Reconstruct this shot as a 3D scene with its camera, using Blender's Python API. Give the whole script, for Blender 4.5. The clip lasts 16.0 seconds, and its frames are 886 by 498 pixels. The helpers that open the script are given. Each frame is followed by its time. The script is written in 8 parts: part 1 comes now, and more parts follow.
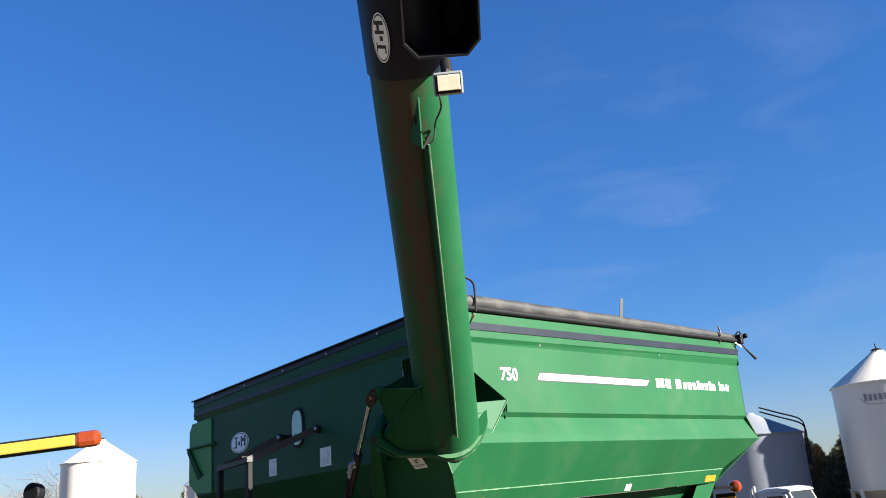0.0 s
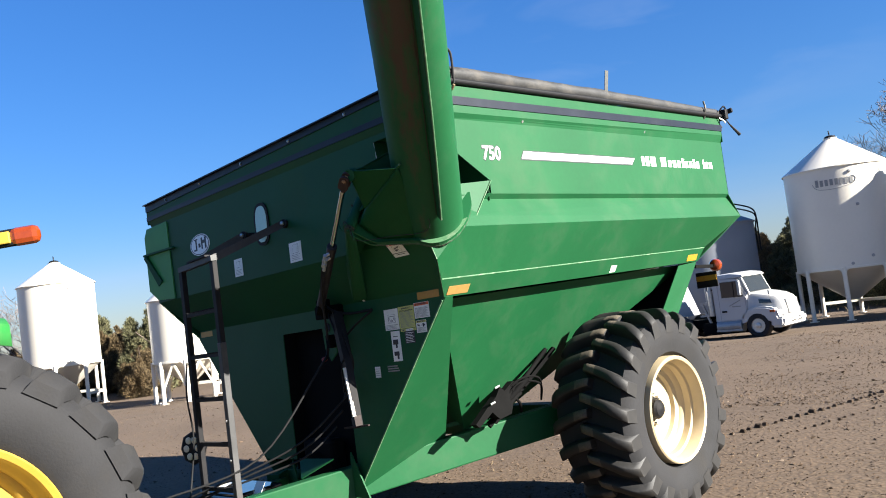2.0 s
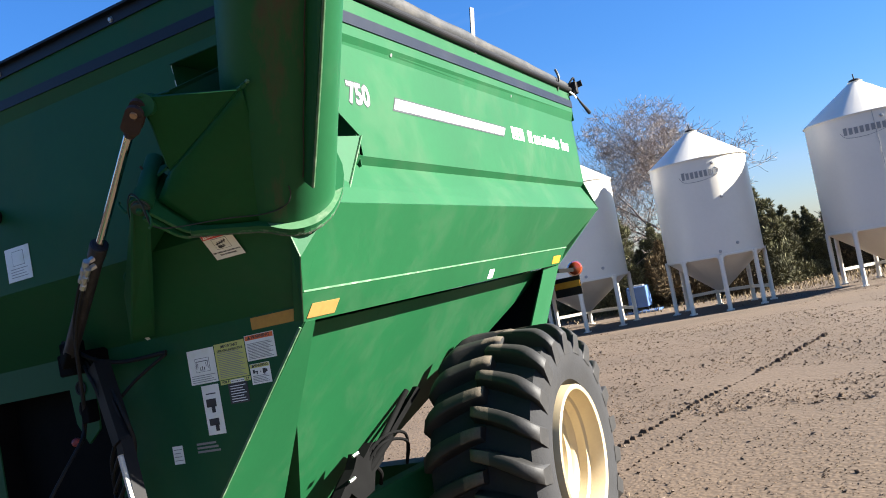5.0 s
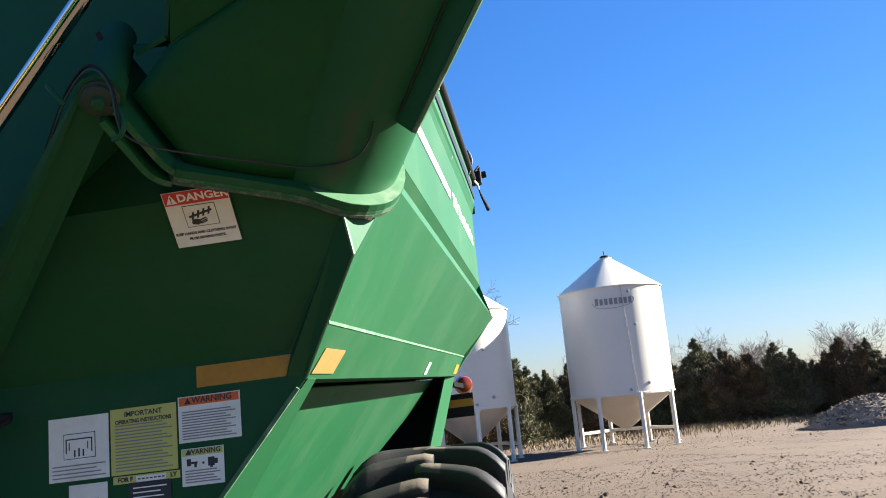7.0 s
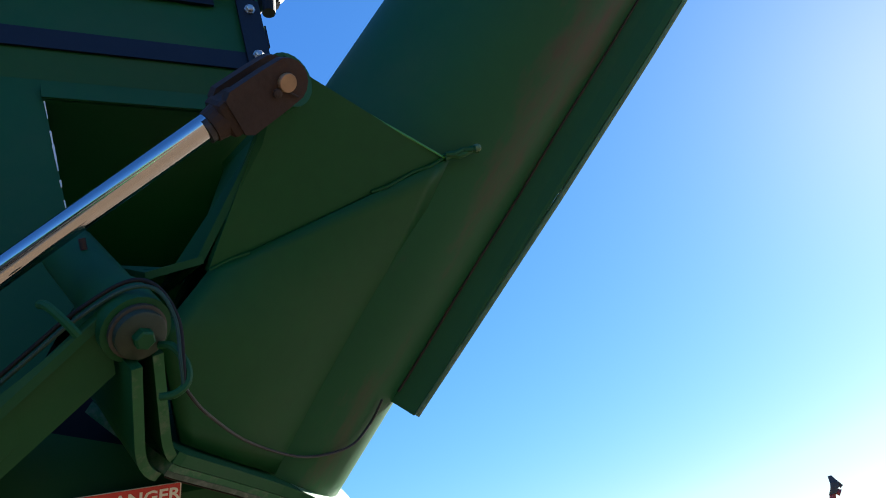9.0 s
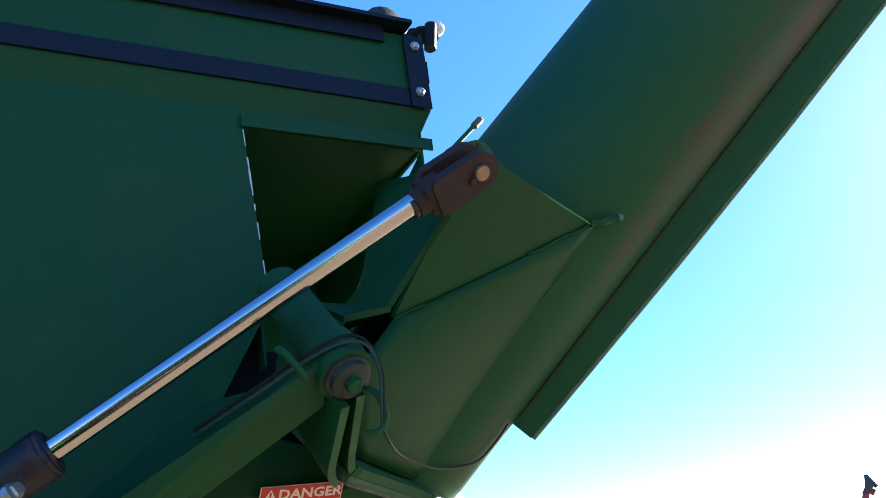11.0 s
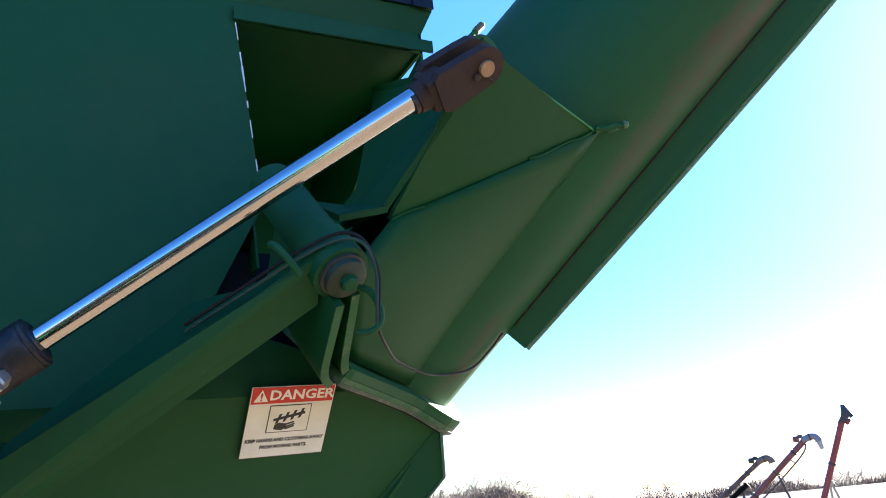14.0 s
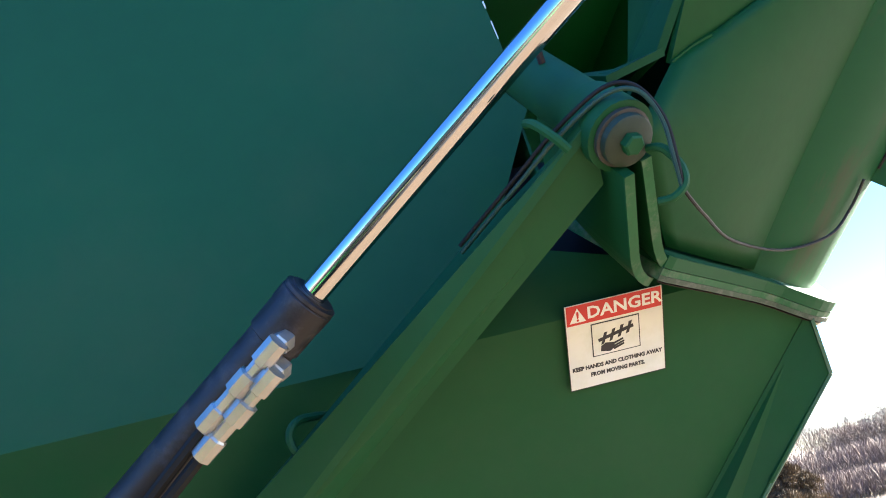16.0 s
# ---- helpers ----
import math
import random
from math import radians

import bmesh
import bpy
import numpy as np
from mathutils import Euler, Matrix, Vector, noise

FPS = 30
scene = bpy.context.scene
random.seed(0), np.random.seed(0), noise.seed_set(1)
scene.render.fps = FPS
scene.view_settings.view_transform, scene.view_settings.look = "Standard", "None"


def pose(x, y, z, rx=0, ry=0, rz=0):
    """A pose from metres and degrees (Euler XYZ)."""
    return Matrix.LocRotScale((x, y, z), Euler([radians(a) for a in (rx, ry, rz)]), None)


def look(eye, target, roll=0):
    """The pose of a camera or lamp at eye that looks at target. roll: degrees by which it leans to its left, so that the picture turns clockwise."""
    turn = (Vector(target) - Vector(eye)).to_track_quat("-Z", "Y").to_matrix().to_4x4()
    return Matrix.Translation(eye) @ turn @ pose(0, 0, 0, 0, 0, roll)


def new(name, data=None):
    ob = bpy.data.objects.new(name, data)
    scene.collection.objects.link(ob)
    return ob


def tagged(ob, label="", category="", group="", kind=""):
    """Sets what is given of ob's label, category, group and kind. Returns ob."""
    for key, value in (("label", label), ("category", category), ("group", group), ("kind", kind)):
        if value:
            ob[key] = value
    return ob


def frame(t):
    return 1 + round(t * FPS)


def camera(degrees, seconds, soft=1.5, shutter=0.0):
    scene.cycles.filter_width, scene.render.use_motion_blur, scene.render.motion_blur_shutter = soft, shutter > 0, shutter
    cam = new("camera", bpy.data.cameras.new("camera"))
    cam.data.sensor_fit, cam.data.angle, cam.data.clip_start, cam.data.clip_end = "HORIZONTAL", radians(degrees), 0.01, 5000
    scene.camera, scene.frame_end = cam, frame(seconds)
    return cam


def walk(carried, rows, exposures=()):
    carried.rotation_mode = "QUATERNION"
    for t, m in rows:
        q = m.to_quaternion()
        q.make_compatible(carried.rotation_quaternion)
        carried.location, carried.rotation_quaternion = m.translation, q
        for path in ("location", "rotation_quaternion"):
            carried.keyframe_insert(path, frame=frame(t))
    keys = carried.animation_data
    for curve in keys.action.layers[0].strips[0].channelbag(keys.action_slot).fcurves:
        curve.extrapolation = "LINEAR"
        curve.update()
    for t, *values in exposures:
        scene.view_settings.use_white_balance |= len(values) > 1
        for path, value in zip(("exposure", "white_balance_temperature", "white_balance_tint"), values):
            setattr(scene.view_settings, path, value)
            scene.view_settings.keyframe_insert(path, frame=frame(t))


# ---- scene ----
cam = camera(56.1, 16.0, soft=1.0)
PATH = [
    (0, (4.603, -4.145, 2.015), (3.19, -2.852, 2.592), -4.4),
    (0.5, (4.613, -4.211, 1.989), (3.227, -2.89, 2.566), -5.0),
    (0.6, (4.592, -4.214, 1.985), (3.188, -2.878, 2.481), -2.5),
    (1, (4.497, -4.152, 1.966), (3.077, -2.769, 2.23), -6.5),
    (1.5, (4.295, -3.921, 1.919), (2.835, -2.569, 2.113), -7.6),
    (2, (4.002, -3.871, 1.915), (2.58, -2.47, 2.039), -7.2),
    (2.5, (3.714, -3.92, 1.935), (2.377, -2.44, 2.084), -6.5),
    (3, (3.562, -3.724, 1.896), (2.27, -2.199, 1.983), -4.7),
    (3.5, (3.369, -3.344, 1.903), (2.014, -1.874, 1.971), -8.1),
    (3.7, (3.253, -3.211, 1.89), (2.001, -1.651, 1.912), -7.2),
    (5.8, (1.291, -2.596, 2.008), (0.528, -0.763, 2.25), -11.2),
    (6, (1.153, -2.545, 1.915), (0.434, -0.709, 2.248), -10.2),
    (6.2, (0.997, -2.5, 1.91), (0.44, -0.611, 2.262), -7.8),
    (6.5, (0.852, -2.353, 1.891), (0.503, -0.437, 2.348), -5.3),
    (7, (0.559, -1.908, 1.868), (0.356, 0.051, 2.216), -5.5),
    (7.5, (0.214, -1.598, 1.895), (0.282, 0.29, 2.551), -5.6),
    (8, (-0.048, -1.46, 1.836), (0.259, 0.254, 2.82), -14.7),
    (8.5, (-0.262, -1.449, 2.009), (0.632, 0.099, 2.905), -17.2),
    (9, (-0.361, -1.475, 2.035), (0.684, -0.002, 2.896), -16.0),
    (11.3, (-0.608, -1.629, 2.16), (0.332, -0.032, 2.912), -6.7),
    (11.5, (-0.606, -1.627, 2.162), (0.357, -0.04, 2.905), -6.9),
    (12, (-0.585, -1.63, 2.163), (0.465, -0.105, 2.919), -8.3),
    (12.5, (-0.576, -1.623, 2.162), (0.492, -0.093, 2.882), -8.5),
    (13, (-0.578, -1.603, 2.149), (0.465, -0.037, 2.827), -7.7),
    (13.5, (-0.587, -1.587, 2.141), (0.423, 0.02, 2.772), -6.5),
    (14, (-0.591, -1.575, 2.131), (0.379, 0.07, 2.726), -5.9),
    (14.5, (-0.569, -1.576, 2.119), (0.296, 0.137, 2.683), -6.4),
    (15, (-0.459, -1.49, 2.112), (0.032, 0.321, 2.806), -7.2),
    (15.5, (-0.407, -1.413, 2.126), (-0.153, 0.436, 2.844), -8.9),
    (16, (-0.473, -1.371, 2.093), (-0.252, 0.513, 2.727), -13.3),
]
EXPOSURES = [(0, 2.15), (1.0, 2.3), (2.0, 2.25), (3.5, 2.45), (6.0, 2.55), (7.0, 2.55), (8.0, 2.6), (9.0, 2.75), (11.3, 3.45), (12.5, 3.6), (14.5, 3.75), (15.5, 4.1), (16.0, 4.4)]
walk(cam, [(t, look(eye, target, roll)) for t, eye, target, roll in PATH], EXPOSURES)

# ---- world, sun, exposure ----
SUN_AZ, SUN_EL = radians(18), radians(24)      # from +x towards +y, above the horizon
world = bpy.data.worlds.new("sky")
scene.world = world
world.use_nodes = True
wn = world.node_tree.nodes
sky = wn.new("ShaderNodeTexSky")
sky.sky_type = "NISHITA"
sky.sun_disc = False
sky.sun_elevation = SUN_EL
sky.sun_rotation = radians(90) - SUN_AZ
sky.air_density, sky.dust_density, sky.ozone_density = 1.0, 0.2, 2.0
deep = wn.new("ShaderNodeHueSaturation")
deep.inputs["Saturation"].default_value, deep.inputs["Hue"].default_value = 1.15, 0.5
cool = wn.new("ShaderNodeMix")
cool.data_type, cool.blend_type = "RGBA", "MULTIPLY"
cool.inputs["Factor"].default_value = 1.0
# deep blue aloft, paler where the sky itself is paler: towards the horizon and the sun
rgb = wn.new("ShaderNodeSeparateColor")
ratio = wn.new("ShaderNodeMath")
ratio.operation = "DIVIDE"
pale = wn.new("ShaderNodeMapRange")
pale.inputs["From Min"].default_value, pale.inputs["From Max"].default_value = 0.36, 0.80
tint = wn.new("ShaderNodeMix")
tint.data_type = "RGBA"
tint.inputs["A"].default_value = (0.46, 0.83, 1.30, 1)
tint.inputs["B"].default_value = (0.72, 0.86, 1.30, 1)
world.node_tree.links.new(sky.outputs[0], rgb.inputs[0])
world.node_tree.links.new(rgb.outputs[0], ratio.inputs[0])
world.node_tree.links.new(rgb.outputs[2], ratio.inputs[1])
world.node_tree.links.new(ratio.outputs[0], pale.inputs["Value"])
world.node_tree.links.new(pale.outputs[0], tint.inputs["Factor"])
world.node_tree.links.new(tint.outputs["Result"], cool.inputs["B"])
world.node_tree.links.new(sky.outputs[0], deep.inputs["Color"])
world.node_tree.links.new(deep.outputs[0], cool.inputs["A"])
# the rise in brightness towards the horizon and the sun is gentle
lum = wn.new("ShaderNodeRGBToBW")
even = wn.new("ShaderNodeMath")
even.operation = "POWER"
even.inputs[1].default_value = -0.27
level = wn.new("ShaderNodeMath")
level.operation = "MULTIPLY"
level.inputs[1].default_value = 0.0385
world.node_tree.links.new(sky.outputs[0], lum.inputs[0])
world.node_tree.links.new(lum.outputs[0], even.inputs[0])
world.node_tree.links.new(even.outputs[0], level.inputs[0])
# the sky round the sun is whiter and its rise is held back
toward = wn.new("ShaderNodeVectorMath")
toward.operation = "DOT_PRODUCT"
toward.inputs[1].default_value = (math.cos(SUN_AZ) * math.cos(SUN_EL), math.sin(SUN_AZ) * math.cos(SUN_EL), math.sin(SUN_EL))
world.node_tree.links.new(wn.new("ShaderNodeTexCoord").outputs["Generated"], toward.inputs[0])
aureole = wn.new("ShaderNodeMapRange")
aureole.interpolation_type = "SMOOTHSTEP"
aureole.inputs["From Min"].default_value, aureole.inputs["From Max"].default_value = 0.50, 0.92
world.node_tree.links.new(toward.outputs["Value"], aureole.inputs["Value"])
whiter = wn.new("ShaderNodeMix")
whiter.data_type = "RGBA"
whiter.inputs["A"].default_value, whiter.inputs["B"].default_value = (1, 1, 1, 1), (0.95, 0.92, 0.80, 1)
world.node_tree.links.new(aureole.outputs[0], whiter.inputs["Factor"])
hazy = wn.new("ShaderNodeMix")
hazy.data_type, hazy.blend_type = "RGBA", "MULTIPLY"
hazy.inputs["Factor"].default_value = 1.0
world.node_tree.links.new(cool.outputs["Result"], hazy.inputs["A"])
world.node_tree.links.new(whiter.outputs["Result"], hazy.inputs["B"])
# a few thin wisps of cirrus low in the sky beyond the bins
def wnode(kind, op=None, *links):
    k = wn.new(kind)
    if op:
        k.operation = op
    for i, v in enumerate(links):
        if isinstance(v, (int, float, tuple)):
            k.inputs[i].default_value = v
        else:
            world.node_tree.links.new(v, k.inputs[i])
    return k


way = wn.new("ShaderNodeTexCoord").outputs["Generated"]
turned = wn.new("ShaderNodeMapping")
turned.inputs["Rotation"].default_value = (radians(10), radians(-14), radians(28))
turned.inputs["Scale"].default_value = (4.0, 4.0, 15.0)
world.node_tree.links.new(way, turned.inputs["Vector"])
wisp = wnode("ShaderNodeTexNoise")
wisp.inputs["Scale"].default_value, wisp.inputs["Detail"].default_value, wisp.inputs["Roughness"].default_value, wisp.inputs["Distortion"].default_value = 1.0, 5, 0.52, 0.6
world.node_tree.links.new(turned.outputs[0], wisp.inputs["Vector"])
there = wnode("ShaderNodeVectorMath", "DISTANCE", way, (-0.47, 0.84, 0.25))
near_it = wn.new("ShaderNodeMapRange")
near_it.inputs["From Min"].default_value, near_it.inputs["From Max"].default_value = 0.36, 0.05
world.node_tree.links.new(there.outputs["Value"], near_it.inputs["Value"])
thin = wn.new("ShaderNodeMapRange")
thin.inputs["From Min"].default_value, thin.inputs["From Max"].default_value, thin.inputs["To Max"].default_value = 0.50, 0.86, 0.20
world.node_tree.links.new(wisp.outputs["Fac"], thin.inputs["Value"])
amount = wnode("ShaderNodeMath", "MULTIPLY", near_it.outputs[0], thin.outputs[0])
cloudy = wn.new("ShaderNodeMix")
cloudy.data_type = "RGBA"
cloudy.inputs["B"].default_value = (5.2, 5.8, 6.8, 1)
world.node_tree.links.new(amount.outputs[0], cloudy.inputs["Factor"])
world.node_tree.links.new(hazy.outputs["Result"], cloudy.inputs["A"])
world.node_tree.links.new(cloudy.outputs["Result"], wn["Background"].inputs[0])
world.node_tree.links.new(level.outputs[0], wn["Background"].inputs[1])
sun_dir = Vector((math.cos(SUN_AZ) * math.cos(SUN_EL), math.sin(SUN_AZ) * math.cos(SUN_EL), math.sin(SUN_EL)))
lamp = bpy.data.lights.new("sun", "SUN")
lamp.energy, lamp.angle, lamp.color = 5.0, radians(0.53), (1.0, 0.95, 0.87)
sun = new("sun", lamp)
sun.matrix_world = look(sun_dir * 60, (0, 0, 0))


# ---- materials ----
def material(name, color, rough=0.5, metal=0.0, vary=0.12, scale=3.0, fine=60.0, bump=0.02, dirt=None, dirt_amount=0.0,
             dirt_scale=1.2, per_piece=0.0, coat=0.0, spec=0.4):
    """A painted or raw surface with wear at two scales: broad tone changes, fine grain, patches of dirt."""
    m = bpy.data.materials.new(name)
    m.use_nodes = True
    n, l = m.node_tree.nodes, m.node_tree.links
    b = n["Principled BSDF"]
    b.inputs["Roughness"].default_value, b.inputs["Metallic"].default_value = rough, metal
    b.inputs["Coat Weight"].default_value = coat
    b.inputs["Specular IOR Level"].default_value = spec
    co = n.new("ShaderNodeTexCoord")
    big, small = n.new("ShaderNodeTexNoise"), n.new("ShaderNodeTexNoise")
    for t, s_, d in ((big, scale, 5), (small, fine, 3)):
        t.inputs["Scale"].default_value, t.inputs["Detail"].default_value = s_, d
        l.new(co.outputs["Object"], t.inputs["Vector"])
    mixv = n.new("ShaderNodeMath")
    mixv.operation = "MULTIPLY_ADD"
    l.new(small.outputs["Fac"], mixv.inputs[0])
    mixv.inputs[1].default_value = 0.4
    l.new(big.outputs["Fac"], mixv.inputs[2])
    ramp = n.new("ShaderNodeMapRange")
    ramp.inputs["From Min"].default_value, ramp.inputs["From Max"].default_value = 0.45, 0.95
    ramp.inputs["To Min"].default_value, ramp.inputs["To Max"].default_value = 1 - vary, 1 + vary
    l.new(mixv.outputs[0], ramp.inputs["Value"])
    hsv = n.new("ShaderNodeHueSaturation")
    hsv.inputs["Color"].default_value = (*color, 1)
    last = ramp.outputs[0]
    if per_piece:
        info = n.new("ShaderNodeNewGeometry")
        r2 = n.new("ShaderNodeMapRange")
        r2.inputs["To Min"].default_value, r2.inputs["To Max"].default_value = 1 - per_piece, 1 + per_piece
        l.new(info.outputs["Random Per Island"], r2.inputs["Value"])
        mul = n.new("ShaderNodeMath")
        mul.operation = "MULTIPLY"
        l.new(last, mul.inputs[0])
        l.new(r2.outputs[0], mul.inputs[1])
        last = mul.outputs[0]
    l.new(last, hsv.inputs["Value"])
    out = hsv.outputs[0]
    if dirt:
        dn = n.new("ShaderNodeTexNoise")
        dn.inputs["Scale"].default_value, dn.inputs["Detail"].default_value, dn.inputs["Roughness"].default_value = dirt_scale, 8, 0.7
        l.new(co.outputs["Object"], dn.inputs["Vector"])
        dr = n.new("ShaderNodeMapRange")
        dr.inputs["From Min"].default_value, dr.inputs["From Max"].default_value = 0.5, 0.78
        dr.inputs["To Max"].default_value = dirt_amount
        l.new(dn.outputs["Fac"], dr.inputs["Value"])
        mx = n.new("ShaderNodeMix")
        mx.data_type = "RGBA"
        mx.inputs["B"].default_value = (*dirt, 1)
        l.new(dr.outputs[0], mx.inputs["Factor"])
        l.new(out, mx.inputs["A"])
        out = mx.outputs["Result"]
        rr = n.new("ShaderNodeMath")
        rr.operation = "MULTIPLY_ADD"
        l.new(dr.outputs[0], rr.inputs[0])
        rr.inputs[1].default_value, rr.inputs[2].default_value = 0.4, rough
        l.new(rr.outputs[0], b.inputs["Roughness"])
    l.new(out, b.inputs["Base Color"])
    if bump:
        bp = n.new("ShaderNodeBump")
        bp.inputs["Strength"].default_value, bp.inputs["Distance"].default_value = 0.5, bump
        l.new(mixv.outputs[0], bp.inputs["Height"])
        l.new(bp.outputs[0], b.inputs["Normal"])
    return m


DUST = (0.23, 0.17, 0.11)
GREEN = material("green_paint", (0.0065, 0.068, 0.0225), 0.56, vary=0.10, scale=1.6, fine=30, bump=0.0015, dirt=(0.055, 0.088, 0.050), dirt_amount=0.38, dirt_scale=1.7, spec=0.21)
GREEN_WORN = material("green_paint_rust_streaked", (0.0045, 0.056, 0.0145), 0.48, vary=0.14, scale=2.2, fine=40, bump=0.0015, dirt=(0.06, 0.034, 0.018), dirt_amount=0.16, dirt_scale=2.2, spec=0.13)
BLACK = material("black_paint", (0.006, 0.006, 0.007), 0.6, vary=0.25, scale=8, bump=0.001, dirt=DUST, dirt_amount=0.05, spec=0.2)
# Deepest black: greasy parts, and plates that stand in for shade.
GREASESHADE = material("greasy_black_and_shade", (0.004, 0.004, 0.004), 0.85, vary=0.3, scale=6, bump=0.002, spec=0.08)
DARKSTEEL = material("dusty_dark_steel", (0.034, 0.034, 0.034), 0.5, vary=0.25, scale=6, bump=0.001, dirt=(0.12, 0.11, 0.10), dirt_amount=0.3)
NAVY = material("dark_trim", (0.006, 0.009, 0.017), 0.45, vary=0.2, scale=6, bump=0.001, dirt=(0.03, 0.035, 0.045), dirt_amount=0.2, spec=0.25)
CHROME = material("chrome", (0.50, 0.50, 0.50), 0.11, 1.0, vary=0.03, bump=0)
STEEL = material("zinc_steel", (0.44, 0.44, 0.43), 0.42, 0.9, vary=0.15, scale=20, bump=0.001)
RUST = material("rusty_casting", (0.022, 0.014, 0.012), 0.75, vary=0.4, scale=18, fine=120, bump=0.004, dirt=(0.10, 0.045, 0.02), dirt_amount=0.5, dirt_scale=9)
RUSTFORK = material("rusty_brown_casting", (0.030, 0.016, 0.012), 0.8, vary=0.4, scale=14, fine=110, bump=0.004, dirt=(0.085, 0.036, 0.018), dirt_amount=0.75, dirt_scale=11)
TIPBRASS = material("dull_brass", (0.16, 0.11, 0.06), 0.5, 0.3, vary=0.2, scale=30, bump=0.001)
PINBRONZE = material("worn_pin", (0.30, 0.19, 0.11), 0.5, 0.4, vary=0.2, scale=30, bump=0.001)
CHIPPED = material("chipped_green_paint", (0.010, 0.095, 0.030), 0.5, vary=0.2, scale=8, fine=80, bump=0.002, dirt=(0.20, 0.20, 0.16), dirt_amount=0.75, dirt_scale=26, spec=0.25)
WORNPIN = material("worn_dark_steel", (0.040, 0.040, 0.033), 0.55, 0.0, vary=0.3, scale=25, fine=150, bump=0.002)
# Pale tone for worn edges, and for edges painted as catching the light.
WORNLITEDGE = material("worn_and_lit_paint_edge", (0.055, 0.130, 0.062), 0.5, vary=0.25, scale=9, fine=90, bump=0.001, dirt=(0.22, 0.27, 0.18), dirt_amount=0.8, dirt_scale=14)
PINFACE = material("dusty_pin_face", (0.018, 0.034, 0.019), 0.6, vary=0.25, scale=30, fine=150, bump=0.001, dirt=(0.040, 0.036, 0.024), dirt_amount=0.5, dirt_scale=30)
FLANGERIM = material("chipped_rusty_rim", (0.030, 0.055, 0.032), 0.6, vary=0.3, scale=20, fine=120, bump=0.002, dirt=(0.22, 0.22, 0.18), dirt_amount=0.8, dirt_scale=55)
SCUFFED = material("scuffed_black_paint", (0.010, 0.009, 0.012), 0.5, vary=0.3, scale=12, fine=90, bump=0.001, dirt=(0.12, 0.115, 0.13), dirt_amount=0.40, dirt_scale=38)
WIRE = material("painted_over_wire", (0.012, 0.050, 0.034), 0.6, vary=0.2, scale=30, bump=0)
GREYWIRE = material("grey_wire", (0.014, 0.015, 0.016), 0.6, vary=0.2, scale=30, bump=0)
RUBBER = material("tyre_rubber", (0.012, 0.012, 0.013), 0.85, vary=0.2, scale=5, fine=80, bump=0.006, dirt=(0.035, 0.032, 0.028), dirt_amount=0.6, dirt_scale=3.5)
TREAD = material("tread_rubber", (0.012, 0.0115, 0.011), 0.6, vary=0.25, scale=6, fine=90, bump=0.003, dirt=(0.055, 0.045, 0.036), dirt_amount=0.4, dirt_scale=4.5)
MUD = material("dried_mud", (0.075, 0.060, 0.043), 0.95, vary=0.35, scale=12, fine=90, bump=0.008)
# Lime tone: paints sunlight onto the corner end plate; also a worn skirt edge.
LIME = material("lime_sunlight_and_worn_edge", (0.05, 0.24, 0.055), 0.45, vary=0.08, bump=0.001)
CREAM = material("cream_rim_paint", (0.42, 0.34, 0.21), 0.4, vary=0.08, scale=4, bump=0.001, dirt=(0.45, 0.33, 0.2), dirt_amount=0.35, dirt_scale=5)
YELLOW = material("yellow_paint", (0.38, 0.24, 0.035), 0.35, vary=0.08, scale=4, bump=0.001, dirt=DUST, dirt_amount=0.3)
TRACTOR_GREEN = material("tractor_green", (0.02, 0.14, 0.032), 0.3, vary=0.1, scale=3, bump=0.001, dirt=DUST, dirt_amount=0.3)
WHITE = material("white_bin_paint", (0.62, 0.58, 0.495), 0.30, vary=0.04, scale=0.8, fine=10, bump=0.001, dirt=(0.55, 0.5, 0.42), dirt_amount=0.25, dirt_scale=0.8)
BINGREY = material("bin_cone_paint", (0.55, 0.51, 0.44), 0.4, vary=0.06, scale=1.0, bump=0.001, dirt=(0.4, 0.34, 0.26), dirt_amount=0.3)
LETTER = material("white_vinyl", (0.82, 0.82, 0.80), 0.45, vary=0.05, bump=0)
DARKPRINT = material("dark_print", (0.03, 0.03, 0.035), 0.5, vary=0.1, bump=0)
GREYPRINT = material("grey_print", (0.22, 0.22, 0.21), 0.5, vary=0.1, bump=0)
DECAL = material("white_decal", (0.74, 0.74, 0.68), 0.35, vary=0.06, scale=9, bump=0, dirt=(0.42, 0.45, 0.22), dirt_amount=0.35, dirt_scale=14)
DECALY = material("yellow_green_decal", (0.50, 0.50, 0.14), 0.4, vary=0.06, bump=0)
RED = material("red_decal", (0.55, 0.035, 0.03), 0.35, vary=0.06, bump=0)
ORANGE = material("orange_decal", (0.65, 0.13, 0.03), 0.4, vary=0.06, bump=0)
REFLECT_Y = material("amber_reflector_tape", (0.40, 0.20, 0.022), 0.35, vary=0.1, scale=40, bump=0.0005)
# Copy of the amber tape, its colour toned for the sunlit lip.
REFLECT_P = material("sunlit_tone_reflector_tape", (0.30, 0.165, 0.050), 0.35, vary=0.1, scale=40, bump=0.0005)
AMBER = material("amber_lens", (0.19, 0.030, 0.006), 0.12, vary=0.1, scale=30, fine=200, bump=0.0005, coat=0.5)
TARP = material("tarp_vinyl", (0.026, 0.026, 0.026), 0.6, vary=0.35, scale=5, fine=50, bump=0.010, dirt=(0.11, 0.098, 0.082), dirt_amount=0.75, dirt_scale=4)
CABLE = material("cable_rubber", (0.010, 0.010, 0.010), 0.7, vary=0.2, bump=0, spec=0.25)
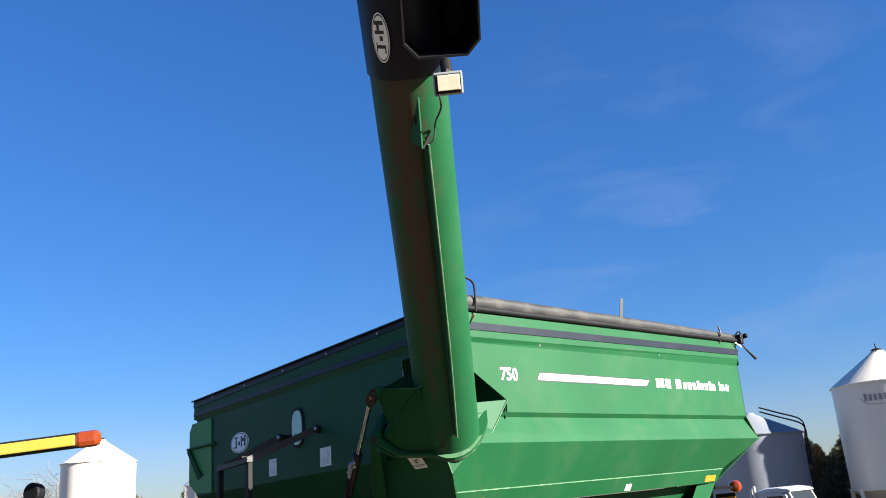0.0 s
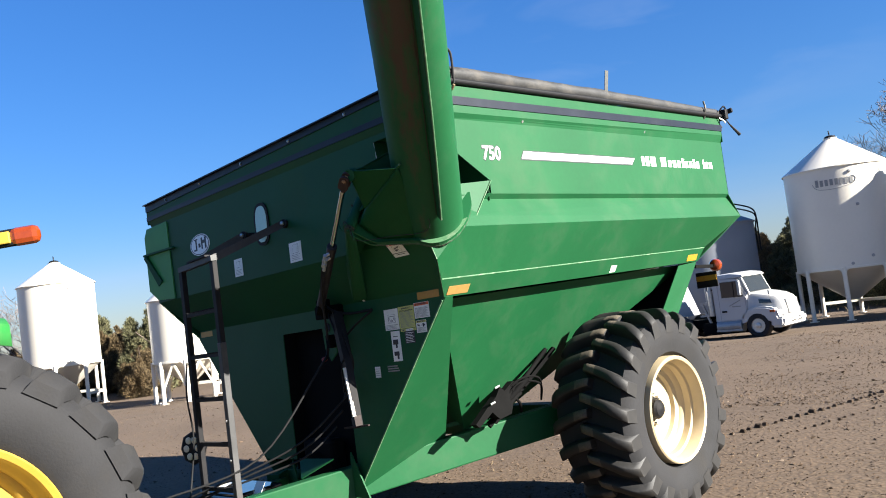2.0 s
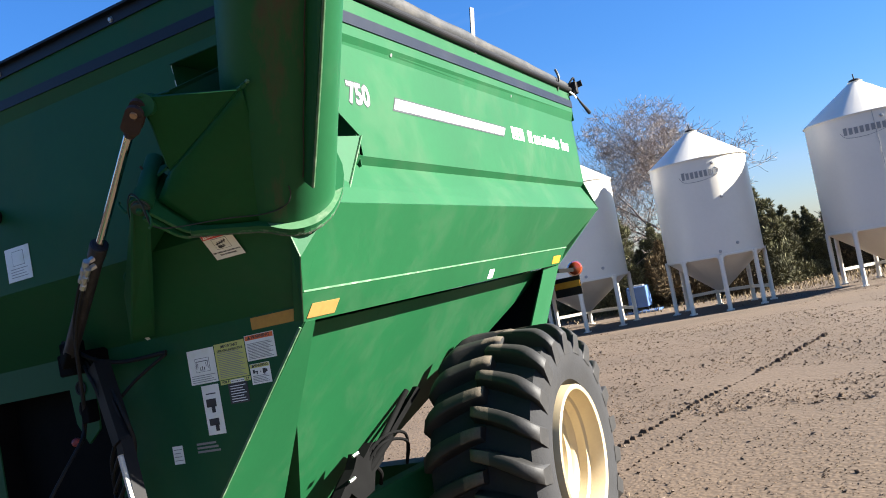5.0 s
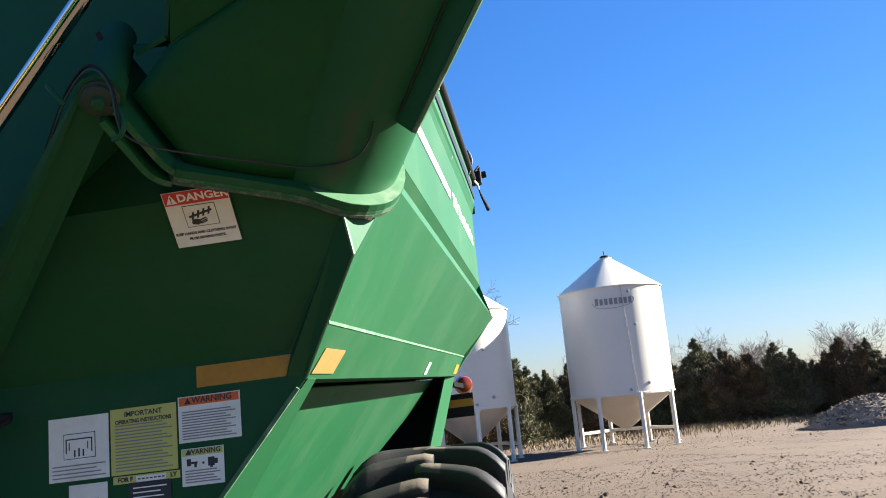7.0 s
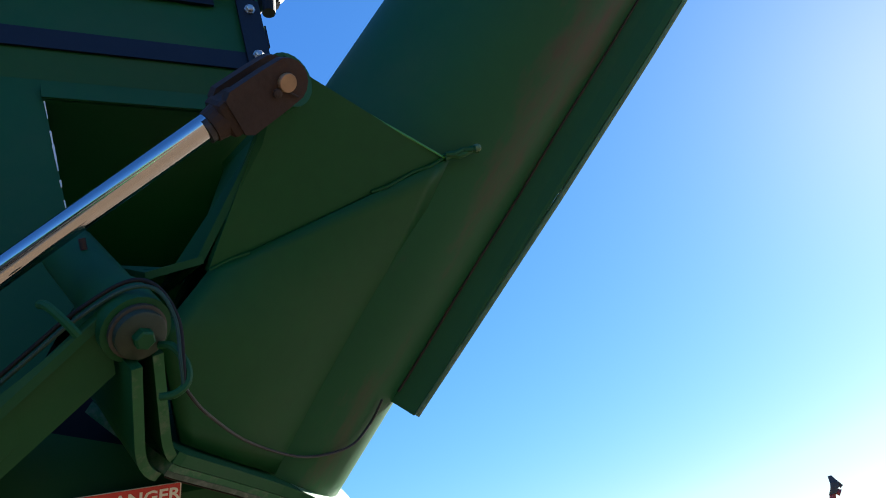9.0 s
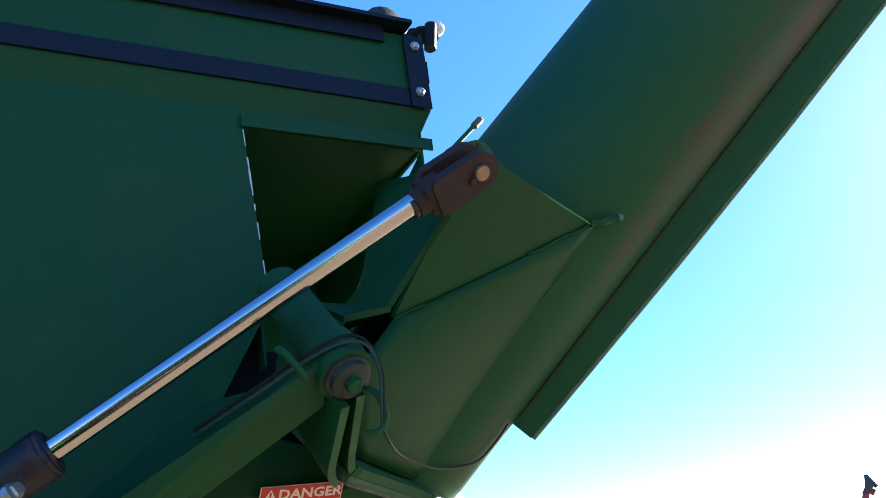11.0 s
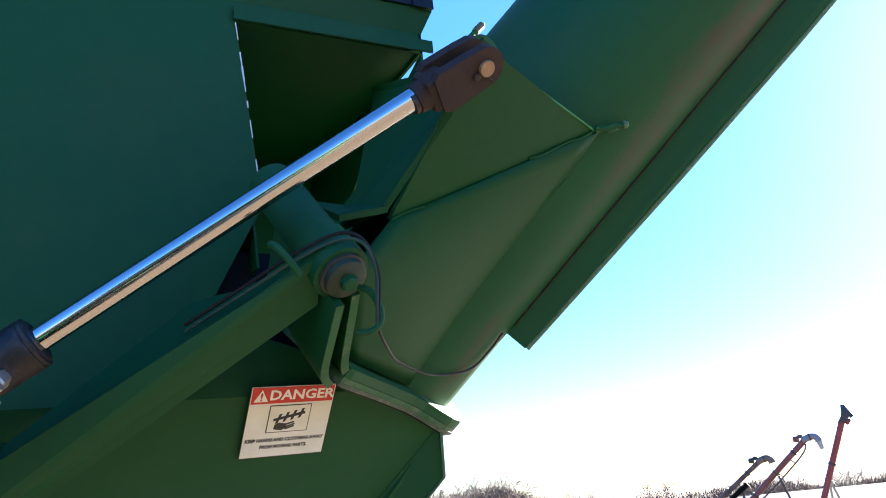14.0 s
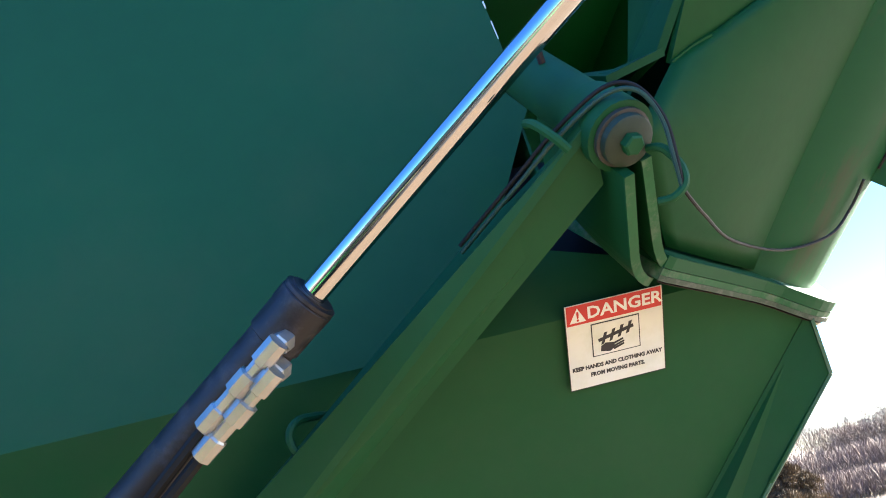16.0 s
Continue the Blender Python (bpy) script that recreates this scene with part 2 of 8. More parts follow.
LAMPGLASS = material("lamp_lens", (0.70, 0.62, 0.46), 0.2, vary=0.1, scale=20, bump=0.001, coat=0.6)
PORT = material("clear_port_plastic", (0.36, 0.50, 0.39), 0.15, vary=0.1, bump=0, coat=0.5)
BLUEPAINT = material("faded_blue_paint", (0.05, 0.11, 0.26), 0.5, vary=0.15, scale=3, bump=0.002, dirt=(0.2, 0.17, 0.13), dirt_amount=0.3)
TRUCKWHITE = material("truck_white", (0.43, 0.425, 0.41), 0.4, vary=0.05, scale=1, bump=0, coat=0.1, dirt=(0.3, 0.27, 0.22), dirt_amount=0.35, dirt_scale=1.2)
DARKGLASS = material("cab_glass", (0.02, 0.025, 0.03), 0.05, vary=0.05, bump=0, coat=0.6)
GREYMETAL = material("grey_metal", (0.30, 0.30, 0.30), 0.45, 0.5, vary=0.15, scale=4, bump=0.002)
BINSTEEL = material("galvanised_bin_steel", (0.18, 0.195, 0.22), 0.65, 0.0, vary=0.08, scale=0.8, bump=0.002, dirt=(0.3, 0.28, 0.25), dirt_amount=0.3)
BARK = material("bark", (0.165, 0.130, 0.110), 0.9, vary=0.3, scale=4, fine=30, bump=0.01)
CEDAR = material("cedar_foliage", (0.088, 0.062, 0.029), 0.9, vary=0.35, scale=0.7, fine=6, bump=0, per_piece=0.6, dirt=(0.14, 0.088, 0.042), dirt_amount=0.8, dirt_scale=0.5)
CEDARG = material("green_cedar_foliage", (0.085, 0.083, 0.040), 0.9, vary=0.35, scale=0.7, fine=6, bump=0, per_piece=0.6, dirt=(0.10, 0.062, 0.032), dirt_amount=0.5, dirt_scale=0.4)
BRUSH = material("dry_brush", (0.125, 0.092, 0.074), 0.95, vary=0.3, scale=0.3, fine=4, bump=0, per_piece=0.3)
GRASS = material("dry_grass", (0.15, 0.112, 0.062), 0.95, vary=0.2, scale=0.4, fine=8, bump=0, per_piece=0.4)
GRAVEL = material("gravel", (0.115, 0.095, 0.075), 0.95, vary=0.25, scale=1, fine=12, bump=0.01, per_piece=0.5)
PEBBLE = material("pale_pebbles", (0.118, 0.088, 0.064), 0.9, vary=0.15, scale=3, fine=30, bump=0.003, per_piece=0.5)
CLOD = material("soil_clods", (0.092, 0.062, 0.039), 0.97, vary=0.2, scale=2, fine=20, bump=0.005, per_piece=0.45)
MACHINE_RED = material("faded_red_paint", (0.21, 0.035, 0.034), 0.5, vary=0.2, scale=1.5, bump=0.002, dirt=(0.17, 0.13, 0.11), dirt_amount=0.4)
FADED = material("sun_faded_red_paint", (0.15, 0.055, 0.055), 0.6, vary=0.35, scale=3, bump=0.002, dirt=(0.19, 0.17, 0.17), dirt_amount=0.8, dirt_scale=2.5)
OLDBROWN = material("weathered_brown_paint", (0.072, 0.055, 0.050), 0.7, vary=0.35, scale=3, bump=0.002, dirt=(0.12, 0.11, 0.10), dirt_amount=0.6, dirt_scale=3)
OLDTAN = material("weathered_tan_paint", (0.13, 0.11, 0.085), 0.6, vary=0.3, scale=4, bump=0.002, dirt=(0.1, 0.08, 0.06), dirt_amount=0.5, dirt_scale=5)
PALESPOUT = material("pale_spout_rubber", (0.36, 0.35, 0.33), 0.6, vary=0.15, scale=6, bump=0.001)
YELLEG = material("rusty_cream_paint", (0.36, 0.30, 0.19), 0.6, vary=0.3, scale=5, bump=0.001)
ROOF = material("metal_roof", (0.085, 0.086, 0.09), 0.6, 0.0, vary=0.06, scale=0.4, bump=0.002)


def ground_material():
    m = material("dry_soil", (0.096, 0.064, 0.039), 0.97, vary=0.20, scale=0.35, fine=9, bump=0.05, dirt=(0.118, 0.082, 0.052), dirt_amount=0.6, dirt_scale=0.10)
    n, l = m.node_tree.nodes, m.node_tree.links
    b = n["Principled BSDF"]
    grit = n.new("ShaderNodeTexVoronoi")
    grit.inputs["Scale"].default_value = 24
    co = n.new("ShaderNodeTexCoord")
    l.new(co.outputs["Object"], grit.inputs["Vector"])
    r = n.new("ShaderNodeMapRange")
    r.inputs["From Max"].default_value = 0.6
    r.inputs["To Min"].default_value, r.inputs["To Max"].default_value = 1.16, 0.84
    l.new(grit.outputs["Distance"], r.inputs["Value"])
    h = n.new("ShaderNodeHueSaturation")
    src = b.inputs["Base Color"].links[0].from_socket
    l.new(src, h.inputs["Color"])
    l.new(r.outputs[0], h.inputs["Value"])
    l.new(h.outputs[0], b.inputs["Base Color"])
    bp = n.new("ShaderNodeBump")
    bp.inputs["Strength"].default_value, bp.inputs["Distance"].default_value = 0.4, 0.014
    bp.invert = True
    l.new(grit.outputs["Distance"], bp.inputs["Height"])
    l.new(b.inputs["Normal"].links[0].from_socket, bp.inputs["Normal"])
    l.new(bp.outputs[0], b.inputs["Normal"])
    return m


SOIL = ground_material()


def rusted_tube(axis, across, origin):
    """The worn green paint with rust stains that follow the welded seam."""
    m = GREEN.copy()
    m.name = "green_paint_rusted_seam"
    n, l = m.node_tree.nodes, m.node_tree.links
    b = n["Principled BSDF"]
    co = n.new("ShaderNodeTexCoord")

    def math_node(op, *vals):
        k = n.new("ShaderNodeMath")
        k.operation = op
        for i, v in enumerate(vals):
            if isinstance(v, (int, float)):
                k.inputs[i].default_value = v
            else:
                l.new(v, k.inputs[i])
        return k.outputs[0]

    def dot(v):
        k = n.new("ShaderNodeVectorMath")
        k.operation = "DOT_PRODUCT"
        l.new(co.outputs["Object"], k.inputs[0])
        k.inputs[1].default_value = v
        return math_node("SUBTRACT", k.outputs["Value"], origin.dot(v))

    u, d = dot(across), dot(axis)
    comb = n.new("ShaderNodeCombineXYZ")
    l.new(math_node("MULTIPLY", u, 16.0), comb.inputs[0])
    l.new(math_node("MULTIPLY", d, 4.2), comb.inputs[1])
    ns = n.new("ShaderNodeTexNoise")
    ns.inputs["Scale"].default_value, ns.inputs["Detail"].default_value, ns.inputs["Roughness"].default_value = 1.0, 9, 0.68
    l.new(comb.outputs[0], ns.inputs["Vector"])
    near = math_node("SUBTRACT", 1.0, math_node("MULTIPLY", math_node("ABSOLUTE", math_node("ADD", u, 0.05)), 5.0))
    along = math_node("MINIMUM", math_node("MAXIMUM", math_node("MULTIPLY", math_node("SUBTRACT", d, 1.0), 0.6), -0.35), 0.30)
    f = math_node("ADD", math_node("ADD", math_node("MULTIPLY", ns.outputs["Fac"], 2.4), math_node("MULTIPLY", math_node("MAXIMUM", near, -1.2), 0.95)), along)
    rng = n.new("ShaderNodeMapRange")
    rng.inputs["From Min"].default_value, rng.inputs["From Max"].default_value, rng.inputs["To Max"].default_value = 1.72, 2.35, 0.92
    l.new(f, rng.inputs["Value"])
    mx = n.new("ShaderNodeMix")
    mx.data_type = "RGBA"
    mx.inputs["B"].default_value = (0.058, 0.035, 0.026, 1)
    l.new(b.inputs["Base Color"].links[0].from_socket, mx.inputs["A"])
    l.new(rng.outputs[0], mx.inputs["Factor"])
    l.new(mx.outputs["Result"], b.inputs["Base Color"])
    return m


def ground_z(x, y):
    """The yard's height: nearly flat, falling away to the low field beyond the augers."""
    r = math.hypot(x, y - 4)
    p = Vector((x, y, 0))
    z = (noise.noise(p * 0.22) * 0.05 + noise.noise(p * 0.7) * 0.025) * (min(1, r / 6) if r < 60 else 0)
    az = math.degrees(math.atan2(y, x))
    k = min(1, max(0, (60 - az) / 9)) * min(1, max(0, (az + 20) / 20))
    s = min(1, max(0, (math.hypot(x, y) - 13) / 12))
    z -= 0.33 * s * s * (3 - 2 * s)
    return z - 2.4 * k * k * (3 - 2 * k) * min(1, max(0, (math.hypot(x, y) - 17) / 26))


# ---- mesh helpers ----
def part(name, bm, mat, parent=None, label="", smooth=False):
    me = bpy.data.meshes.new(name)
    bmesh.ops.recalc_face_normals(bm, faces=bm.faces)
    bm.to_mesh(me)
    bm.free()
    me.materials.append(mat)
    if smooth:
        for p in me.polygons:
            p.use_smooth = True
    ob = new(name, me)
    ob.parent = parent
    if label:
        ob["label"] = label
    return ob


def soft(ob, angle=35):
    """Smooth shading with sharp edges kept."""
    bm = bmesh.new()
    bm.from_mesh(ob.data)
    for f in bm.faces:
        f.smooth = True
    for e in bm.edges:
        if len(e.link_faces) == 2 and e.calc_face_angle(0) > radians(angle):
            e.smooth = False
    bm.to_mesh(ob.data)
    bm.free()
    return ob


def thing(name, label, category, group="", kind="", at=(0, 0, 0)):
    ob = new(name)
    ob.empty_display_size = 0.1
    ob.location = at
    return tagged(ob, label, category, group, kind)


def V(*p):
    return Vector(p)


def basis(direction, up=(0, 0, 1)):
    z = Vector(direction).normalized()
    x = Vector(up).cross(z)
    if x.length < 1e-4:
        x = Vector((1, 0, 0)).cross(z)
    x.normalize()
    return x, z.cross(x), z


def box(bm, c, size, rot=None, bevel=0.0):
    """A box round c; rot: a 3x3 matrix."""
    vs = []
    r = rot or Matrix.Identity(3)
    for sx in (-.5, .5):
        for sy in (-.5, .5):
            for sz in (-.5, .5):
                vs.append(bm.verts.new(Vector(c) + r @ Vector((sx * size[0], sy * size[1], sz * size[2]))))
    fs = [(0, 1, 3, 2), (4, 6, 7, 5), (0, 4, 5, 1), (2, 3, 7, 6), (0, 2, 6, 4), (1, 5, 7, 3)]
    faces = [bm.faces.new([vs[i] for i in f]) for f in fs]
    if bevel:
        edges = list({e for f in faces for e in f.edges})
        bmesh.ops.bevel(bm, geom=edges, offset=bevel, segments=2, affect="EDGES", profile=0.5)
    return faces


def beam(bm, p, q, w, h, up=(0, 0, 1), bevel=0.0):
    """A rectangular bar from p to q, w wide and h high."""
    p, q = Vector(p), Vector(q)
    x, y, z = basis(q - p, up)
    rot = Matrix((x, y, z)).transposed()
    return box(bm, (p + q) / 2, (w, h, (q - p).length), rot, bevel)


def slab(bm, pts, th, toward=None):
    """A flat plate with the outline pts, th thick, grown along its normal or towards a direction."""
    pts = [Vector(p) for p in pts]
    nrm = Vector((0, 0, 0))
    for a, b in zip(pts, pts[1:] + pts[:1]):
        nrm += a.cross(b)
    nrm.normalize()
    if toward is not None and nrm.dot(Vector(toward)) < 0:
        nrm = -nrm
    a = [bm.verts.new(p) for p in pts]
    b = [bm.verts.new(p + nrm * th) for p in pts]
    bm.faces.new(a)
    bm.faces.new(b[::-1])
    k = len(pts)
    for i in range(k):
        bm.faces.new((a[i], a[(i + 1) % k], b[(i + 1) % k], b[i]))


def ring(bm, c, x, y, r, n):
    return [bm.verts.new(c + x * (r * math.cos(2 * math.pi * i / n)) + y * (r * math.sin(2 * math.pi * i / n))) for i in range(n)]


def skin(bm, rings, closed_ends=True):
    n = len(rings[0])
    for a, b in zip(rings, rings[1:]):
        for i in range(n):
            bm.faces.new((a[i], a[(i + 1) % n], b[(i + 1) % n], b[i]))
    if closed_ends:
        bm.faces.new(rings[0][::-1])
        bm.faces.new(rings[-1])


def rod(bm, p, q, r, r2=None, n=16):
    p, q = Vector(p), Vector(q)
    x, y, _ = basis(q - p)
    skin(bm, [ring(bm, p, x, y, r, n), ring(bm, q, x, y, r if r2 is None else r2, n)])


def lathe(bm, p, axis, profile, n=32, close=False):
    """Turns a profile of (along, radius) about the axis through p."""
    x, y, z = basis(axis)
    rings = [ring(bm, Vector(p) + z * a, x, y, max(r, 1e-4), n) for a, r in profile]
    if close:
        rings.append(rings[0])
    skin(bm, rings, closed_ends=not close)


def pipe(bm, pts, r, n=8, steps=6):
    """A round cord through the points, smoothed."""
    pts = [Vector(p) for p in pts]
    fine = []
    for i in range(len(pts) - 1):
        p0, p1, p2, p3 = pts[max(i - 1, 0)], pts[i], pts[i + 1], pts[min(i + 2, len(pts) - 1)]
        for k in range(steps):
            t = k / steps
            fine.append(0.5 * ((2 * p1) + (p2 - p0) * t + (2 * p0 - 5 * p1 + 4 * p2 - p3) * t * t + (3 * p1 - p0 - 3 * p2 + p3) * t ** 3))
    fine.append(pts[-1])
    rings = []
    x = None
    for i, p in enumerate(fine):
        d = (fine[min(i + 1, len(fine) - 1)] - fine[max(i - 1, 0)]).normalized()
        x = basis(d)[0] if x is None else (x - d * x.dot(d)).normalized()
        rings.append(ring(bm, p, x, d.cross(x), r, n))
    skin(bm, rings)


def shape(fn):
    bm = bmesh.new()
    fn(bm)
    return bm


def lettering(name, text, size, m, mat, parent, depth=0.0008, align="CENTER", squeeze=1.0, bold=0.0):
    """Words in the built-in font, as a mesh, lying in the plane of the pose m."""
    cu = bpy.data.curves.new(name, "FONT")
    cu.body, cu.size, cu.extrude, cu.offset = text, size, depth, bold
    cu.align_x, cu.align_y = align, "CENTER"
    cu.resolution_u = 2
    tmp = bpy.data.objects.new(name, cu)
    scene.collection.objects.link(tmp)
    bpy.context.view_layer.update()
    me = bpy.data.meshes.new_from_object(tmp.evaluated_get(bpy.context.evaluated_depsgraph_get()))
    bpy.data.objects.remove(tmp)
    me.transform(m @ Matrix.Diagonal((squeeze, 1, 1, 1)))
    me.materials.clear()
    me.materials.append(mat)
    ob = new(name, me)
    ob.parent = parent
    return ob


def plane_pose(o, right, up):
    """The pose of a plane through o with its x along right and its y along up."""
    x = Vector(right).normalized()
    z = x.cross(Vector(up)).normalized()
    y = z.cross(x)
    m = Matrix((x, y, z)).transposed().to_4x4()
    m.translation = Vector(o)
    return m


def sheet(bm, m, x0, y0, x1, y1, th=0.001, lift=0.0):
    """A thin plate in the plane of m, from (x0, y0) to (x1, y1)."""
    slab(bm, [m @ Vector(p) for p in ((x0, y0, lift), (x1, y0, lift), (x1, y1, lift), (x0, y1, lift))], th, m.to_3x3() @ Vector((0, 0, 1)))


def oval(bm, m, cx, cy, rx, ry, th=0.001, lift=0.0, n=28, power=1.0):
    pts = []
    for i in range(n):
        a = 2 * math.pi * i / n
        pts.append(m @ Vector((cx + rx * math.copysign(abs(math.cos(a)) ** power, math.cos(a)), cy + ry * math.copysign(abs(math.sin(a)) ** power, math.sin(a)), lift)))
    slab(bm, pts, th, m.to_3x3() @ Vector((0, 0, 1)))


# ---- ground: one sheet to the horizon ----
def ground():
    bm = bmesh.new()
    radii = [0, 2, 4, 6, 8, 10, 13, 16, 20, 25, 31, 39, 50, 70, 110, 200, 500, 1500, 4000]
    n = 96
    prev = None
    for r in radii:
        row = []
        for i in range(n if r else 1):
            a = 2 * math.pi * i / n
            p = Vector((r * math.cos(a), 4 + r * math.sin(a), 0))
            p.z = ground_z(p.x, p.y)
            row.append(bm.verts.new(p))
        if prev is not None:
            for i in range(n):
                if len(prev) == 1:
                    bm.faces.new((prev[0], row[i], row[(i + 1) % n]))
                else:
                    bm.faces.new((prev[i], row[i], row[(i + 1) % n], prev[(i + 1) % n]))
        prev = row
    g = part("ground", bm, SOIL, smooth=True)
    return tagged(g, "dry bare farmyard soil with clods and straw", "ground", kind="structure")


ground()


# ---- grain cart ----
cart = thing("grain_cart", "large green grain cart with folding corner auger", "grain cart")
YF = -0.25                       # upper front panel
XS = 0.19                        # upper side panel
XM = -1.71                       # middle of the cart
XL = 2 * XM - XS                 # far side panel
YR = 3.90                        # rear panel
LEAN_OF_CART = 0.029             # it stands lower on the far side


def mirror(x):
    return 2 * XM - x


def cpart(name, fn, mat, label="", parent=None, sm=0):
    ob = part(name, shape(fn), mat, parent or cart, label)
    return soft(ob, sm) if sm else ob


# upper tank walls
cpart("front_panel", lambda bm: slab(bm, [(XL, YF, 3.08), (XL, YF, 2.34), (0.05, YF, 2.34), (0.0, YF, 2.36), (-0.06, YF, 2.40), (-0.272, YF, 2.468), (-0.165, YF, 2.672), (-0.205, YF, 3.035), (XS, YF, 3.035), (XS, YF, 3.08)], 0.006, (0, 1, 0)), GREEN)
cpart("front_slope", lambda bm: slab(bm, [(XL, YF, 2.34), (0.08, YF, 2.34), (0.172, -0.196, 2.275), (-0.03, 0.025, 2.01), (mirror(-0.03), 0.025, 2.01)], 0.006, (0, 1, 0)), GREEN)
cpart("corner_facet", lambda bm: slab(bm, [(0.173, -0.197, 2.275), (0.184, -0.174, 2.182), (0.005, 0.022, 1.94), (-0.05, 0.024, 1.94), (-0.03, 0.024, 2.01)], 0.005, (0, 1, 0)), GREEN)
cpart("side_panel", lambda bm: slab(bm, [(XS, YF, 3.12), (XS, YF, 3.035), (XS, -0.12, 3.03), (XS, 0.13, 2.880), (XS, 0.42, 2.700), (XS, 0.42, 2.605), (XS, YR, 2.605), (XS, YR, 3.12)], 0.006, (-1, 0, 0)), GREEN)
cpart("ledge", lambda bm: slab(bm, [(XS, 0.38, 2.606), (XS, YR, 2.606), (XS - 0.028, YR, 2.572), (XS - 0.028, 0.36, 2.572)], 0.005, (-1, 0, 0)), GREEN)
cpart("side_panel", lambda bm: slab(bm, [(XS - 0.028, 0.30, 2.573), (XS - 0.028, YR + 0.01, 2.573), (0.255, YR + 0.05, 2.375), (0.255, 0.02, 2.375), (0.225, 0.10, 2.45)], 0.006, (-1, 0, 0)), GREEN)


def side_slope(bm):
    n = 18
    a0, a1, b0, b1 = V(0.255, 0.0, 2.374), V(0.255, YR + 0.05, 2.374), V(0.085, -0.075, 2.055), V(0.055, 3.50, 2.11)
    up, lo = [bm.verts.new(a0.lerp(a1, i / n)) for i in range(n + 1)], [bm.verts.new(b0.lerp(b1, i / n)) for i in range(n + 1)]
    for i in range(n):
        bm.faces.new((up[i], up[i + 1], lo[i + 1], lo[i]))
    c = [bm.verts.new((0.183, -0.175, 2.182)), bm.verts.new((0.174, -0.199, 2.275))]
    bm.faces.new((up[0], lo[0], c[0]))
    bm.faces.new((up[0], c[0], c[1]))


ss = cpart("side_slope", side_slope, GREEN)
ss.modifiers.new("thickness", "SOLIDIFY").thickness = 0.005

def lip(bm):
    """The bent edge below the slope, its face turning slightly along its length."""
    n = 18
    t0, t1, b0, b1 = V(0.088, -0.072, 2.052), V(0.06, 3.50, 2.105), V(0.004, 0.022, 1.94), V(0.004, 3.44, 1.99)
    up, lo = [bm.verts.new(t0.lerp(t1, i / n)) for i in range(n + 1)], [bm.verts.new(b0.lerp(b1, i / n)) for i in range(n + 1)]
    for i in range(n):
        bm.faces.new((up[i], up[i + 1], lo[i + 1], lo[i]))


lp = cpart("lip", lip, GREEN)
mod = lp.modifiers.new("thickness", "SOLIDIFY")
mod.thickness, mod.offset = 0.006, 0


def on_lip(y, k, lift=0.0):
    """The place k of the way up the lip at the distance y along the cart."""
    t = (y - 0.022) / 3.418
    a, b_ = V(0.004, y, 1.94 + 0.05 * t), V(0.088, -0.072, 2.052).lerp(V(0.06, 3.50, 2.105), (y + 0.072) / 3.572)
    return a.lerp(V(b_.x, y, b_.z), k) + V(0.79, 0, -0.61) * lift


# Pale colour holds both wear and the highlight along the fold.
cpart("lip_bead", lambda bm: beam(bm, (0.088, -0.06, 2.056), (0.062, 3.50, 2.108), 0.010, 0.008), WORNLITEDGE, "pale bead along the fold, worn and painted as a highlight")
cpart("corner_bead", lambda bm: [beam(bm, (0.175, -0.201, 2.268), (0.186, -0.177, 2.182), 0.005, 0.005), beam(bm, (0.186, -0.177, 2.182), (0.007, 0.018, 1.94), 0.004, 0.004)], WORNLITEDGE, "worn pale corner edge")
cpart("lip_underside", lambda bm: slab(bm, [(0.004, 0.03, 1.94), (0.004, 3.44, 1.99), (-0.13, 3.40, 1.99), (-0.13, 0.06, 1.94)], 0.006, (0, 0, 1)), GREEN)
cpart("rear_panel", lambda bm: slab(bm, [(XS, YR, 3.12), (XS, YR, 2.6), (0.255, YR + 0.05, 2.375), (mirror(0.255), YR + 0.05, 2.375), (XL, YR, 2.6), (XL, YR, 3.12)], 0.006, (0, -1, 0)), GREEN)
cpart("rear_slope", lambda bm: slab(bm, [(0.255, YR + 0.05, 2.374), (0.004, 3.44, 1.99), (mirror(0.004), 3.44, 1.99), (mirror(0.255), YR + 0.05, 2.374)], 0.006, (0, -1, 0)), GREEN)
cpart("side_panel", lambda bm: slab(bm, [(XL, YF, 3.12), (XL, YF, 2.34), (XL, YR, 2.34), (XL, YR, 3.12)], 0.006, (1, 0, 0)), GREEN)
cpart("side_slope", lambda bm: slab(bm, [(XL, YF, 2.345), (XL, YR, 2.345), (mirror(0.004), 3.44, 1.95), (mirror(0.004), 0.022, 1.95)], 0.006, (1, 0, 0)), GREEN)
# The brightness of a sunlit plate is put into its lime colour.
cpart("corner_fin", lambda bm: slab(bm, [(XL + 0.34, YF - 0.003, 3.07), (XL + 0.02, YF - 0.05, 3.05), (XL - 0.02, YF - 0.06, 2.97), (XL - 0.02, YF - 0.06, 2.46), (XL + 0.10, YF - 0.04, 2.36), (XL + 0.36, YF - 0.003, 2.345)], 0.012, (0, -1, 0)), LIME, "corner end plate painted lime as if sunlit")
cpart("corner_bracket", lambda bm: [beam(bm, (XL - 0.03, YF - 0.085, 2.80), (XL + 0.44, YF - 0.02, 2.81), 0.03, 0.018), beam(bm, (XL + 0.0, YF - 0.085, 2.79), (XL + 0.20, YF - 0.04, 2.52), 0.03, 0.022), beam(bm, (XL - 0.02, YF - 0.08, 2.79), (XL + 0.16, YF - 0.045, 2.50), 0.012, 0.05)], GREEN)

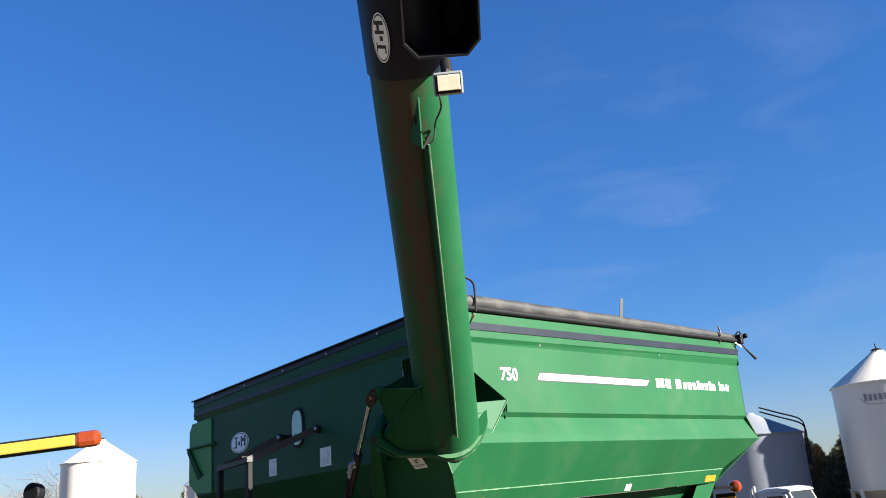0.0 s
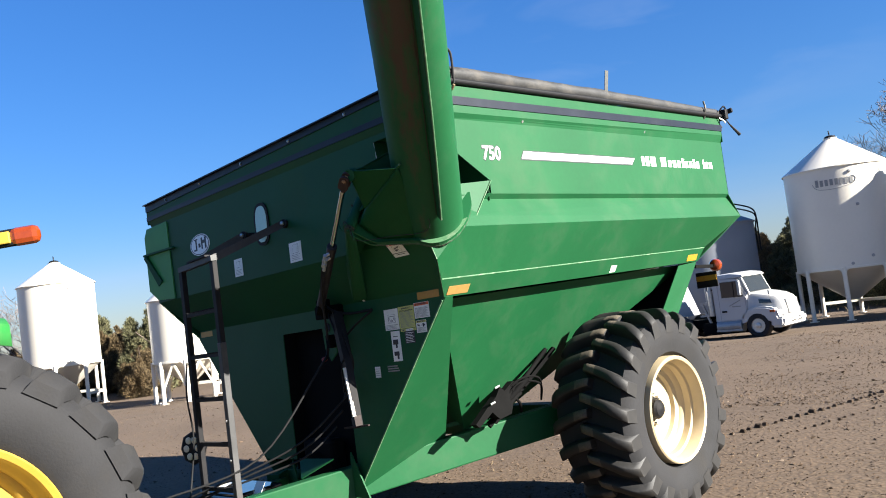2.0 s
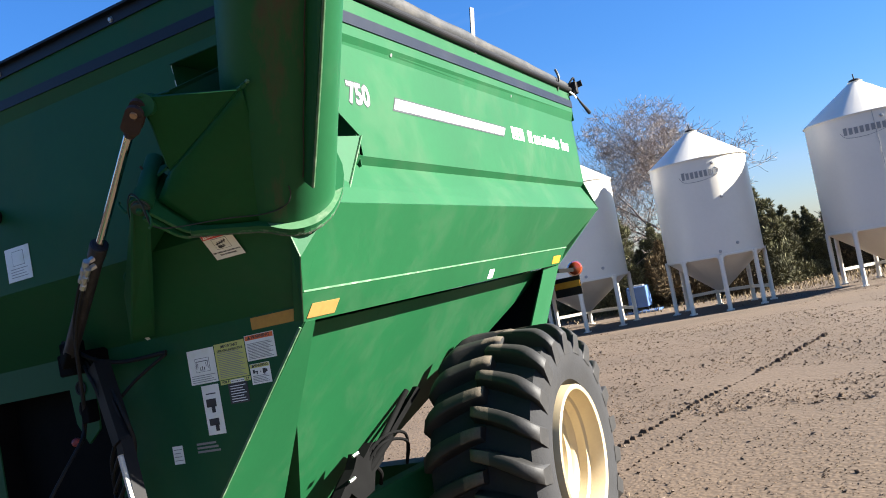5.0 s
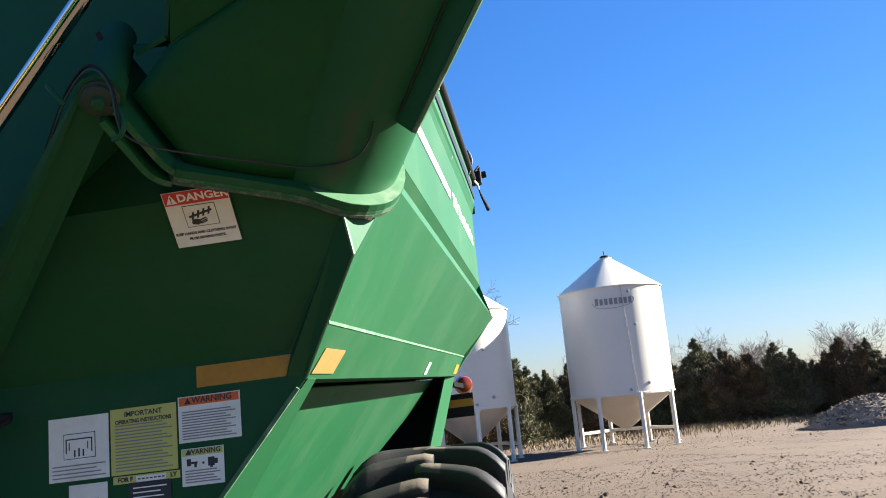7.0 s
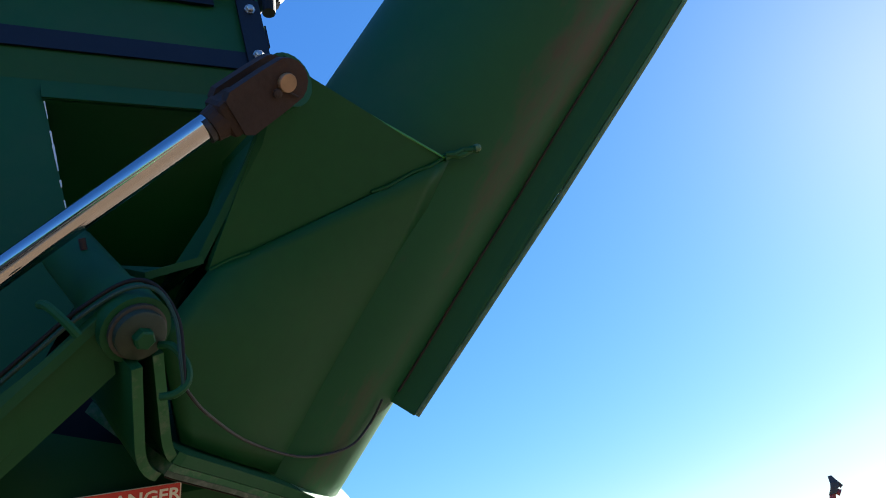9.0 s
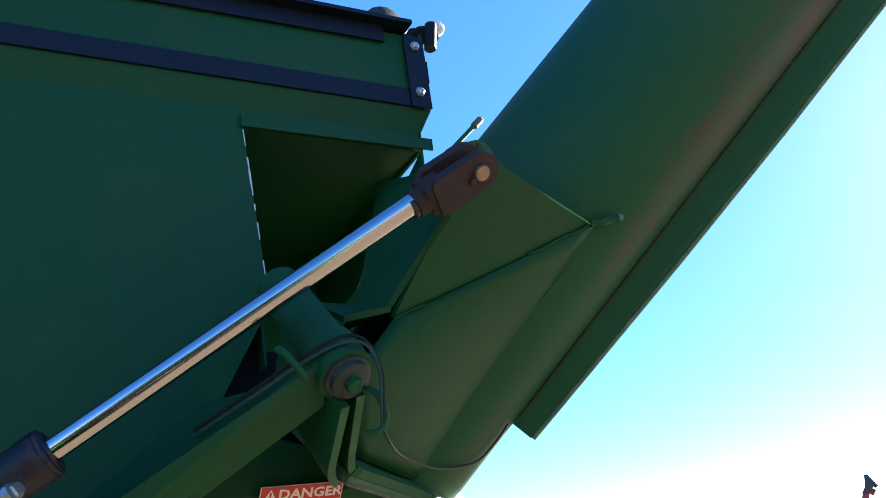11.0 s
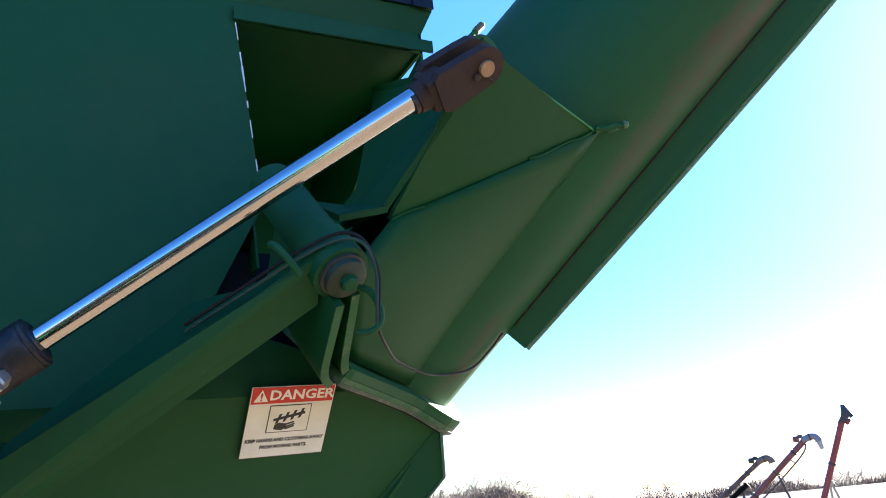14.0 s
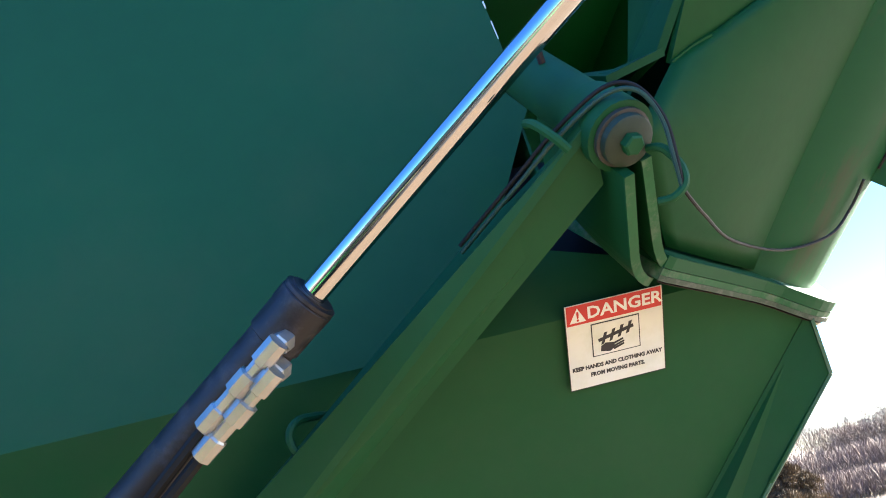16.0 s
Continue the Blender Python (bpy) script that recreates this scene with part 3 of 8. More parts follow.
# cut-away corner behind the auger
RB = 0.405
cpart("recess_wall", lambda bm: slab(bm, [(-0.206, YF + 0.007, 3.04), (-0.172, YF + 0.007, 2.56), (-0.172, RB, 2.56), (-0.206, RB, 3.04)], 0.004, (-1, 0, 0)), GREEN)
cpart("recess_wall", lambda bm: slab(bm, [(-0.206, RB, 3.04), (-0.172, RB, 2.56), (XS - 0.008, RB, 2.56), (XS - 0.008, RB, 3.04)], 0.004, (0, 1, 0)), GREEN)
cpart("recess_wall", lambda bm: slab(bm, [(-0.206, YF + 0.007, 3.041), (-0.206, RB, 3.041), (XS - 0.008, RB, 3.041), (XS - 0.008, YF + 0.007, 3.041)], 0.004, (0, 0, 1)), GREEN)
cpart("recess_wall", lambda bm: slab(bm, [(-0.172, YF + 0.20, 2.60), (-0.172, RB, 2.60), (XS - 0.008, RB, 2.60), (XS - 0.008, YF + 0.05, 2.60), (0.0, YF + 0.05, 2.60)], 0.004, (0, 0, -1)), GREEN)
cpart("side_panel", lambda bm: slab(bm, [(XS, YF, 3.034), (XS, 0.02, 2.93), (XS, 0.02, 2.56), (XS, YF, 2.56)], 0.006, (-1, 0, 0)), GREEN)
# Added black plate; its colour gives the shade seen in the hole.
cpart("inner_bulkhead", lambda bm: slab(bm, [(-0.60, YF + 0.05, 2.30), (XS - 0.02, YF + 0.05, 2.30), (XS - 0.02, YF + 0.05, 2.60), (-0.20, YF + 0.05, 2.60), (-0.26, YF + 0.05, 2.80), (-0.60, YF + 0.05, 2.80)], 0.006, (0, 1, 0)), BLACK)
cpart("boot_plate", lambda bm: slab(bm, [(0.150, 0.06, 2.672), (0.192, 0.424, 2.697), (0.222, 0.155, 2.392), (0.205, 0.03, 2.392)], 0.005, (-1, 0, 0)), GREEN, "plate closing the cut-out towards the auger foot")
# The lit line along this edge is put into its pale colour.
cpart("plate_edge", lambda bm: beam(bm, (0.198, 0.424, 2.697), (0.228, 0.155, 2.392), 0.006, 0.006), WORNLITEDGE, "edge of the plate, painted pale as a lit edge")


rnd_edge = random.Random(31)
t_edge = 0.0
while t_edge < 0.98:      # short white rods painting light along the chipped cut-out, with gaps
    ln_edge = rnd_edge.uniform(0.02, 0.12)
    if rnd_edge.random() < 0.72:
        a, b_ = (V(-0.205 + 0.036 * k, YF - 0.002, 3.032 - 0.33 * k) for k in (t_edge, min(1, t_edge + ln_edge)))
        r_edge = rnd_edge.uniform(0.0010, 0.0022)
        cpart("bare_nick", lambda bm: rod(bm, a, b_, r_edge, r_edge * 0.7, 5), LETTER, "chipped edge of the cut-out, painted white as sunlit")
    t_edge += ln_edge
cpart("recess_flange", lambda bm: slab(bm, [(-0.21, YF - 0.006, 3.035), (XS + 0.02, YF - 0.006, 3.035), (XS + 0.02, YF - 0.006, 3.062), (-0.21, YF - 0.006, 3.062)], 0.005, (0, -1, 0)), GREEN)

# flared extension with its trim on the front and the near side
TOPR, TOPL = 3.325, 3.275
TARPR = 3.36                     # the tarp stands a little higher than the rail
YE, XE = YF - 0.018, XS + 0.022


def ztop(x):
    return TOPL + (TOPR - TOPL) * (x - XL) / (XE - XL)


cpart("front_flare", lambda bm: slab(bm, [(XL, YF, 3.08), (XS, YF, 3.08), (XE, YE, 3.130), (XL - 0.03, YE, 3.135)], 0.005, (0, 1, 0)), GREEN)
cpart("front_extension", lambda bm: slab(bm, [(XL - 0.03, YE, 3.135), (XE, YE, 3.130), (XE, YE, TOPR), (XL - 0.03, YE, TOPL - 0.02)], 0.005, (0, 1, 0)), GREEN)
cpart("trim_strip", lambda bm: slab(bm, [(XL - 0.03, YE - 0.003, 3.132), (XE, YE - 0.003, 3.132), (XE, YE - 0.003, 3.176), (XL - 0.03, YE - 0.003, 3.17)], 0.004, (0, -1, 0)), NAVY, "dark blue-black trim strip")
cpart("trim_strip", lambda bm: [slab(bm, [(XL - 0.03, YE - 0.004, TOPL - 0.055), (XE - 0.10, YE - 0.004, TOPR - 0.035), (XE - 0.10, YE - 0.004, TOPR + 0.015), (XL - 0.03, YE - 0.004, TOPL + 0.015)], 0.006, (0, -1, 0)),
                                beam(bm, (XL - 0.03, YE - 0.012, TOPL + 0.012), (XE - 0.04, YE - 0.012, TOPR + 0.012), 0.05, 0.010)], NAVY, "dark blue-black top rail")
cpart("trim_strip", lambda bm: slab(bm, [(XE - 0.050, YE - 0.008, 3.128), (XE - 0.002, YE - 0.008, 3.128), (XE - 0.006, YE - 0.008, TOPR - 0.010), (XE - 0.054, YE - 0.008, TOPR - 0.006)], 0.005, (0, -1, 0)), NAVY)


def bolt(p, nrm, r=0.012, mat=STEEL, name="bolt"):
    bm = bmesh.new()
    lathe(bm, p, nrm, [(0, r * 1.35), (0.002, r * 1.35), (0.002, r), (r * 0.8, r), (r, r * 0.7)], n=6)
    return part(name, bm, mat, cart)


for z in (3.166, 3.288):
    bolt((XE - 0.028, YE - 0.013, z), (0, -1, 0), 0.009)
for x in (-3.2, -2.55, -1.85, -1.15, -0.45):
    bolt((x, YE - 0.01, ztop(x) - 0.02), (0, -1, 0), 0.010)
cpart("side_flare", lambda bm: slab(bm, [(XS, YF, 3.115), (XS, YR, 3.115), (XE, YR, 3.185), (XE, YE, 3.15)], 0.005, (-1, 0, 0)), GREEN)
cpart("side_extension", lambda bm: slab(bm, [(XE, YE, 3.15), (XE, YR, 3.185), (XE, YR, 3.36), (XE, YE, 3.335)], 0.005, (-1, 0, 0)), GREEN)
cpart("trim_strip", lambda bm: slab(bm, [(XE + 0.003, YE, 3.205), (XE + 0.003, YR, 3.225), (XE + 0.003, YR, 3.285), (XE + 0.003, YE, 3.262)], 0.004, (1, 0, 0)), NAVY, "dark blue-black trim strip")
cpart("side_extension", lambda bm: slab(bm, [(XL - 0.035, YE, 3.10), (XL - 0.035, YR, 3.10), (XL - 0.035, YR, TOPL), (XL - 0.035, YE, TOPL)], 0.005, (1, 0, 0)), GREEN)
cpart("rear_extension", lambda bm: slab(bm, [(XL - 0.03, YR, 3.12), (XE, YR, 3.12), (XE, YR, TARPR), (XL - 0.03, YR, TOPL)], 0.005, (0, -1, 0)), GREEN)


# roll tarp
def tarp_cover(bm):
    nx, ny = 14, 20
    grid = []
    for i in range(nx + 1):
        row = []
        for j in range(ny + 1):
            x = XL + (XE - 0.03 - XL) * i / nx
            y = YE + 0.01 + (YR - YE - 0.02) * j / ny
            z = TOPL + (TARPR - TOPL) * (x - XL) / (XE - XL) + 0.004 - 0.035 * math.sin(math.pi * i / nx) + 0.006 * noise.noise(Vector((x * 2, y * 2, 0)))
            row.append(bm.verts.new((x, y, z)))
        grid.append(row)
    for i in range(nx):
        for j in range(ny):
            bm.faces.new((grid[i][j], grid[i + 1][j], grid[i + 1][j + 1], grid[i][j + 1]))


part("tarp_cover", shape(tarp_cover), TARP, cart, "stretched dark tarp over the tank", smooth=True)


def tarp_roll(bm):
    rings = []
    x, y, z = basis((0, 1, 0))
    for i in range(61):
        t = i / 60
        yy = YE + 0.10 + (YR - 0.02 - YE - 0.10) * t
        r = 0.058 - 0.012 * t + 0.005 * noise.noise(Vector((yy * 3, 0, 1)))
        c = Vector((XE - 0.035 + 0.006 * noise.noise(Vector((yy, 3, 0))), yy, 3.425 + 0.012 * math.sin(t * 3) - 0.02 * t))
        row = []
        for k in range(18):
            a = 2 * math.pi * k / 18
            rr = r * (1 + 0.07 * noise.noise(Vector((math.cos(a) * 2, math.sin(a) * 2, yy * 2.5))))
            row.append(bm.verts.new(c + x * rr * math.cos(a) + y * rr * math.sin(a)))
        rings.append(row)
    skin(bm, rings)


part("tarp_roll", shape(tarp_roll), TARP, cart, "dusty grey rolled-up vinyl tarp", smooth=True)
cpart("roll_tube", lambda bm: rod(bm, (XE + 0.01, YE + 0.04, 3.365), (XE + 0.01, YR + 0.05, 3.375), 0.022), BLACK, "black tarp tube")
cpart("tarp_stop", lambda bm: [beam(bm, (XE - 0.005, 1.95, 3.34), (XE + 0.02, 1.99, 3.63), 0.010, 0.028)], WORNPIN, "bent metal tarp stop")
cpart("tarp_stop", lambda bm: pipe(bm, [(XE - 0.0, 3.58, 3.33), (XE + 0.03, 3.58, 3.42), (XE + 0.01, 3.60, 3.50)], 0.010), WORNPIN)
cpart("tarp_hook", lambda bm: pipe(bm, [(XE + 0.03, 0.13, 3.34), (XE + 0.035, 0.13, 3.52), (XE + 0.03, 0.11, 3.575), (XE + 0.02, 0.05, 3.60), (XE + 0.02, 0.01, 3.605)], 0.009), BLACK, "bent black rod hook")
cpart("tarp_pivot", lambda bm: [box(bm, (XE + 0.02, YR + 0.03, 3.385), (0.10, 0.06, 0.10), bevel=0.01), rod(bm, (XE - 0.03, YR + 0.06, 3.40), (XE + 0.10, YR + 0.08, 3.42), 0.025),
                                beam(bm, (XE - 0.04, YR - 0.02, 3.34), (XE - 0.02, YR + 0.05, 3.27), 0.03, 0.012), pipe(bm, [(XE + 0.03, YR - 0.04, 3.42), (XE + 0.06, YR - 0.01, 3.46), (XE + 0.05, YR + 0.05, 3.44)], 0.008)], BLACK, "black tarp pivot bracket")
cpart("strap_end", lambda bm: [rod(bm, (XE + 0.03, YR + 0.05, 3.35), (XE + 0.05, YR + 0.11, 3.28), 0.006, 0.007, 8), rod(bm, (XE + 0.05, YR + 0.11, 3.28), (XE + 0.09, YR + 0.20, 3.18), 0.009, 0.016, 8)], BLACK, "loose strap end hanging from the pivot")
cpart("pivot_wire", lambda bm: pipe(bm, [(XE + 0.02, YR - 0.05, 3.35), (XE + 0.04, YR - 0.01, 3.325), (XE + 0.045, YR + 0.02, 3.30)], 0.007), LETTER, "white twist of wire at the pivot")
cpart("roll_end", lambda bm: [rod(bm, (XE + 0.01, YE + 0.02, 3.35), (XE + 0.05, YE + 0.03, 3.37), 0.022), rod(bm, (XE + 0.02, YE + 0.0, 3.30), (XE + 0.03, YE + 0.0, 3.37), 0.014)], BLACK)
cpart("roll_cap", lambda bm: lathe(bm, (XE + 0.045, YE + 0.02, 3.36), (0.5, 0, 1), [(0, 0.014), (0.02, 0.022), (0.03, 0.02), (0.035, 0.004)], n=12), LETTER, "white cap on the tarp tube")

# lower body: front plate with its opening, hopper, gussets
ZB = 0.60


def edge_x(z):
    return 0.005 - 0.87 * (1.94 - z)


def lower_front(bm):
    r, l_ = edge_x, lambda z: mirror(edge_x(z))
    oy = 0.025
    slab(bm, [(-0.03, oy, 2.01), (r(1.94), oy, 1.94), (r(ZB), oy, ZB), (-1.16, oy, ZB), (-1.16, oy, 1.86), (-1.16, oy, 2.01)], 0.008, (0, 1, 0))
    slab(bm, [(-1.1601, oy, 2.01), (-1.1601, oy, 1.86), (-1.98, oy, 1.86), (-1.98, oy, 2.01)], 0.008, (0, 1, 0))
    slab(bm, [(mirror(-0.03), oy, 2.01), (l_(1.94), oy, 1.94), (l_(0.82), oy, 0.82), (-1.9801, oy, 0.82), (-1.9801, oy, 2.01)], 0.008, (0, 1, 0))


cpart("lower_front_plate", lower_front, GREEN)


def hopper(bm):
    top = [(-0.12, 0.11, 1.93), (-0.12, 3.42, 1.98), (mirror(-0.12), 3.42, 1.98), (mirror(-0.12), 0.11, 1.93)]
    bot = [(-0.95, 0.99, 0.84), (-0.95, 1.20, 0.84), (mirror(-0.95), 1.20, 0.84), (mirror(-0.95), 0.99, 0.84)]
    a, b_ = [bm.verts.new(p) for p in top], [bm.verts.new(p) for p in bot]
    for i in range(4):
        bm.faces.new((a[i], a[(i + 1) % 4], b_[(i + 1) % 4], b_[i]))
    bm.faces.new(b_)


hop = cpart("hopper", hopper, GREEN)
hop.modifiers.new("thickness", "SOLIDIFY").thickness = 0.006
for flip in (False, True):
    f = (lambda p: (mirror(p[0]), p[1], p[2])) if flip else (lambda p: p)
    cpart("gusset", lambda bm: slab(bm, [f(p) for p in ((edge_x(1.94) + .005, 0.03, 1.94), (edge_x(1.94) + .005, 0.10, 1.94), (edge_x(0.77), 0.81, 0.77), (edge_x(0.62), 0.17, 0.62), (edge_x(ZB), 0.02, ZB))], 0.008, (-1 if not flip else 1, 0, 1)), GREEN)
cpart("gusset_flange", lambda bm: beam(bm, (edge_x(1.92), 0.016, 1.92), (edge_x(ZB), 0.016, ZB), 0.010, 0.010), WORNLITEDGE, "worn pale edge of the gusset")
cpart("seam", lambda bm: beam(bm, (-0.135, 0.85, 1.918), (-0.64, 0.88, 1.30), 0.004, 0.008), GREEN)
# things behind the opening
# black plates stand in for the shade inside; driveline parts follow
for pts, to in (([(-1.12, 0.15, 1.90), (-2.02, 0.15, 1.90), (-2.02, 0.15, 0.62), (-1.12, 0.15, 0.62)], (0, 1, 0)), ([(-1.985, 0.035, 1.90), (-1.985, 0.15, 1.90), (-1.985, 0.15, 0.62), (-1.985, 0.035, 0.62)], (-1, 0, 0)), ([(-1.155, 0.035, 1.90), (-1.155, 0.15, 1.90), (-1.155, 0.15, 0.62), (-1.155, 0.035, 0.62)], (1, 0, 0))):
    cpart("inner_wall", lambda bm: slab(bm, pts, 0.01, to), GREASESHADE)
cpart("valve_plate", lambda bm: [slab(bm, [(-1.32, -0.05, 1.93), (-1.14, -0.05, 1.95), (-1.16, -0.05, 1.66), (-1.24, -0.05, 1.60), (-1.30, -0.05, 1.70)], 0.012, (0, 1, 0)), beam(bm, (-1.24, -0.02, 1.95), (-1.24, 0.02, 1.95), 0.10, 0.10)], GREEN, "dark green bracket plate with round holes")
for z in (1.86, 1.76):
    cpart("bracket_hole", lambda bm: lathe(bm, (-1.235, -0.052, z), (0, -1, 0), [(0, 0.034), (0.004, 0.034), (0.004, 0.026), (0.001, 0.024)], n=16), BLACK)
cpart("red_coupler", lambda bm: lathe(bm, (-1.31, -0.06, 1.62), (0.5, -0.6, 0), [(-0.02, 0.018), (0.02, 0.02), (0.03, 0.012)], n=12), MACHINE_RED)
for k in range(4):
    cpart("valve_hose", lambda bm: pipe(bm, [(-1.15 + 0.03 * k, -0.10, 1.98), (-1.02 + 0.05 * k, -0.16, 1.86 - 0.05 * k), (-0.98 + 0.03 * k, -0.12, 1.66 - 0.04 * k), (-1.12, -0.05, 1.50 - 0.06 * k), (-1.24, 0.05, 1.35)], 0.009), CABLE)
cpart("valve_hose", lambda bm: pipe(bm, [(-1.247, -0.100, 2.081), (-1.052, -0.120, 1.977), (-0.917, -0.070, 1.937), (-0.694, -0.040, 1.939)], 0.01), CABLE)
cpart("valve_hose", lambda bm: pipe(bm, [(-0.696, -0.040, 1.932), (-0.801, -0.070, 1.876), (-0.899, -0.080, 1.823), (-0.997, -0.100, 1.748)], 0.008), CABLE)
cpart("valve_block", lambda bm: [box(bm, (-1.192, -0.100, 2.040), (0.09, 0.07, 0.07), bevel=0.008)], GREASESHADE, "greasy black valve block")
cpart("valve_knob", lambda bm: box(bm, (-1.122, -0.120, 1.752), (0.05, 0.06, 0.10), bevel=0.006), GREASESHADE)
cpart("auger_gearbox", lambda bm: [box(bm, (-1.62, 0.06, 0.84), (0.40, 0.14, 0.30), bevel=0.03), rod(bm, (-1.62, 0.08, 0.86), (-1.62, -0.10, 0.84), 0.05)], GREASESHADE)

# frame rails, axle, tongue
cpart("frame_rail", lambda bm: beam(bm, (-1.58, -0.90, 0.58), (-0.43, 2.10, 0.85), 0.12, 0.25, bevel=0.012), GREEN)
cpart("frame_rail", lambda bm: beam(bm, (mirror(-1.28), -0.12, 0.63), (mirror(-0.43), 2.10, 0.82), 0.12, 0.19), GREEN)
cpart("tie_bar", lambda bm: beam(bm, (-1.02, 0.72, 0.93), (-0.88, 1.02, 0.95), 0.03, 0.03), GREEN)
cpart("cross_member", lambda bm: beam(bm, (-1.22, 0.10, 0.66), (mirror(-1.22), 0.10, 0.66), 0.16, 0.16), GREEN)
cpart("axle", lambda bm: beam(bm, (0.0, 2.2, 0.80), (mirror(0.0), 2.2, 0.80), 0.16, 0.16), GREEN)
cpart("tongue", lambda bm: [beam(bm, (-1.52, -0.74, 0.575), (XM + 0.08, -1.35, 0.50), 0.12, 0.20), beam(bm, (mirror(-1.30), -0.05, 0.60), (XM - 0.08, -1.35, 0.50), 0.12, 0.18), beam(bm, (XM, -1.25, 0.50), (XM, -1.95, 0.48), 0.14, 0.16)], GREEN)
cpart("tongue_plate", lambda bm: [slab(bm, [(-1.22, -0.15, 0.88), (-1.75, -0.10, 0.86), (-1.45, -0.30, 0.76)], 0.01, (0, 0, -1)), slab(bm, [(-1.18, -0.02, 0.90), (-1.22, -0.02, 0.56), (-1.00, -0.02, 0.56)], 0.012, (0, 1, 0)),
                                  slab(bm, [(-1.98, -0.02, 0.84), (-2.02, -0.02, 0.52), (-1.90, -0.02, 0.52)], 0.012, (0, 1, 0))], GREEN)
cpart("rear_strut", lambda bm: [slab(bm, [(0.0, 3.42, 1.985), (-0.03, 3.16, 1.98), (-0.26, 2.62, 1.05), (-0.22, 2.86, 1.05)], 0.012, (-1, 0, 0)), slab(bm, [(0.0, 3.43, 1.985), (-0.22, 2.87, 1.05), (-0.34, 2.87, 1.05), (-0.14, 3.43, 1.985)], 0.012, (0, -1, 0))], GREEN)
cpart("gate_frame", lambda bm: [beam(bm, (-0.72, 1.12, 0.90), (-0.46, 1.68, 1.42), 0.045, 0.03)], GREASESHADE)
# One black outline for the gate machinery and the tyre shadow painted around it.
cpart("gate_actuator", lambda bm: slab(bm, [(-0.52, 0.96, 1.13), (-0.52, 1.02, 1.20), (-0.52, 1.07, 1.16), (-0.52, 1.18, 1.22), (-0.52, 1.30, 1.19), (-0.52, 1.27, 1.10), (-0.52, 1.16, 1.06), (-0.52, 1.12, 0.97), (-0.52, 0.98, 0.95), (-0.52, 0.90, 1.02), (-0.52, 0.74, 0.93), (-0.52, 0.70, 0.96), (-0.52, 0.86, 1.07)], 0.06, (-1, 0, 0)), GREASESHADE, "black plate for gate machinery and the tyre's shade")
for y_, z_ in ((0.94, 1.20), (0.87, 1.085)):
    cpart("gate_fitting", lambda bm: rod(bm, (-0.50, y_, z_), (-0.485, y_ + 0.035, z_ + 0.012), 0.010, n=8), STEEL, "zinc hose fitting")
for k in range(2):
    cpart("gate_hose", lambda bm: pipe(bm, [(-0.66, 0.98, 0.92 + 0.03 * k), (-0.56, 1.08, 1.08 + 0.05 * k), (-0.48, 1.22 + 0.03 * k, 1.20 + 0.03 * k), (-0.44, 1.42, 1.16 + 0.04 * k), (-0.50, 1.48, 1.02)], 0.009), GREASESHADE)
# Added black sheet, painted as the shaded cavity behind the strut.
cpart("rear_cross_plate", lambda bm: slab(bm, [(-0.05, 3.38, 1.97), (mirror(-0.05), 3.38, 1.97), (mirror(-0.3), 2.95, 1.2), (-0.3, 2.95, 1.2)], 0.012, (0, 1, 0)), BLACK)
cpart("shock_linkage", lambda bm: [rod(bm, (-0.62, 0.95, 0.90), (-0.50, 1.62, 1.42), 0.018), rod(bm, (-0.60, 1.00, 0.98), (-0.47, 1.30, 1.22), 0.026), pipe(bm, [(-0.7, 0.9, 0.95), (-0.6, 1.1, 1.15), (-0.55, 1.25, 1.05), (-0.62, 1.35, 0.95)], 0.012),
                                   box(bm, (-0.55, 1.22, 1.16), (0.08, 0.12, 0.08), bevel=0.01), box(bm, (-0.60, 1.02, 0.98), (0.06, 0.10, 0.05), bevel=0.008)], GREASESHADE, "black gate linkage with hoses")

# rear warning lamp and reflector
cpart("lamp_bracket", lambda bm: [beam(bm, (-0.02, 3.42, 1.94), (0.012, 3.70, 1.925), 0.03, 0.03)], GREASESHADE)
cpart("amber_lamp", lambda bm: lathe(bm, (0.02, 3.76, 1.93), (0.25, -0.9, 0.05), [(-0.05, 0.03), (-0.03, 0.055), (0.0, 0.062), (0.02, 0.062), (0.05, 0.05), (0.062, 0.02)], n=20), AMBER, "round amber warning lamp", sm=40)
cpart("warning_plate", lambda bm: box(bm, (-0.02, 3.62, 1.80), (0.22, 0.01, 0.15)), BLACK)
cpart("warning_plate", lambda bm: box(bm, (-0.02, 3.612, 1.815), (0.21, 0.006, 0.05)), REFLECT_Y, "yellow reflective stripe")


# wheels
WC = V(0.0, 2.2, 0.80)


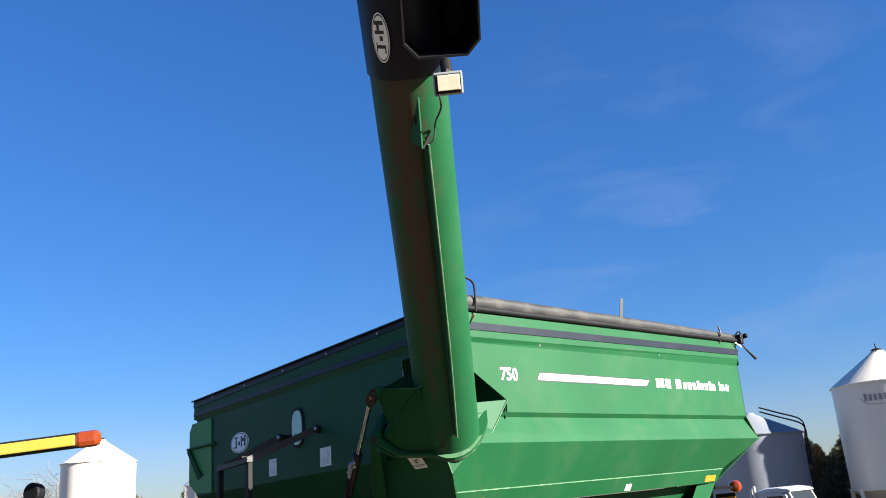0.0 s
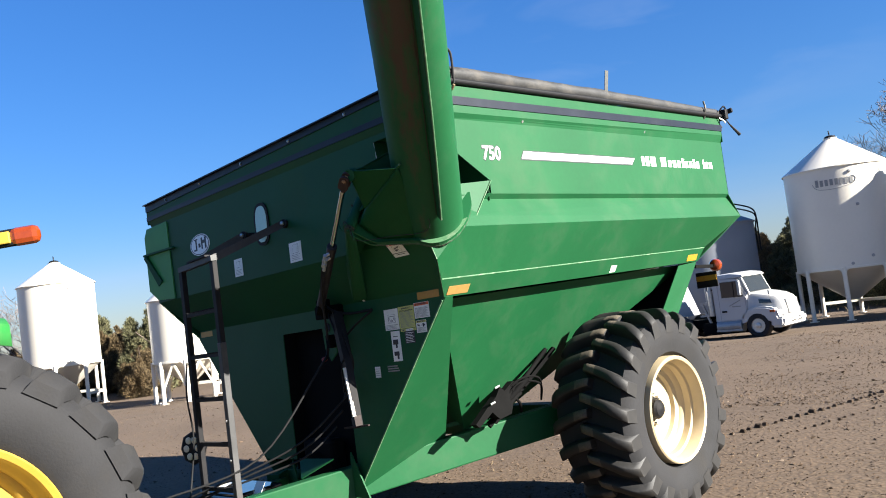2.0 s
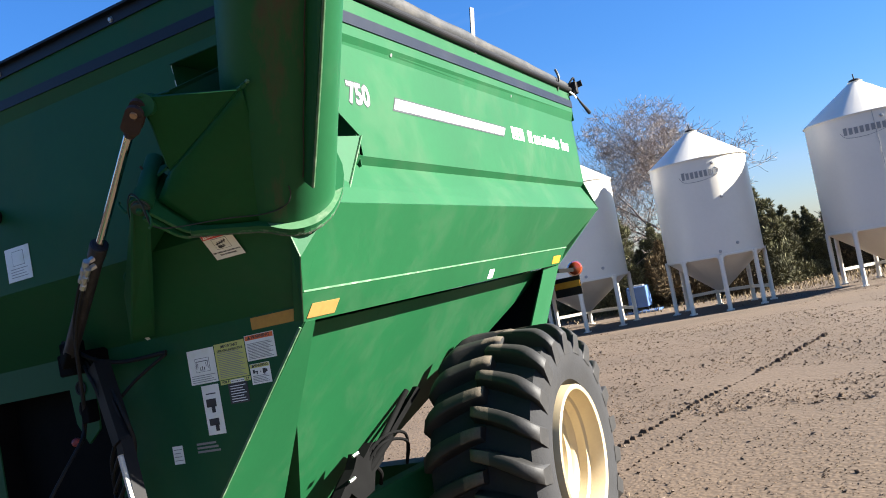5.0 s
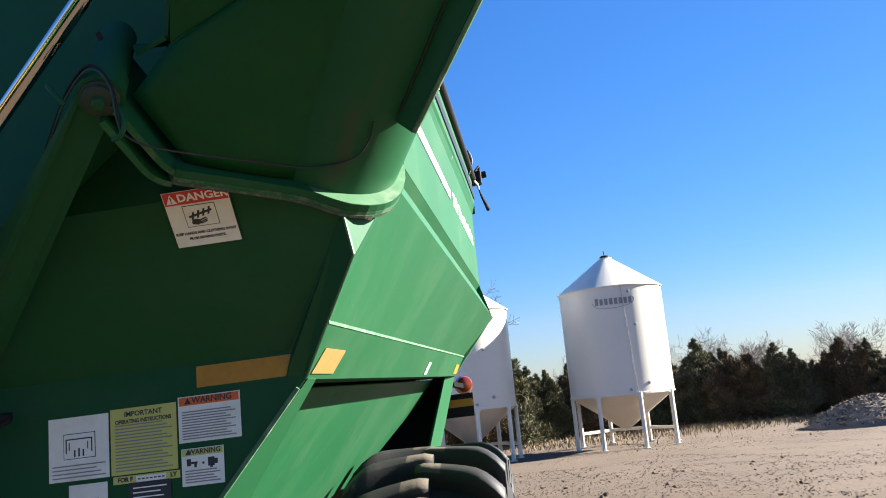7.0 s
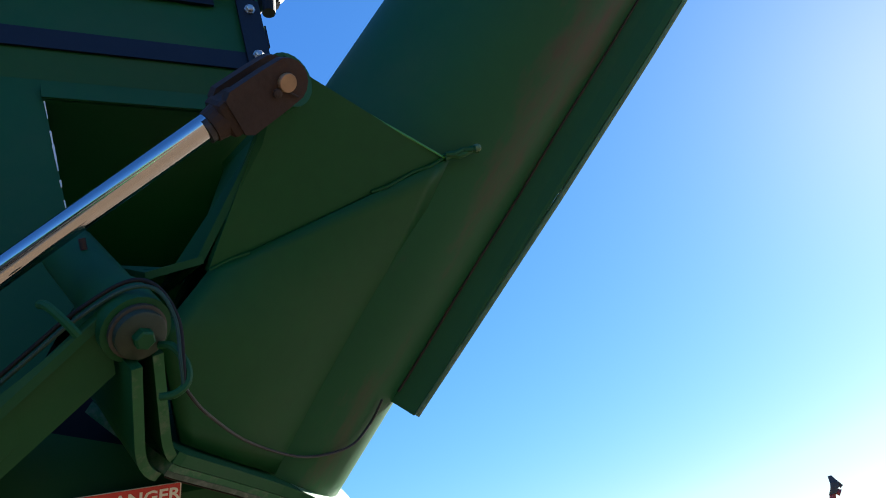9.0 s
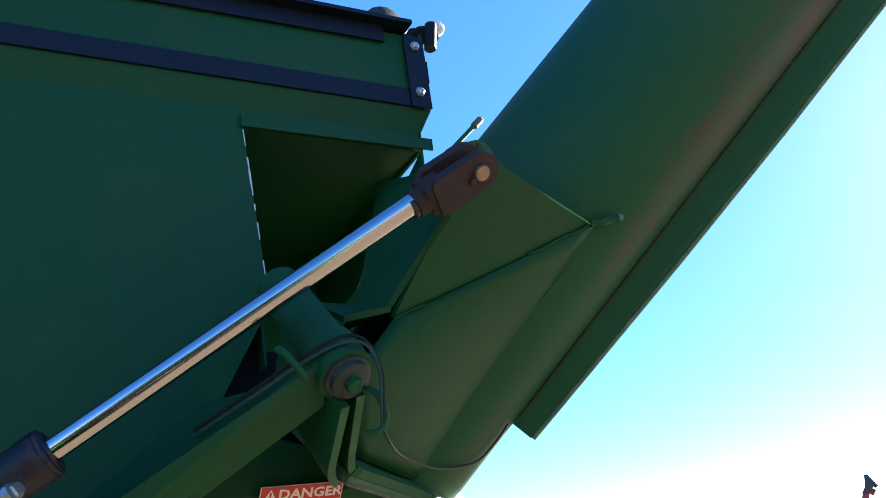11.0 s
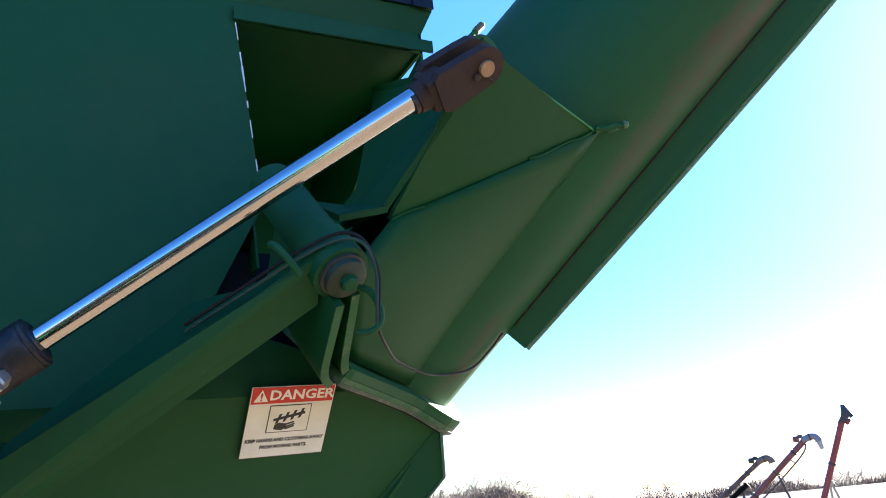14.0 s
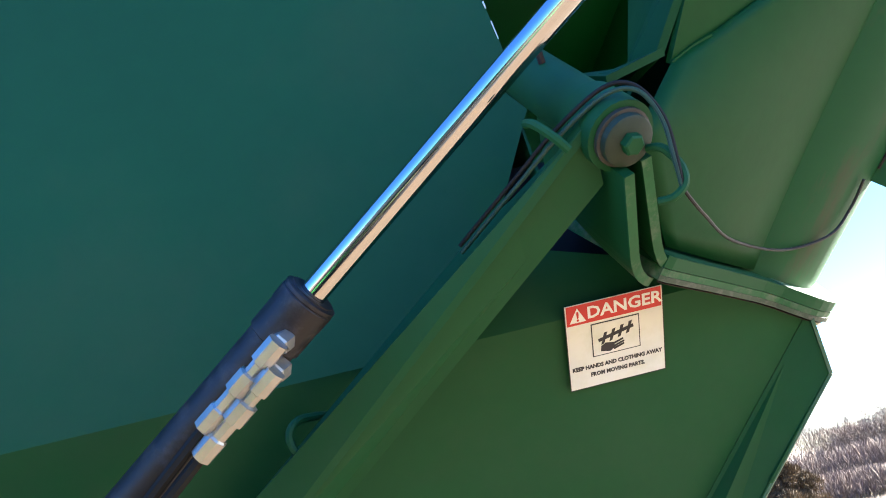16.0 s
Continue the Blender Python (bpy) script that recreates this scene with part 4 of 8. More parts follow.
def tyre_set(flip):
    s = -1 if flip else 1
    c = V(WC.x if not flip else mirror(WC.x), WC.y, WC.z)
    R, w, xo = 0.755, 0.70, -0.02
    prof = [(0.27, 0.44), (0.325, 0.47), (0.355, 0.56), (0.36, 0.64), (0.345, 0.70), (0.30, 0.745), (0.15, R - 0.008), (0.0, R), (-0.15, R - 0.008), (-0.30, 0.745), (-0.345, 0.71), (-0.36, 0.64), (-0.355, 0.56), (-0.325, 0.47), (-0.27, 0.44)]
    bm = bmesh.new()
    lathe(bm, c + V(xo * s, 0, 0), (s, 0, 0), prof, n=72, close=True)
    tyre = soft(part("tyre", bm, RUBBER, cart, "wide black lugged tyre with dried mud"), 40)
    # one curved tread bar for each half, repeated round the tyre
    for side in (1, -1):
        bm = bmesh.new()
        rows = []
        for k in range(11):
            t = k / 10
            a = side * (-0.035 + 0.398 * t)
            ang = -radians(0.5 + 5.0 * t + 6.0 * t * t)
            foot = R - 0.02 - max(0, abs(a) - 0.22) ** 2 * 5.0
            top = R + 0.083 - max(0, abs(a) - 0.225) ** 2 * 4.0 - (0.012 if k == 0 else 0)
            half = radians(2.3 + 1.0 * t)
            row = []
            mid = foot + (top - foot) * 0.5
            for da, r in ((-half * 1.55, foot), (-half * 1.22, mid), (-half * 1.04, top - 0.012), (-half * 0.86, top - 0.002), (half * 0.80, top - 0.002), (half * 0.97, top - 0.012), (half * 1.12, mid), (half * 1.38, foot)):
                row.append(bm.verts.new((a * s, -r * math.cos(ang + da), r * math.sin(ang + da))))
            rows.append(row)
        for p, q in zip(rows, rows[1:]):
            for i in range(7):
                bm.faces.new((p[i], p[i + 1], q[i + 1], q[i]))
        bm.faces.new(rows[0])
        bm.faces.new(rows[-1])
        me = bpy.data.meshes.new("tread_lug")
        bmesh.ops.recalc_face_normals(bm, faces=bm.faces)
        bm.to_mesh(me)
        bm.free()
        me.materials.append(TREAD)
        me.materials.append(MUD)
        for e in me.edges:
            e.use_edge_sharp = False
        for f in me.polygons:
            f.use_smooth = len(f.vertices) == 4
            if abs(f.center.x) < 0.07 and f.center.length > R + 0.06:
                f.material_index = 1
        for k in range(21):
            lug = new("tread_lug", me)
            lug.parent = tyre
            lug.matrix_basis = Matrix.Translation(c + V(xo * s, 0, 0)) @ Matrix.Rotation(2 * math.pi * (k + (0.5 if side < 0 else 0)) / 21, 4, "X")
    bm = bmesh.new()
    lathe(bm, c, (s, 0, 0), [(0.335, 0.435), (0.345, 0.425), (0.335, 0.405), (0.29, 0.392), (0.24, 0.388), (0.225, 0.372), (0.17, 0.368), (0.15, 0.345), (0.13, 0.335), (0.115, 0.30), (0.08, 0.29), (0.06, 0.12), (0.06, 0.04), (0.03, 0.04), (0.03, 0.33), (-0.09, 0.37), (-0.26, 0.39), (-0.30, 0.43), (0.29, 0.437)], n=64, close=True)
    rim = soft(part("rim", bm, CREAM, cart, "cream painted steel rim"), 35)
    bm = bmesh.new()
    lathe(bm, c + V(0.055 * s, 0, 0), (s, 0, 0), [(0, 0.11), (0.02, 0.11), (0.03, 0.085), (0.09, 0.08), (0.11, 0.06), (0.12, 0.01)], n=24)
    hub = part("hub", bm, BLACK, rim, "black hub")
    for k in range(10):
        a = 2 * math.pi * k / 10
        bm = bmesh.new()
        lathe(bm, c + V(0.062 * s, 0.135 * math.cos(a), 0.135 * math.sin(a)), (s, 0, 0), [(0, 0.016), (0.03, 0.016), (0.035, 0.008)], n=6)
        part("wheel_nut", bm, STEEL, rim)
    bm = bmesh.new()
    pipe(bm, [c + V(0.16 * s, -0.02, 0.35), c + V(0.20 * s, -0.03, 0.345), c + V(0.23 * s, -0.03, 0.32)], 0.007)
    part("valve_stem", bm, BLACK, rim)


tyre_set(False)
tyre_set(True)

# ---- the folding auger ----
AB, AD = V(0.083, -0.077, 2.457), V(0.534, -0.523, 0.665).normalized()
AU = V(0.70, 0.71, 0)
AU = (AU - AD * AU.dot(AD)).normalized()
AV = AD.cross(AU)
if AV.z < 0:
    AV = -AV


def A(u, v, d):
    """A place by the auger's own axes: across, up the joint, along the tube."""
    return AB + AU * u + AV * v + AD * d


RT = 0.210
cpart("auger_tube", lambda bm: lathe(bm, A(0, 0, 0.0), AD, [(0, RT), (2.75, RT)], n=48), rusted_tube(AD, AU, AB), "green auger tube with rusty streaks", sm=40)
cpart("auger_rib", lambda bm: slab(bm, [A(0.03, -RT + 0.02, 0.20), A(0.055, -0.250, 0.20), A(0.070, -0.272, 1.0), A(0.075, -0.278, 2.35), A(0.045, -RT + 0.02, 2.35)], 0.012, AU), GREEN, "flat green rib along the tube")
# Rib edge: worn paint, with the sunlit line painted in by a pale tone.
cpart("rib_edge", lambda bm: pipe(bm, [A(0.060, -0.251, 0.202), A(0.078, -0.273, 1.0), A(0.083, -0.279, 2.35)], 0.0062, n=8, steps=3), WORNLITEDGE, "edge of the rib, worn and painted bright as sunlit")
cpart("rust_seam", lambda bm: pipe(bm, [A(0.033 + 0.002 * math.sin(k * 2.1), -RT + 0.0005, 0.22 + 0.1065 * k) for k in range(21)], 0.0022, n=5, steps=2), RUST, "rusty weld seam")
# joint flanges, bent up towards the hinge pin
OUT = [(-0.372, -0.160), (-0.36, -0.165), (-0.24, -0.18), (-0.13, -0.198), (-0.09, -0.212), (-0.072, -0.224), (-0.055, -0.234), (-0.038, -0.242), (-0.02, -0.248), (0.005, -0.2505), (0.03, -0.250), (0.055, -0.245), (0.08, -0.237), (0.104, -0.224), (0.125, -0.208), (0.146, -0.189), (0.165, -0.168), (0.20, -0.118), (0.235, -0.05), (0.262, 0.03), (0.275, 0.10), (0.275, 0.20), (0.06, 0.20), (-0.20, 0.08), (-0.372, 0.0)]
BOOT = [(0.09, -0.190), (0.17, -0.130), (0.235, -0.035), (0.275, 0.08), (0.275, 0.25), (0.10, 0.30)]
cpart("joint_flange", lambda bm: slab(bm, [A(u, v, 0.0004) for u, v in OUT], 0.016, AD), GREEN, "upper joint flange")
cpart("joint_flange", lambda bm: slab(bm, [A(u, v, -0.0004) for u, v in OUT], 0.016, -AD), CHIPPED, "lower joint flange")
# Pale strip for worn paint and for sunlight painted onto the flange end.
cpart("flange_wear", lambda bm: slab(bm, [A(u * 0.997, v * 0.997, 0.0168) for u, v in OUT[4:19]] + [A(RT * 0.99 * math.sin(a), -RT * 0.99 * math.cos(a), 0.0168) for a in (1.25, 1.05, 0.85, 0.65, 0.45, 0.25, 0.05, -0.15, -0.35, -0.48)], 0.0008, AD), WORNLITEDGE, "rim of the flange, worn and painted pale as sunlit")
def flange_rim(bm):
    """A thin chipped band round the edge of the joint."""
    lo, hi = ([bm.verts.new(A(u * 1.004, v * 1.004, d_)) for u, v in OUT[:22]] for d_ in (-0.0168, -0.0095))
    for i in range(21):
        bm.faces.new((lo[i], lo[i + 1], hi[i + 1], hi[i]))


rim_ob = cpart("flange_rim", flange_rim, FLANGERIM, "chipped rusty rim of the joint")
rim_ob.modifiers.new("thickness", "SOLIDIFY").thickness = 0.0008
cpart("flange_bolt", lambda bm: lathe(bm, A(0.055, -0.228, -0.017), -AD, [(0, 0.011), (0.012, 0.011), (0.014, 0.007)], n=6), STEEL)
cpart("flange_rust", lambda bm: slab(bm, [A(u * 0.985, v * 0.985, -0.0195) for u, v in OUT[:22]], 0.0008, -AD), RUST, "rusty underside of the flange")
cpart("auger_boot", lambda bm: skin(bm, [[bm.verts.new(A(u * 0.93, v * 0.93, -0.02)) for u, v in BOOT], [bm.verts.new(A(u * 0.93, v * 0.93, -0.25)) for u, v in BOOT]]), GREEN)
PIN, PAX = V(-0.163, -0.578, 2.449), V(-0.17, 0.62, 0.766).normalized()


def strap(bm, e, p, th, wide=0.21):
    """A strap bent in a curve from the flange edge e up to the pin p, running back along the hinge."""
    s0, s1 = e + AU * 0.034, e.lerp(p, 0.26)
    way = [s0.lerp(e, k / 6).lerp(e.lerp(s1, k / 6), k / 6) for k in range(7)] + [p]
    rows = []
    for k, c in enumerate(way):
        nrm = (way[min(k + 1, len(way) - 1)] - way[max(k - 1, 0)]).cross(PAX).normalized() * th
        rows.append([bm.verts.new(q) for q in (c, c + PAX * wide, c + PAX * wide + nrm, c + nrm)])
    skin(bm, rows)


EL, EU = A(-0.40, -0.150, -0.018), A(-0.375, -0.158, 0.006)
cpart("hinge_strap", lambda bm: strap(bm, EL, PIN + V(0.003, 0.010, -0.038), 0.012), GREEN, "bent lower hinge strap")
cpart("strap_edge", lambda bm: strap(bm, EL - PAX * 0.002, PIN + V(0.003, 0.010, -0.038) - PAX * 0.002, 0.0125, 0.003), CHIPPED, "bare worn edge of the strap")
cpart("hinge_strap", lambda bm: strap(bm, EU, PIN + V(0.028, 0.012, -0.022), 0.012), GREEN, "bent upper hinge strap")
cpart("strap_edge", lambda bm: strap(bm, EU - PAX * 0.002, PIN + V(0.028, 0.012, -0.022) - PAX * 0.002, 0.0125, 0.003), CHIPPED, "bare worn edge of the strap")
cpart("hinge_barrel", lambda bm: [rod(bm, PIN + PAX * 0.02, PIN + PAX * 0.25, 0.036, n=24), rod(bm, PIN + PAX * 0.004, PIN + PAX * 0.07, 0.041, n=24)], GREEN, sm=40)
cpart("hinge_pin", lambda bm: lathe(bm, PIN, PAX, [(-0.014, 0.027), (-0.012, 0.0295), (0.0, 0.030)], n=28), PINFACE, "worn dusty hinge pin", sm=40)
cpart("hinge_bushing", lambda bm: lathe(bm, PIN, PAX, [(-0.003, 0.030), (-0.002, 0.0335), (0.02, 0.0335)], n=28), WORNPIN, "dark worn bushing", sm=40)
cpart("hinge_pin_bolt", lambda bm: lathe(bm, PIN, -PAX, [(0.013, 0.0125), (0.024, 0.0125), (0.026, 0.010)], n=6), GREEN)
cpart("grease_fitting", lambda bm: rod(bm, PIN + PAX * 0.16 + V(-0.01, -0.02, 0.03), PIN + PAX * 0.16 + V(-0.013, -0.028, 0.042), 0.0045, n=8), RUST)
R0, R1, L0, L1 = V(-0.195, -0.586, 2.474), V(-0.825, -0.10, 2.02), V(-0.180, -0.523, 2.422), V(-0.78, 0.0, 2.02)
ARM = (V(-0.286, YF, 2.498), V(-0.259, -0.40, 2.475), V(-0.236, -0.47, 2.475), V(-0.215, -0.54, 2.472))
cpart("hinge_arm", lambda bm: [slab(bm, [R0, PIN + PAX * 0.03 + V(0.0, -0.01, 0.035), PIN + PAX * 0.04 + V(-0.030, 0, 0.022), ARM[3], ARM[2], ARM[1], ARM[0], V(-0.66, YF, 2.20), V(-0.80, -0.12, 2.04), R1], 0.010, (0.3, 0.3, -1)), slab(bm, [R0, R1, L1, L0], 0.010, (0.3, 0.4, 1))], GREEN, "folded green hinge arm")
LUG = V(0.015, -0.702, 2.742)
# skirt plates round the foot of the tube, with the cylinder lug
G1, K1 = V(0.395, -0.58, 2.735), V(-0.055, -0.519, 2.555)
S1, S2, W1 = V(0.075, -0.683, 2.766), V(0.335, -0.563, 2.726), V(-0.002, -0.685, 2.69)
C1 = V(0.03, -0.70, 2.778)
SN = (S2 - K1).cross(C1 - K1)


def flush(p):
    """The point moved along y into the skirt's plane."""
    return V(p.x, K1.y - (SN.x * (p.x - K1.x) + SN.z * (p.z - K1.z)) / SN.y, p.z)


S1, W1 = flush(S1), flush(W1)
cpart("skirt_plate", lambda bm: slab(bm, [C1, S1, S2, K1, W1], 0.010, (0, 1, 0.3)), GREEN_WORN)


def skirt_lower(bm):
    """The lower skirt: one curved sheet from the weld down to the flange and round to the tube."""
    left = [K1, PIN + V(0.035, 0.055, 0.02), A(-0.345, -0.135, 0.02)]
    top_r, bot_r = S2 + V(0.012, 0.0, 0.004), A(-0.03, -0.165, 0.02)
    n = 12
    grid = []
    for i in range(n + 1):
        s = i / n
        a = left[0].lerp(left[1], s * 2) if s < 0.5 else left[1].lerp(left[2], s * 2 - 1)
        b_ = top_r.lerp(bot_r, s)
        grid.append([bm.verts.new(a.lerp(b_, k / n) + V(0.10, -0.16, -0.20) * (0.045 * math.sin(math.pi * k / n) * math.sin(math.pi * s / 2))) for k in range(n + 1)])
    for r0, r1 in zip(grid, grid[1:]):
        for k in range(n):
            bm.faces.new((r0[k], r0[k + 1], r1[k + 1], r1[k]))


sk = cpart("skirt_plate", skirt_lower, GREEN_WORN, sm=60)
mod = sk.modifiers.new("thickness", "SOLIDIFY")
mod.thickness, mod.offset = 0.008, 0
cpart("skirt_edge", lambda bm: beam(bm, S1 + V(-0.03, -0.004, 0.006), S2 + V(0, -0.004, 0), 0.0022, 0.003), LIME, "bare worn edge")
for t0, t1 in ((0, 3), (9, 15)):
    cpart("weld_bead", lambda bm: pipe(bm, [K1.lerp(S2, t / 14) + V(0.001, -0.0025, 0.002 * math.sin(t * 2.3)) for t in range(t0, t1)], 0.0026, n=6, steps=3), GREEN_WORN, "short lumpy weld bead")
cpart("weld_tip", lambda bm: [pipe(bm, [S2.lerp(G1, k / 5) + V(0, -0.003, 0.0025 * math.sin(k * 2.0)) for k in range(6)], 0.0065, n=8, steps=2), pipe(bm, [S2.lerp(G1, k / 4) + V(0, -0.009, 0.003 - 0.004 * (k % 2)) for k in range(4)], 0.004, n=6, steps=2)], GREEN, "thick lump of weld at the plate's tip")
cpart("bare_tip", lambda bm: lathe(bm, G1 + V(-0.008, -0.004, 0.0), G1 - S2, [(0, 0.0068), (0.006, 0.0072), (0.010, 0.005)], n=10), WORNLITEDGE, "bare worn end of the weld")
cpart("skirt_web", lambda bm: slab(bm, [V(0.02, -0.69, 2.775), W1, K1 + V(-0.012, 0.0, 0.02), V(-0.10, -0.42, 2.575), V(0.06, -0.36, 2.72), V(0.07, -0.60, 2.80)], 0.010, (1, 0.3, 0)), GREEN)
cpart("skirt_back", lambda bm: slab(bm, [V(0.07, -0.60, 2.80), V(0.14, -0.10, 3.03), V(0.14, -0.10, 2.56), V(-0.08, -0.38, 2.56)], 0.008, (1, 0, 0)), GREEN)
cpart("skirt_tab", lambda bm: slab(bm, [K1 + V(-0.005, -0.004, 0.01), V(-0.13, -0.50, 2.555), V(-0.165, -0.44, 2.60), V(-0.09, -0.43, 2.60)], 0.010, (0, 0, 1)), GREEN)
cpart("lock_handle", lambda bm: pipe(bm, [(XS - 0.01, -0.10, 2.98), (0.25, -0.10, 3.03), (0.32, -0.10, 3.105), (0.445, -0.10, 3.235)], 0.0066, n=10), GREEN, "bent green lever on the corner of the tank")
cpart("handle_grip", lambda bm: lathe(bm, (0.432, -0.10, 3.221), (0.69, 0, 0.72), [(0, 0.0085), (0.003, 0.0098), (0.034, 0.0098), (0.038, 0.007)], n=12), TIPBRASS, "worn brass-coloured handle tip")
cpart("cylinder_lug", lambda bm: lathe(bm, LUG + V(0.015, 0.032, 0.012), V(0.25, -0.9, -0.25), [(-0.03, 0.038), (0.018, 0.038)], n=24), GREEN)
# hydraulic cylinder
CB, CE = V(-0.536, -0.45, 2.385), V(-1.085, -0.20, 2.025)
CD = (LUG - CB).normalized()
CB = CB + CD * 0.032
cpart("cylinder_rod", lambda bm: rod(bm, LUG - CD * 0.06, CB - CD * 0.05, 0.0165, n=24), CHROME, "polished chrome cylinder rod", sm=40)
cpart("cylinder_barrel", lambda bm: lathe(bm, CE, CB - CE, [(0, 0.031), (0.650, 0.031), (0.652, 0.034), (0.700, 0.034), (0.702, 0.030), (0.704, 0.018)], n=28), SCUFFED, "black hydraulic cylinder barrel", sm=40)
# the fork's cheeks stand on both sides of the green lug
PN = V(0.21, -0.72, -0.66)
PN = (PN - CD * PN.dot(CD)).normalized()
PW = CD.cross(PN)
FORK = LUG + V(-0.004, 0.004, -0.006)


def cheek(bm, off, th):
    """One rounded cheek of the fork."""
    edge = [(-0.080, -0.025), (-0.070, -0.032), (-0.02, -0.031)] + [(0.031 * math.sin(a), -0.031 * math.cos(a)) for a in (radians(20 * k) for k in range(1, 9))] + [(-0.02, 0.031), (-0.070, 0.032), (-0.080, 0.025)]
    slab(bm, [FORK + CD * x_ + PW * y_ + PN * off for x_, y_ in edge], th, PN)


clevis = cpart("rod_clevis", lambda bm: [cheek(bm, 0.012, 0.016), cheek(bm, -0.028, 0.016), beam(bm, FORK - CD * 0.092, FORK - CD * 0.052, 0.052, 0.050, up=PN, bevel=0.008), lathe(bm, FORK - CD * 0.106, CD, [(0, 0.021), (0.02, 0.024), (0.03, 0.024)], n=20)], RUSTFORK, "rusty cast fork of the rod")
cpart("rod_collar", lambda bm: lathe(bm, FORK - CD * 0.115, CD, [(0, 0.0168), (0.001, 0.0185), (0.008, 0.0185), (0.009, 0.017)], n=24), SCUFFED, "scuffed collar")
cpart("clevis_pin", lambda bm: lathe(bm, FORK - PN * 0.034, PN, [(0, 0.0125), (0.066, 0.0125), (0.068, 0.0115)], n=20), PINBRONZE, "worn bronze clevis pin")
cpart("pin_clip", lambda bm: [lathe(bm, FORK - CD * 0.018 + PW * 0.004 + PN * 0.028, PN, [(0, 0.006), (0.004, 0.006), (0.005, 0.003)], n=10), rod(bm, FORK + PN * 0.031 + PW * 0.012 - CD * 0.004, FORK + PN * 0.031 + PW * 0.024 + CD * 0.004, 0.0016, n=6)], RUST, "small rusty pin clip")
cpart("gland_nut", lambda bm: [lathe(bm, CE + (CB - CE).normalized() * 0.690, CB - CE, [(0, 0.0348), (0.020, 0.0352), (0.0215, 0.0335), (0.023, 0.0345), (0.027, 0.0345), (0.0285, 0.029), (0.030, 0.029), (0.031, 0.024), (0.029, 0.018)], n=32)], SCUFFED, "scuffed black gland nut", sm=30)
cpart("base_clevis", lambda bm: [beam(bm, CE - CD * 0.09, CE + CD * 0.03, 0.06, 0.06, bevel=0.01), box(bm, CE - CD * 0.10 + V(0, 0.10, 0), (0.10, 0.22, 0.10), bevel=0.01)], GREASESHADE)
NRM = V(-0.40, -0.80, -0.45).normalized()
FIT = CB - CD * 0.062


def fitting(o, sgn):
    def make(bm):
        p = FIT + NRM * 0.028 + o
        lathe(bm, p, NRM, [(0, 0.013), (0.02, 0.013), (0.022, 0.010), (0.034, 0.010)], n=6)
        q = p + NRM * 0.034
        lathe(bm, q + CD * 0.012, -CD, [(0, 0.013), (0.03, 0.013), (0.032, 0.009), (0.045, 0.009), (0.047, 0.014), (0.072, 0.014), (0.074, 0.010), (0.095, 0.010), (0.097, 0.013), (0.125, 0.013), (0.127, 0.009)], n=8)
    return make


cpart("hose_fitting", fitting(V(0.01, 0, -0.01), 1), STEEL, "zinc-plated elbow fitting")
cpart("hose_fitting", fitting(V(0.024, 0.0, -0.022) - CD * 0.03, 1), STEEL, "zinc-plated elbow fitting")
for o in (V(0.01, 0, -0.01), V(0.024, 0, -0.022) - CD * 0.03):
    s0 = FIT + NRM * 0.062 + o - CD * 0.11
    cpart("hydraulic_hose", lambda bm: pipe(bm, [s0, s0 - CD * 0.12 + V(0, 0, -0.01), s0 - CD * 0.35 + V(0, 0.03, -0.03), s0 - CD * 0.6 + V(-0.02, 0.10, -0.25), V(-1.15, -0.25, 1.55), V(-1.35, -0.7, 1.0), V(-1.62, -1.3, 0.85)], 0.0075), CABLE, "black hydraulic hose")
# cord looped round the hinge and wire under the skirt
for k, mat in ((0.0, WIRE), (0.009, CABLE)):
    cpart("loop_wire", lambda bm: pipe(bm, [V(-0.345, -0.455, 2.402 + k), V(-0.272, -0.530, 2.444 + k), V(-0.228, -0.570, 2.470 + k), V(-0.178, -0.603, 2.490 + k), V(-0.146, -0.612, 2.484 + k * 0.6), V(-0.127 + k * 0.3, -0.606, 2.450), V(-0.124 + k * 0.3, -0.596, 2.405), V(-0.121, -0.585, 2.376)], 0.0027), mat, "thin wire looped over the hinge")
cpart("wire_tail", lambda bm: pipe(bm, [V(-0.121, -0.585, 2.376), V(-0.085, -0.535, 2.358), V(0.022, -0.360, 2.366), V(0.129, -0.277, 2.357), V(0.215, -0.257, 2.367), V(0.256, -0.267, 2.397), V(0.274, -0.295, 2.427)], 0.0022), GREYWIRE, "thin grey wire hanging under the skirt")
cpart("lift_eye", lambda bm: pipe(bm, [V(-0.262, -0.575, 2.490), V(-0.255, -0.585, 2.482), V(-0.238, -0.588, 2.460), V(-0.226, -0.583, 2.446)], 0.0052), GREEN, "short green rod hook")
cpart("lift_eye", lambda bm: pipe(bm, [V(-0.140, -0.575, 2.432), V(-0.128, -0.586, 2.424), V(-0.116, -0.588, 2.400), V(-0.117, -0.586, 2.380), V(-0.130, -0.580, 2.370), V(-0.144, -0.570, 2.372)], 0.0048), GREEN, "green rod eye")
cpart("lift_eye", lambda bm: pipe(bm, [V(-0.545, -0.235, 2.292), V(-0.580, -0.285, 2.285), V(-0.592, -0.295, 2.262), V(-0.578, -0.285, 2.232), V(-0.550, -0.24, 2.218)], 0.0055), GREEN)
# discharge spout, work light and their wiring
cpart("spout_hood", lambda bm: [lathe(bm, A(0, 0, 2.70), AD, [(0, RT + 0.012), (0.55, RT + 0.012), (0.70, RT - 0.05)], n=40)], NAVY, "dark glossy discharge hood", sm=40)


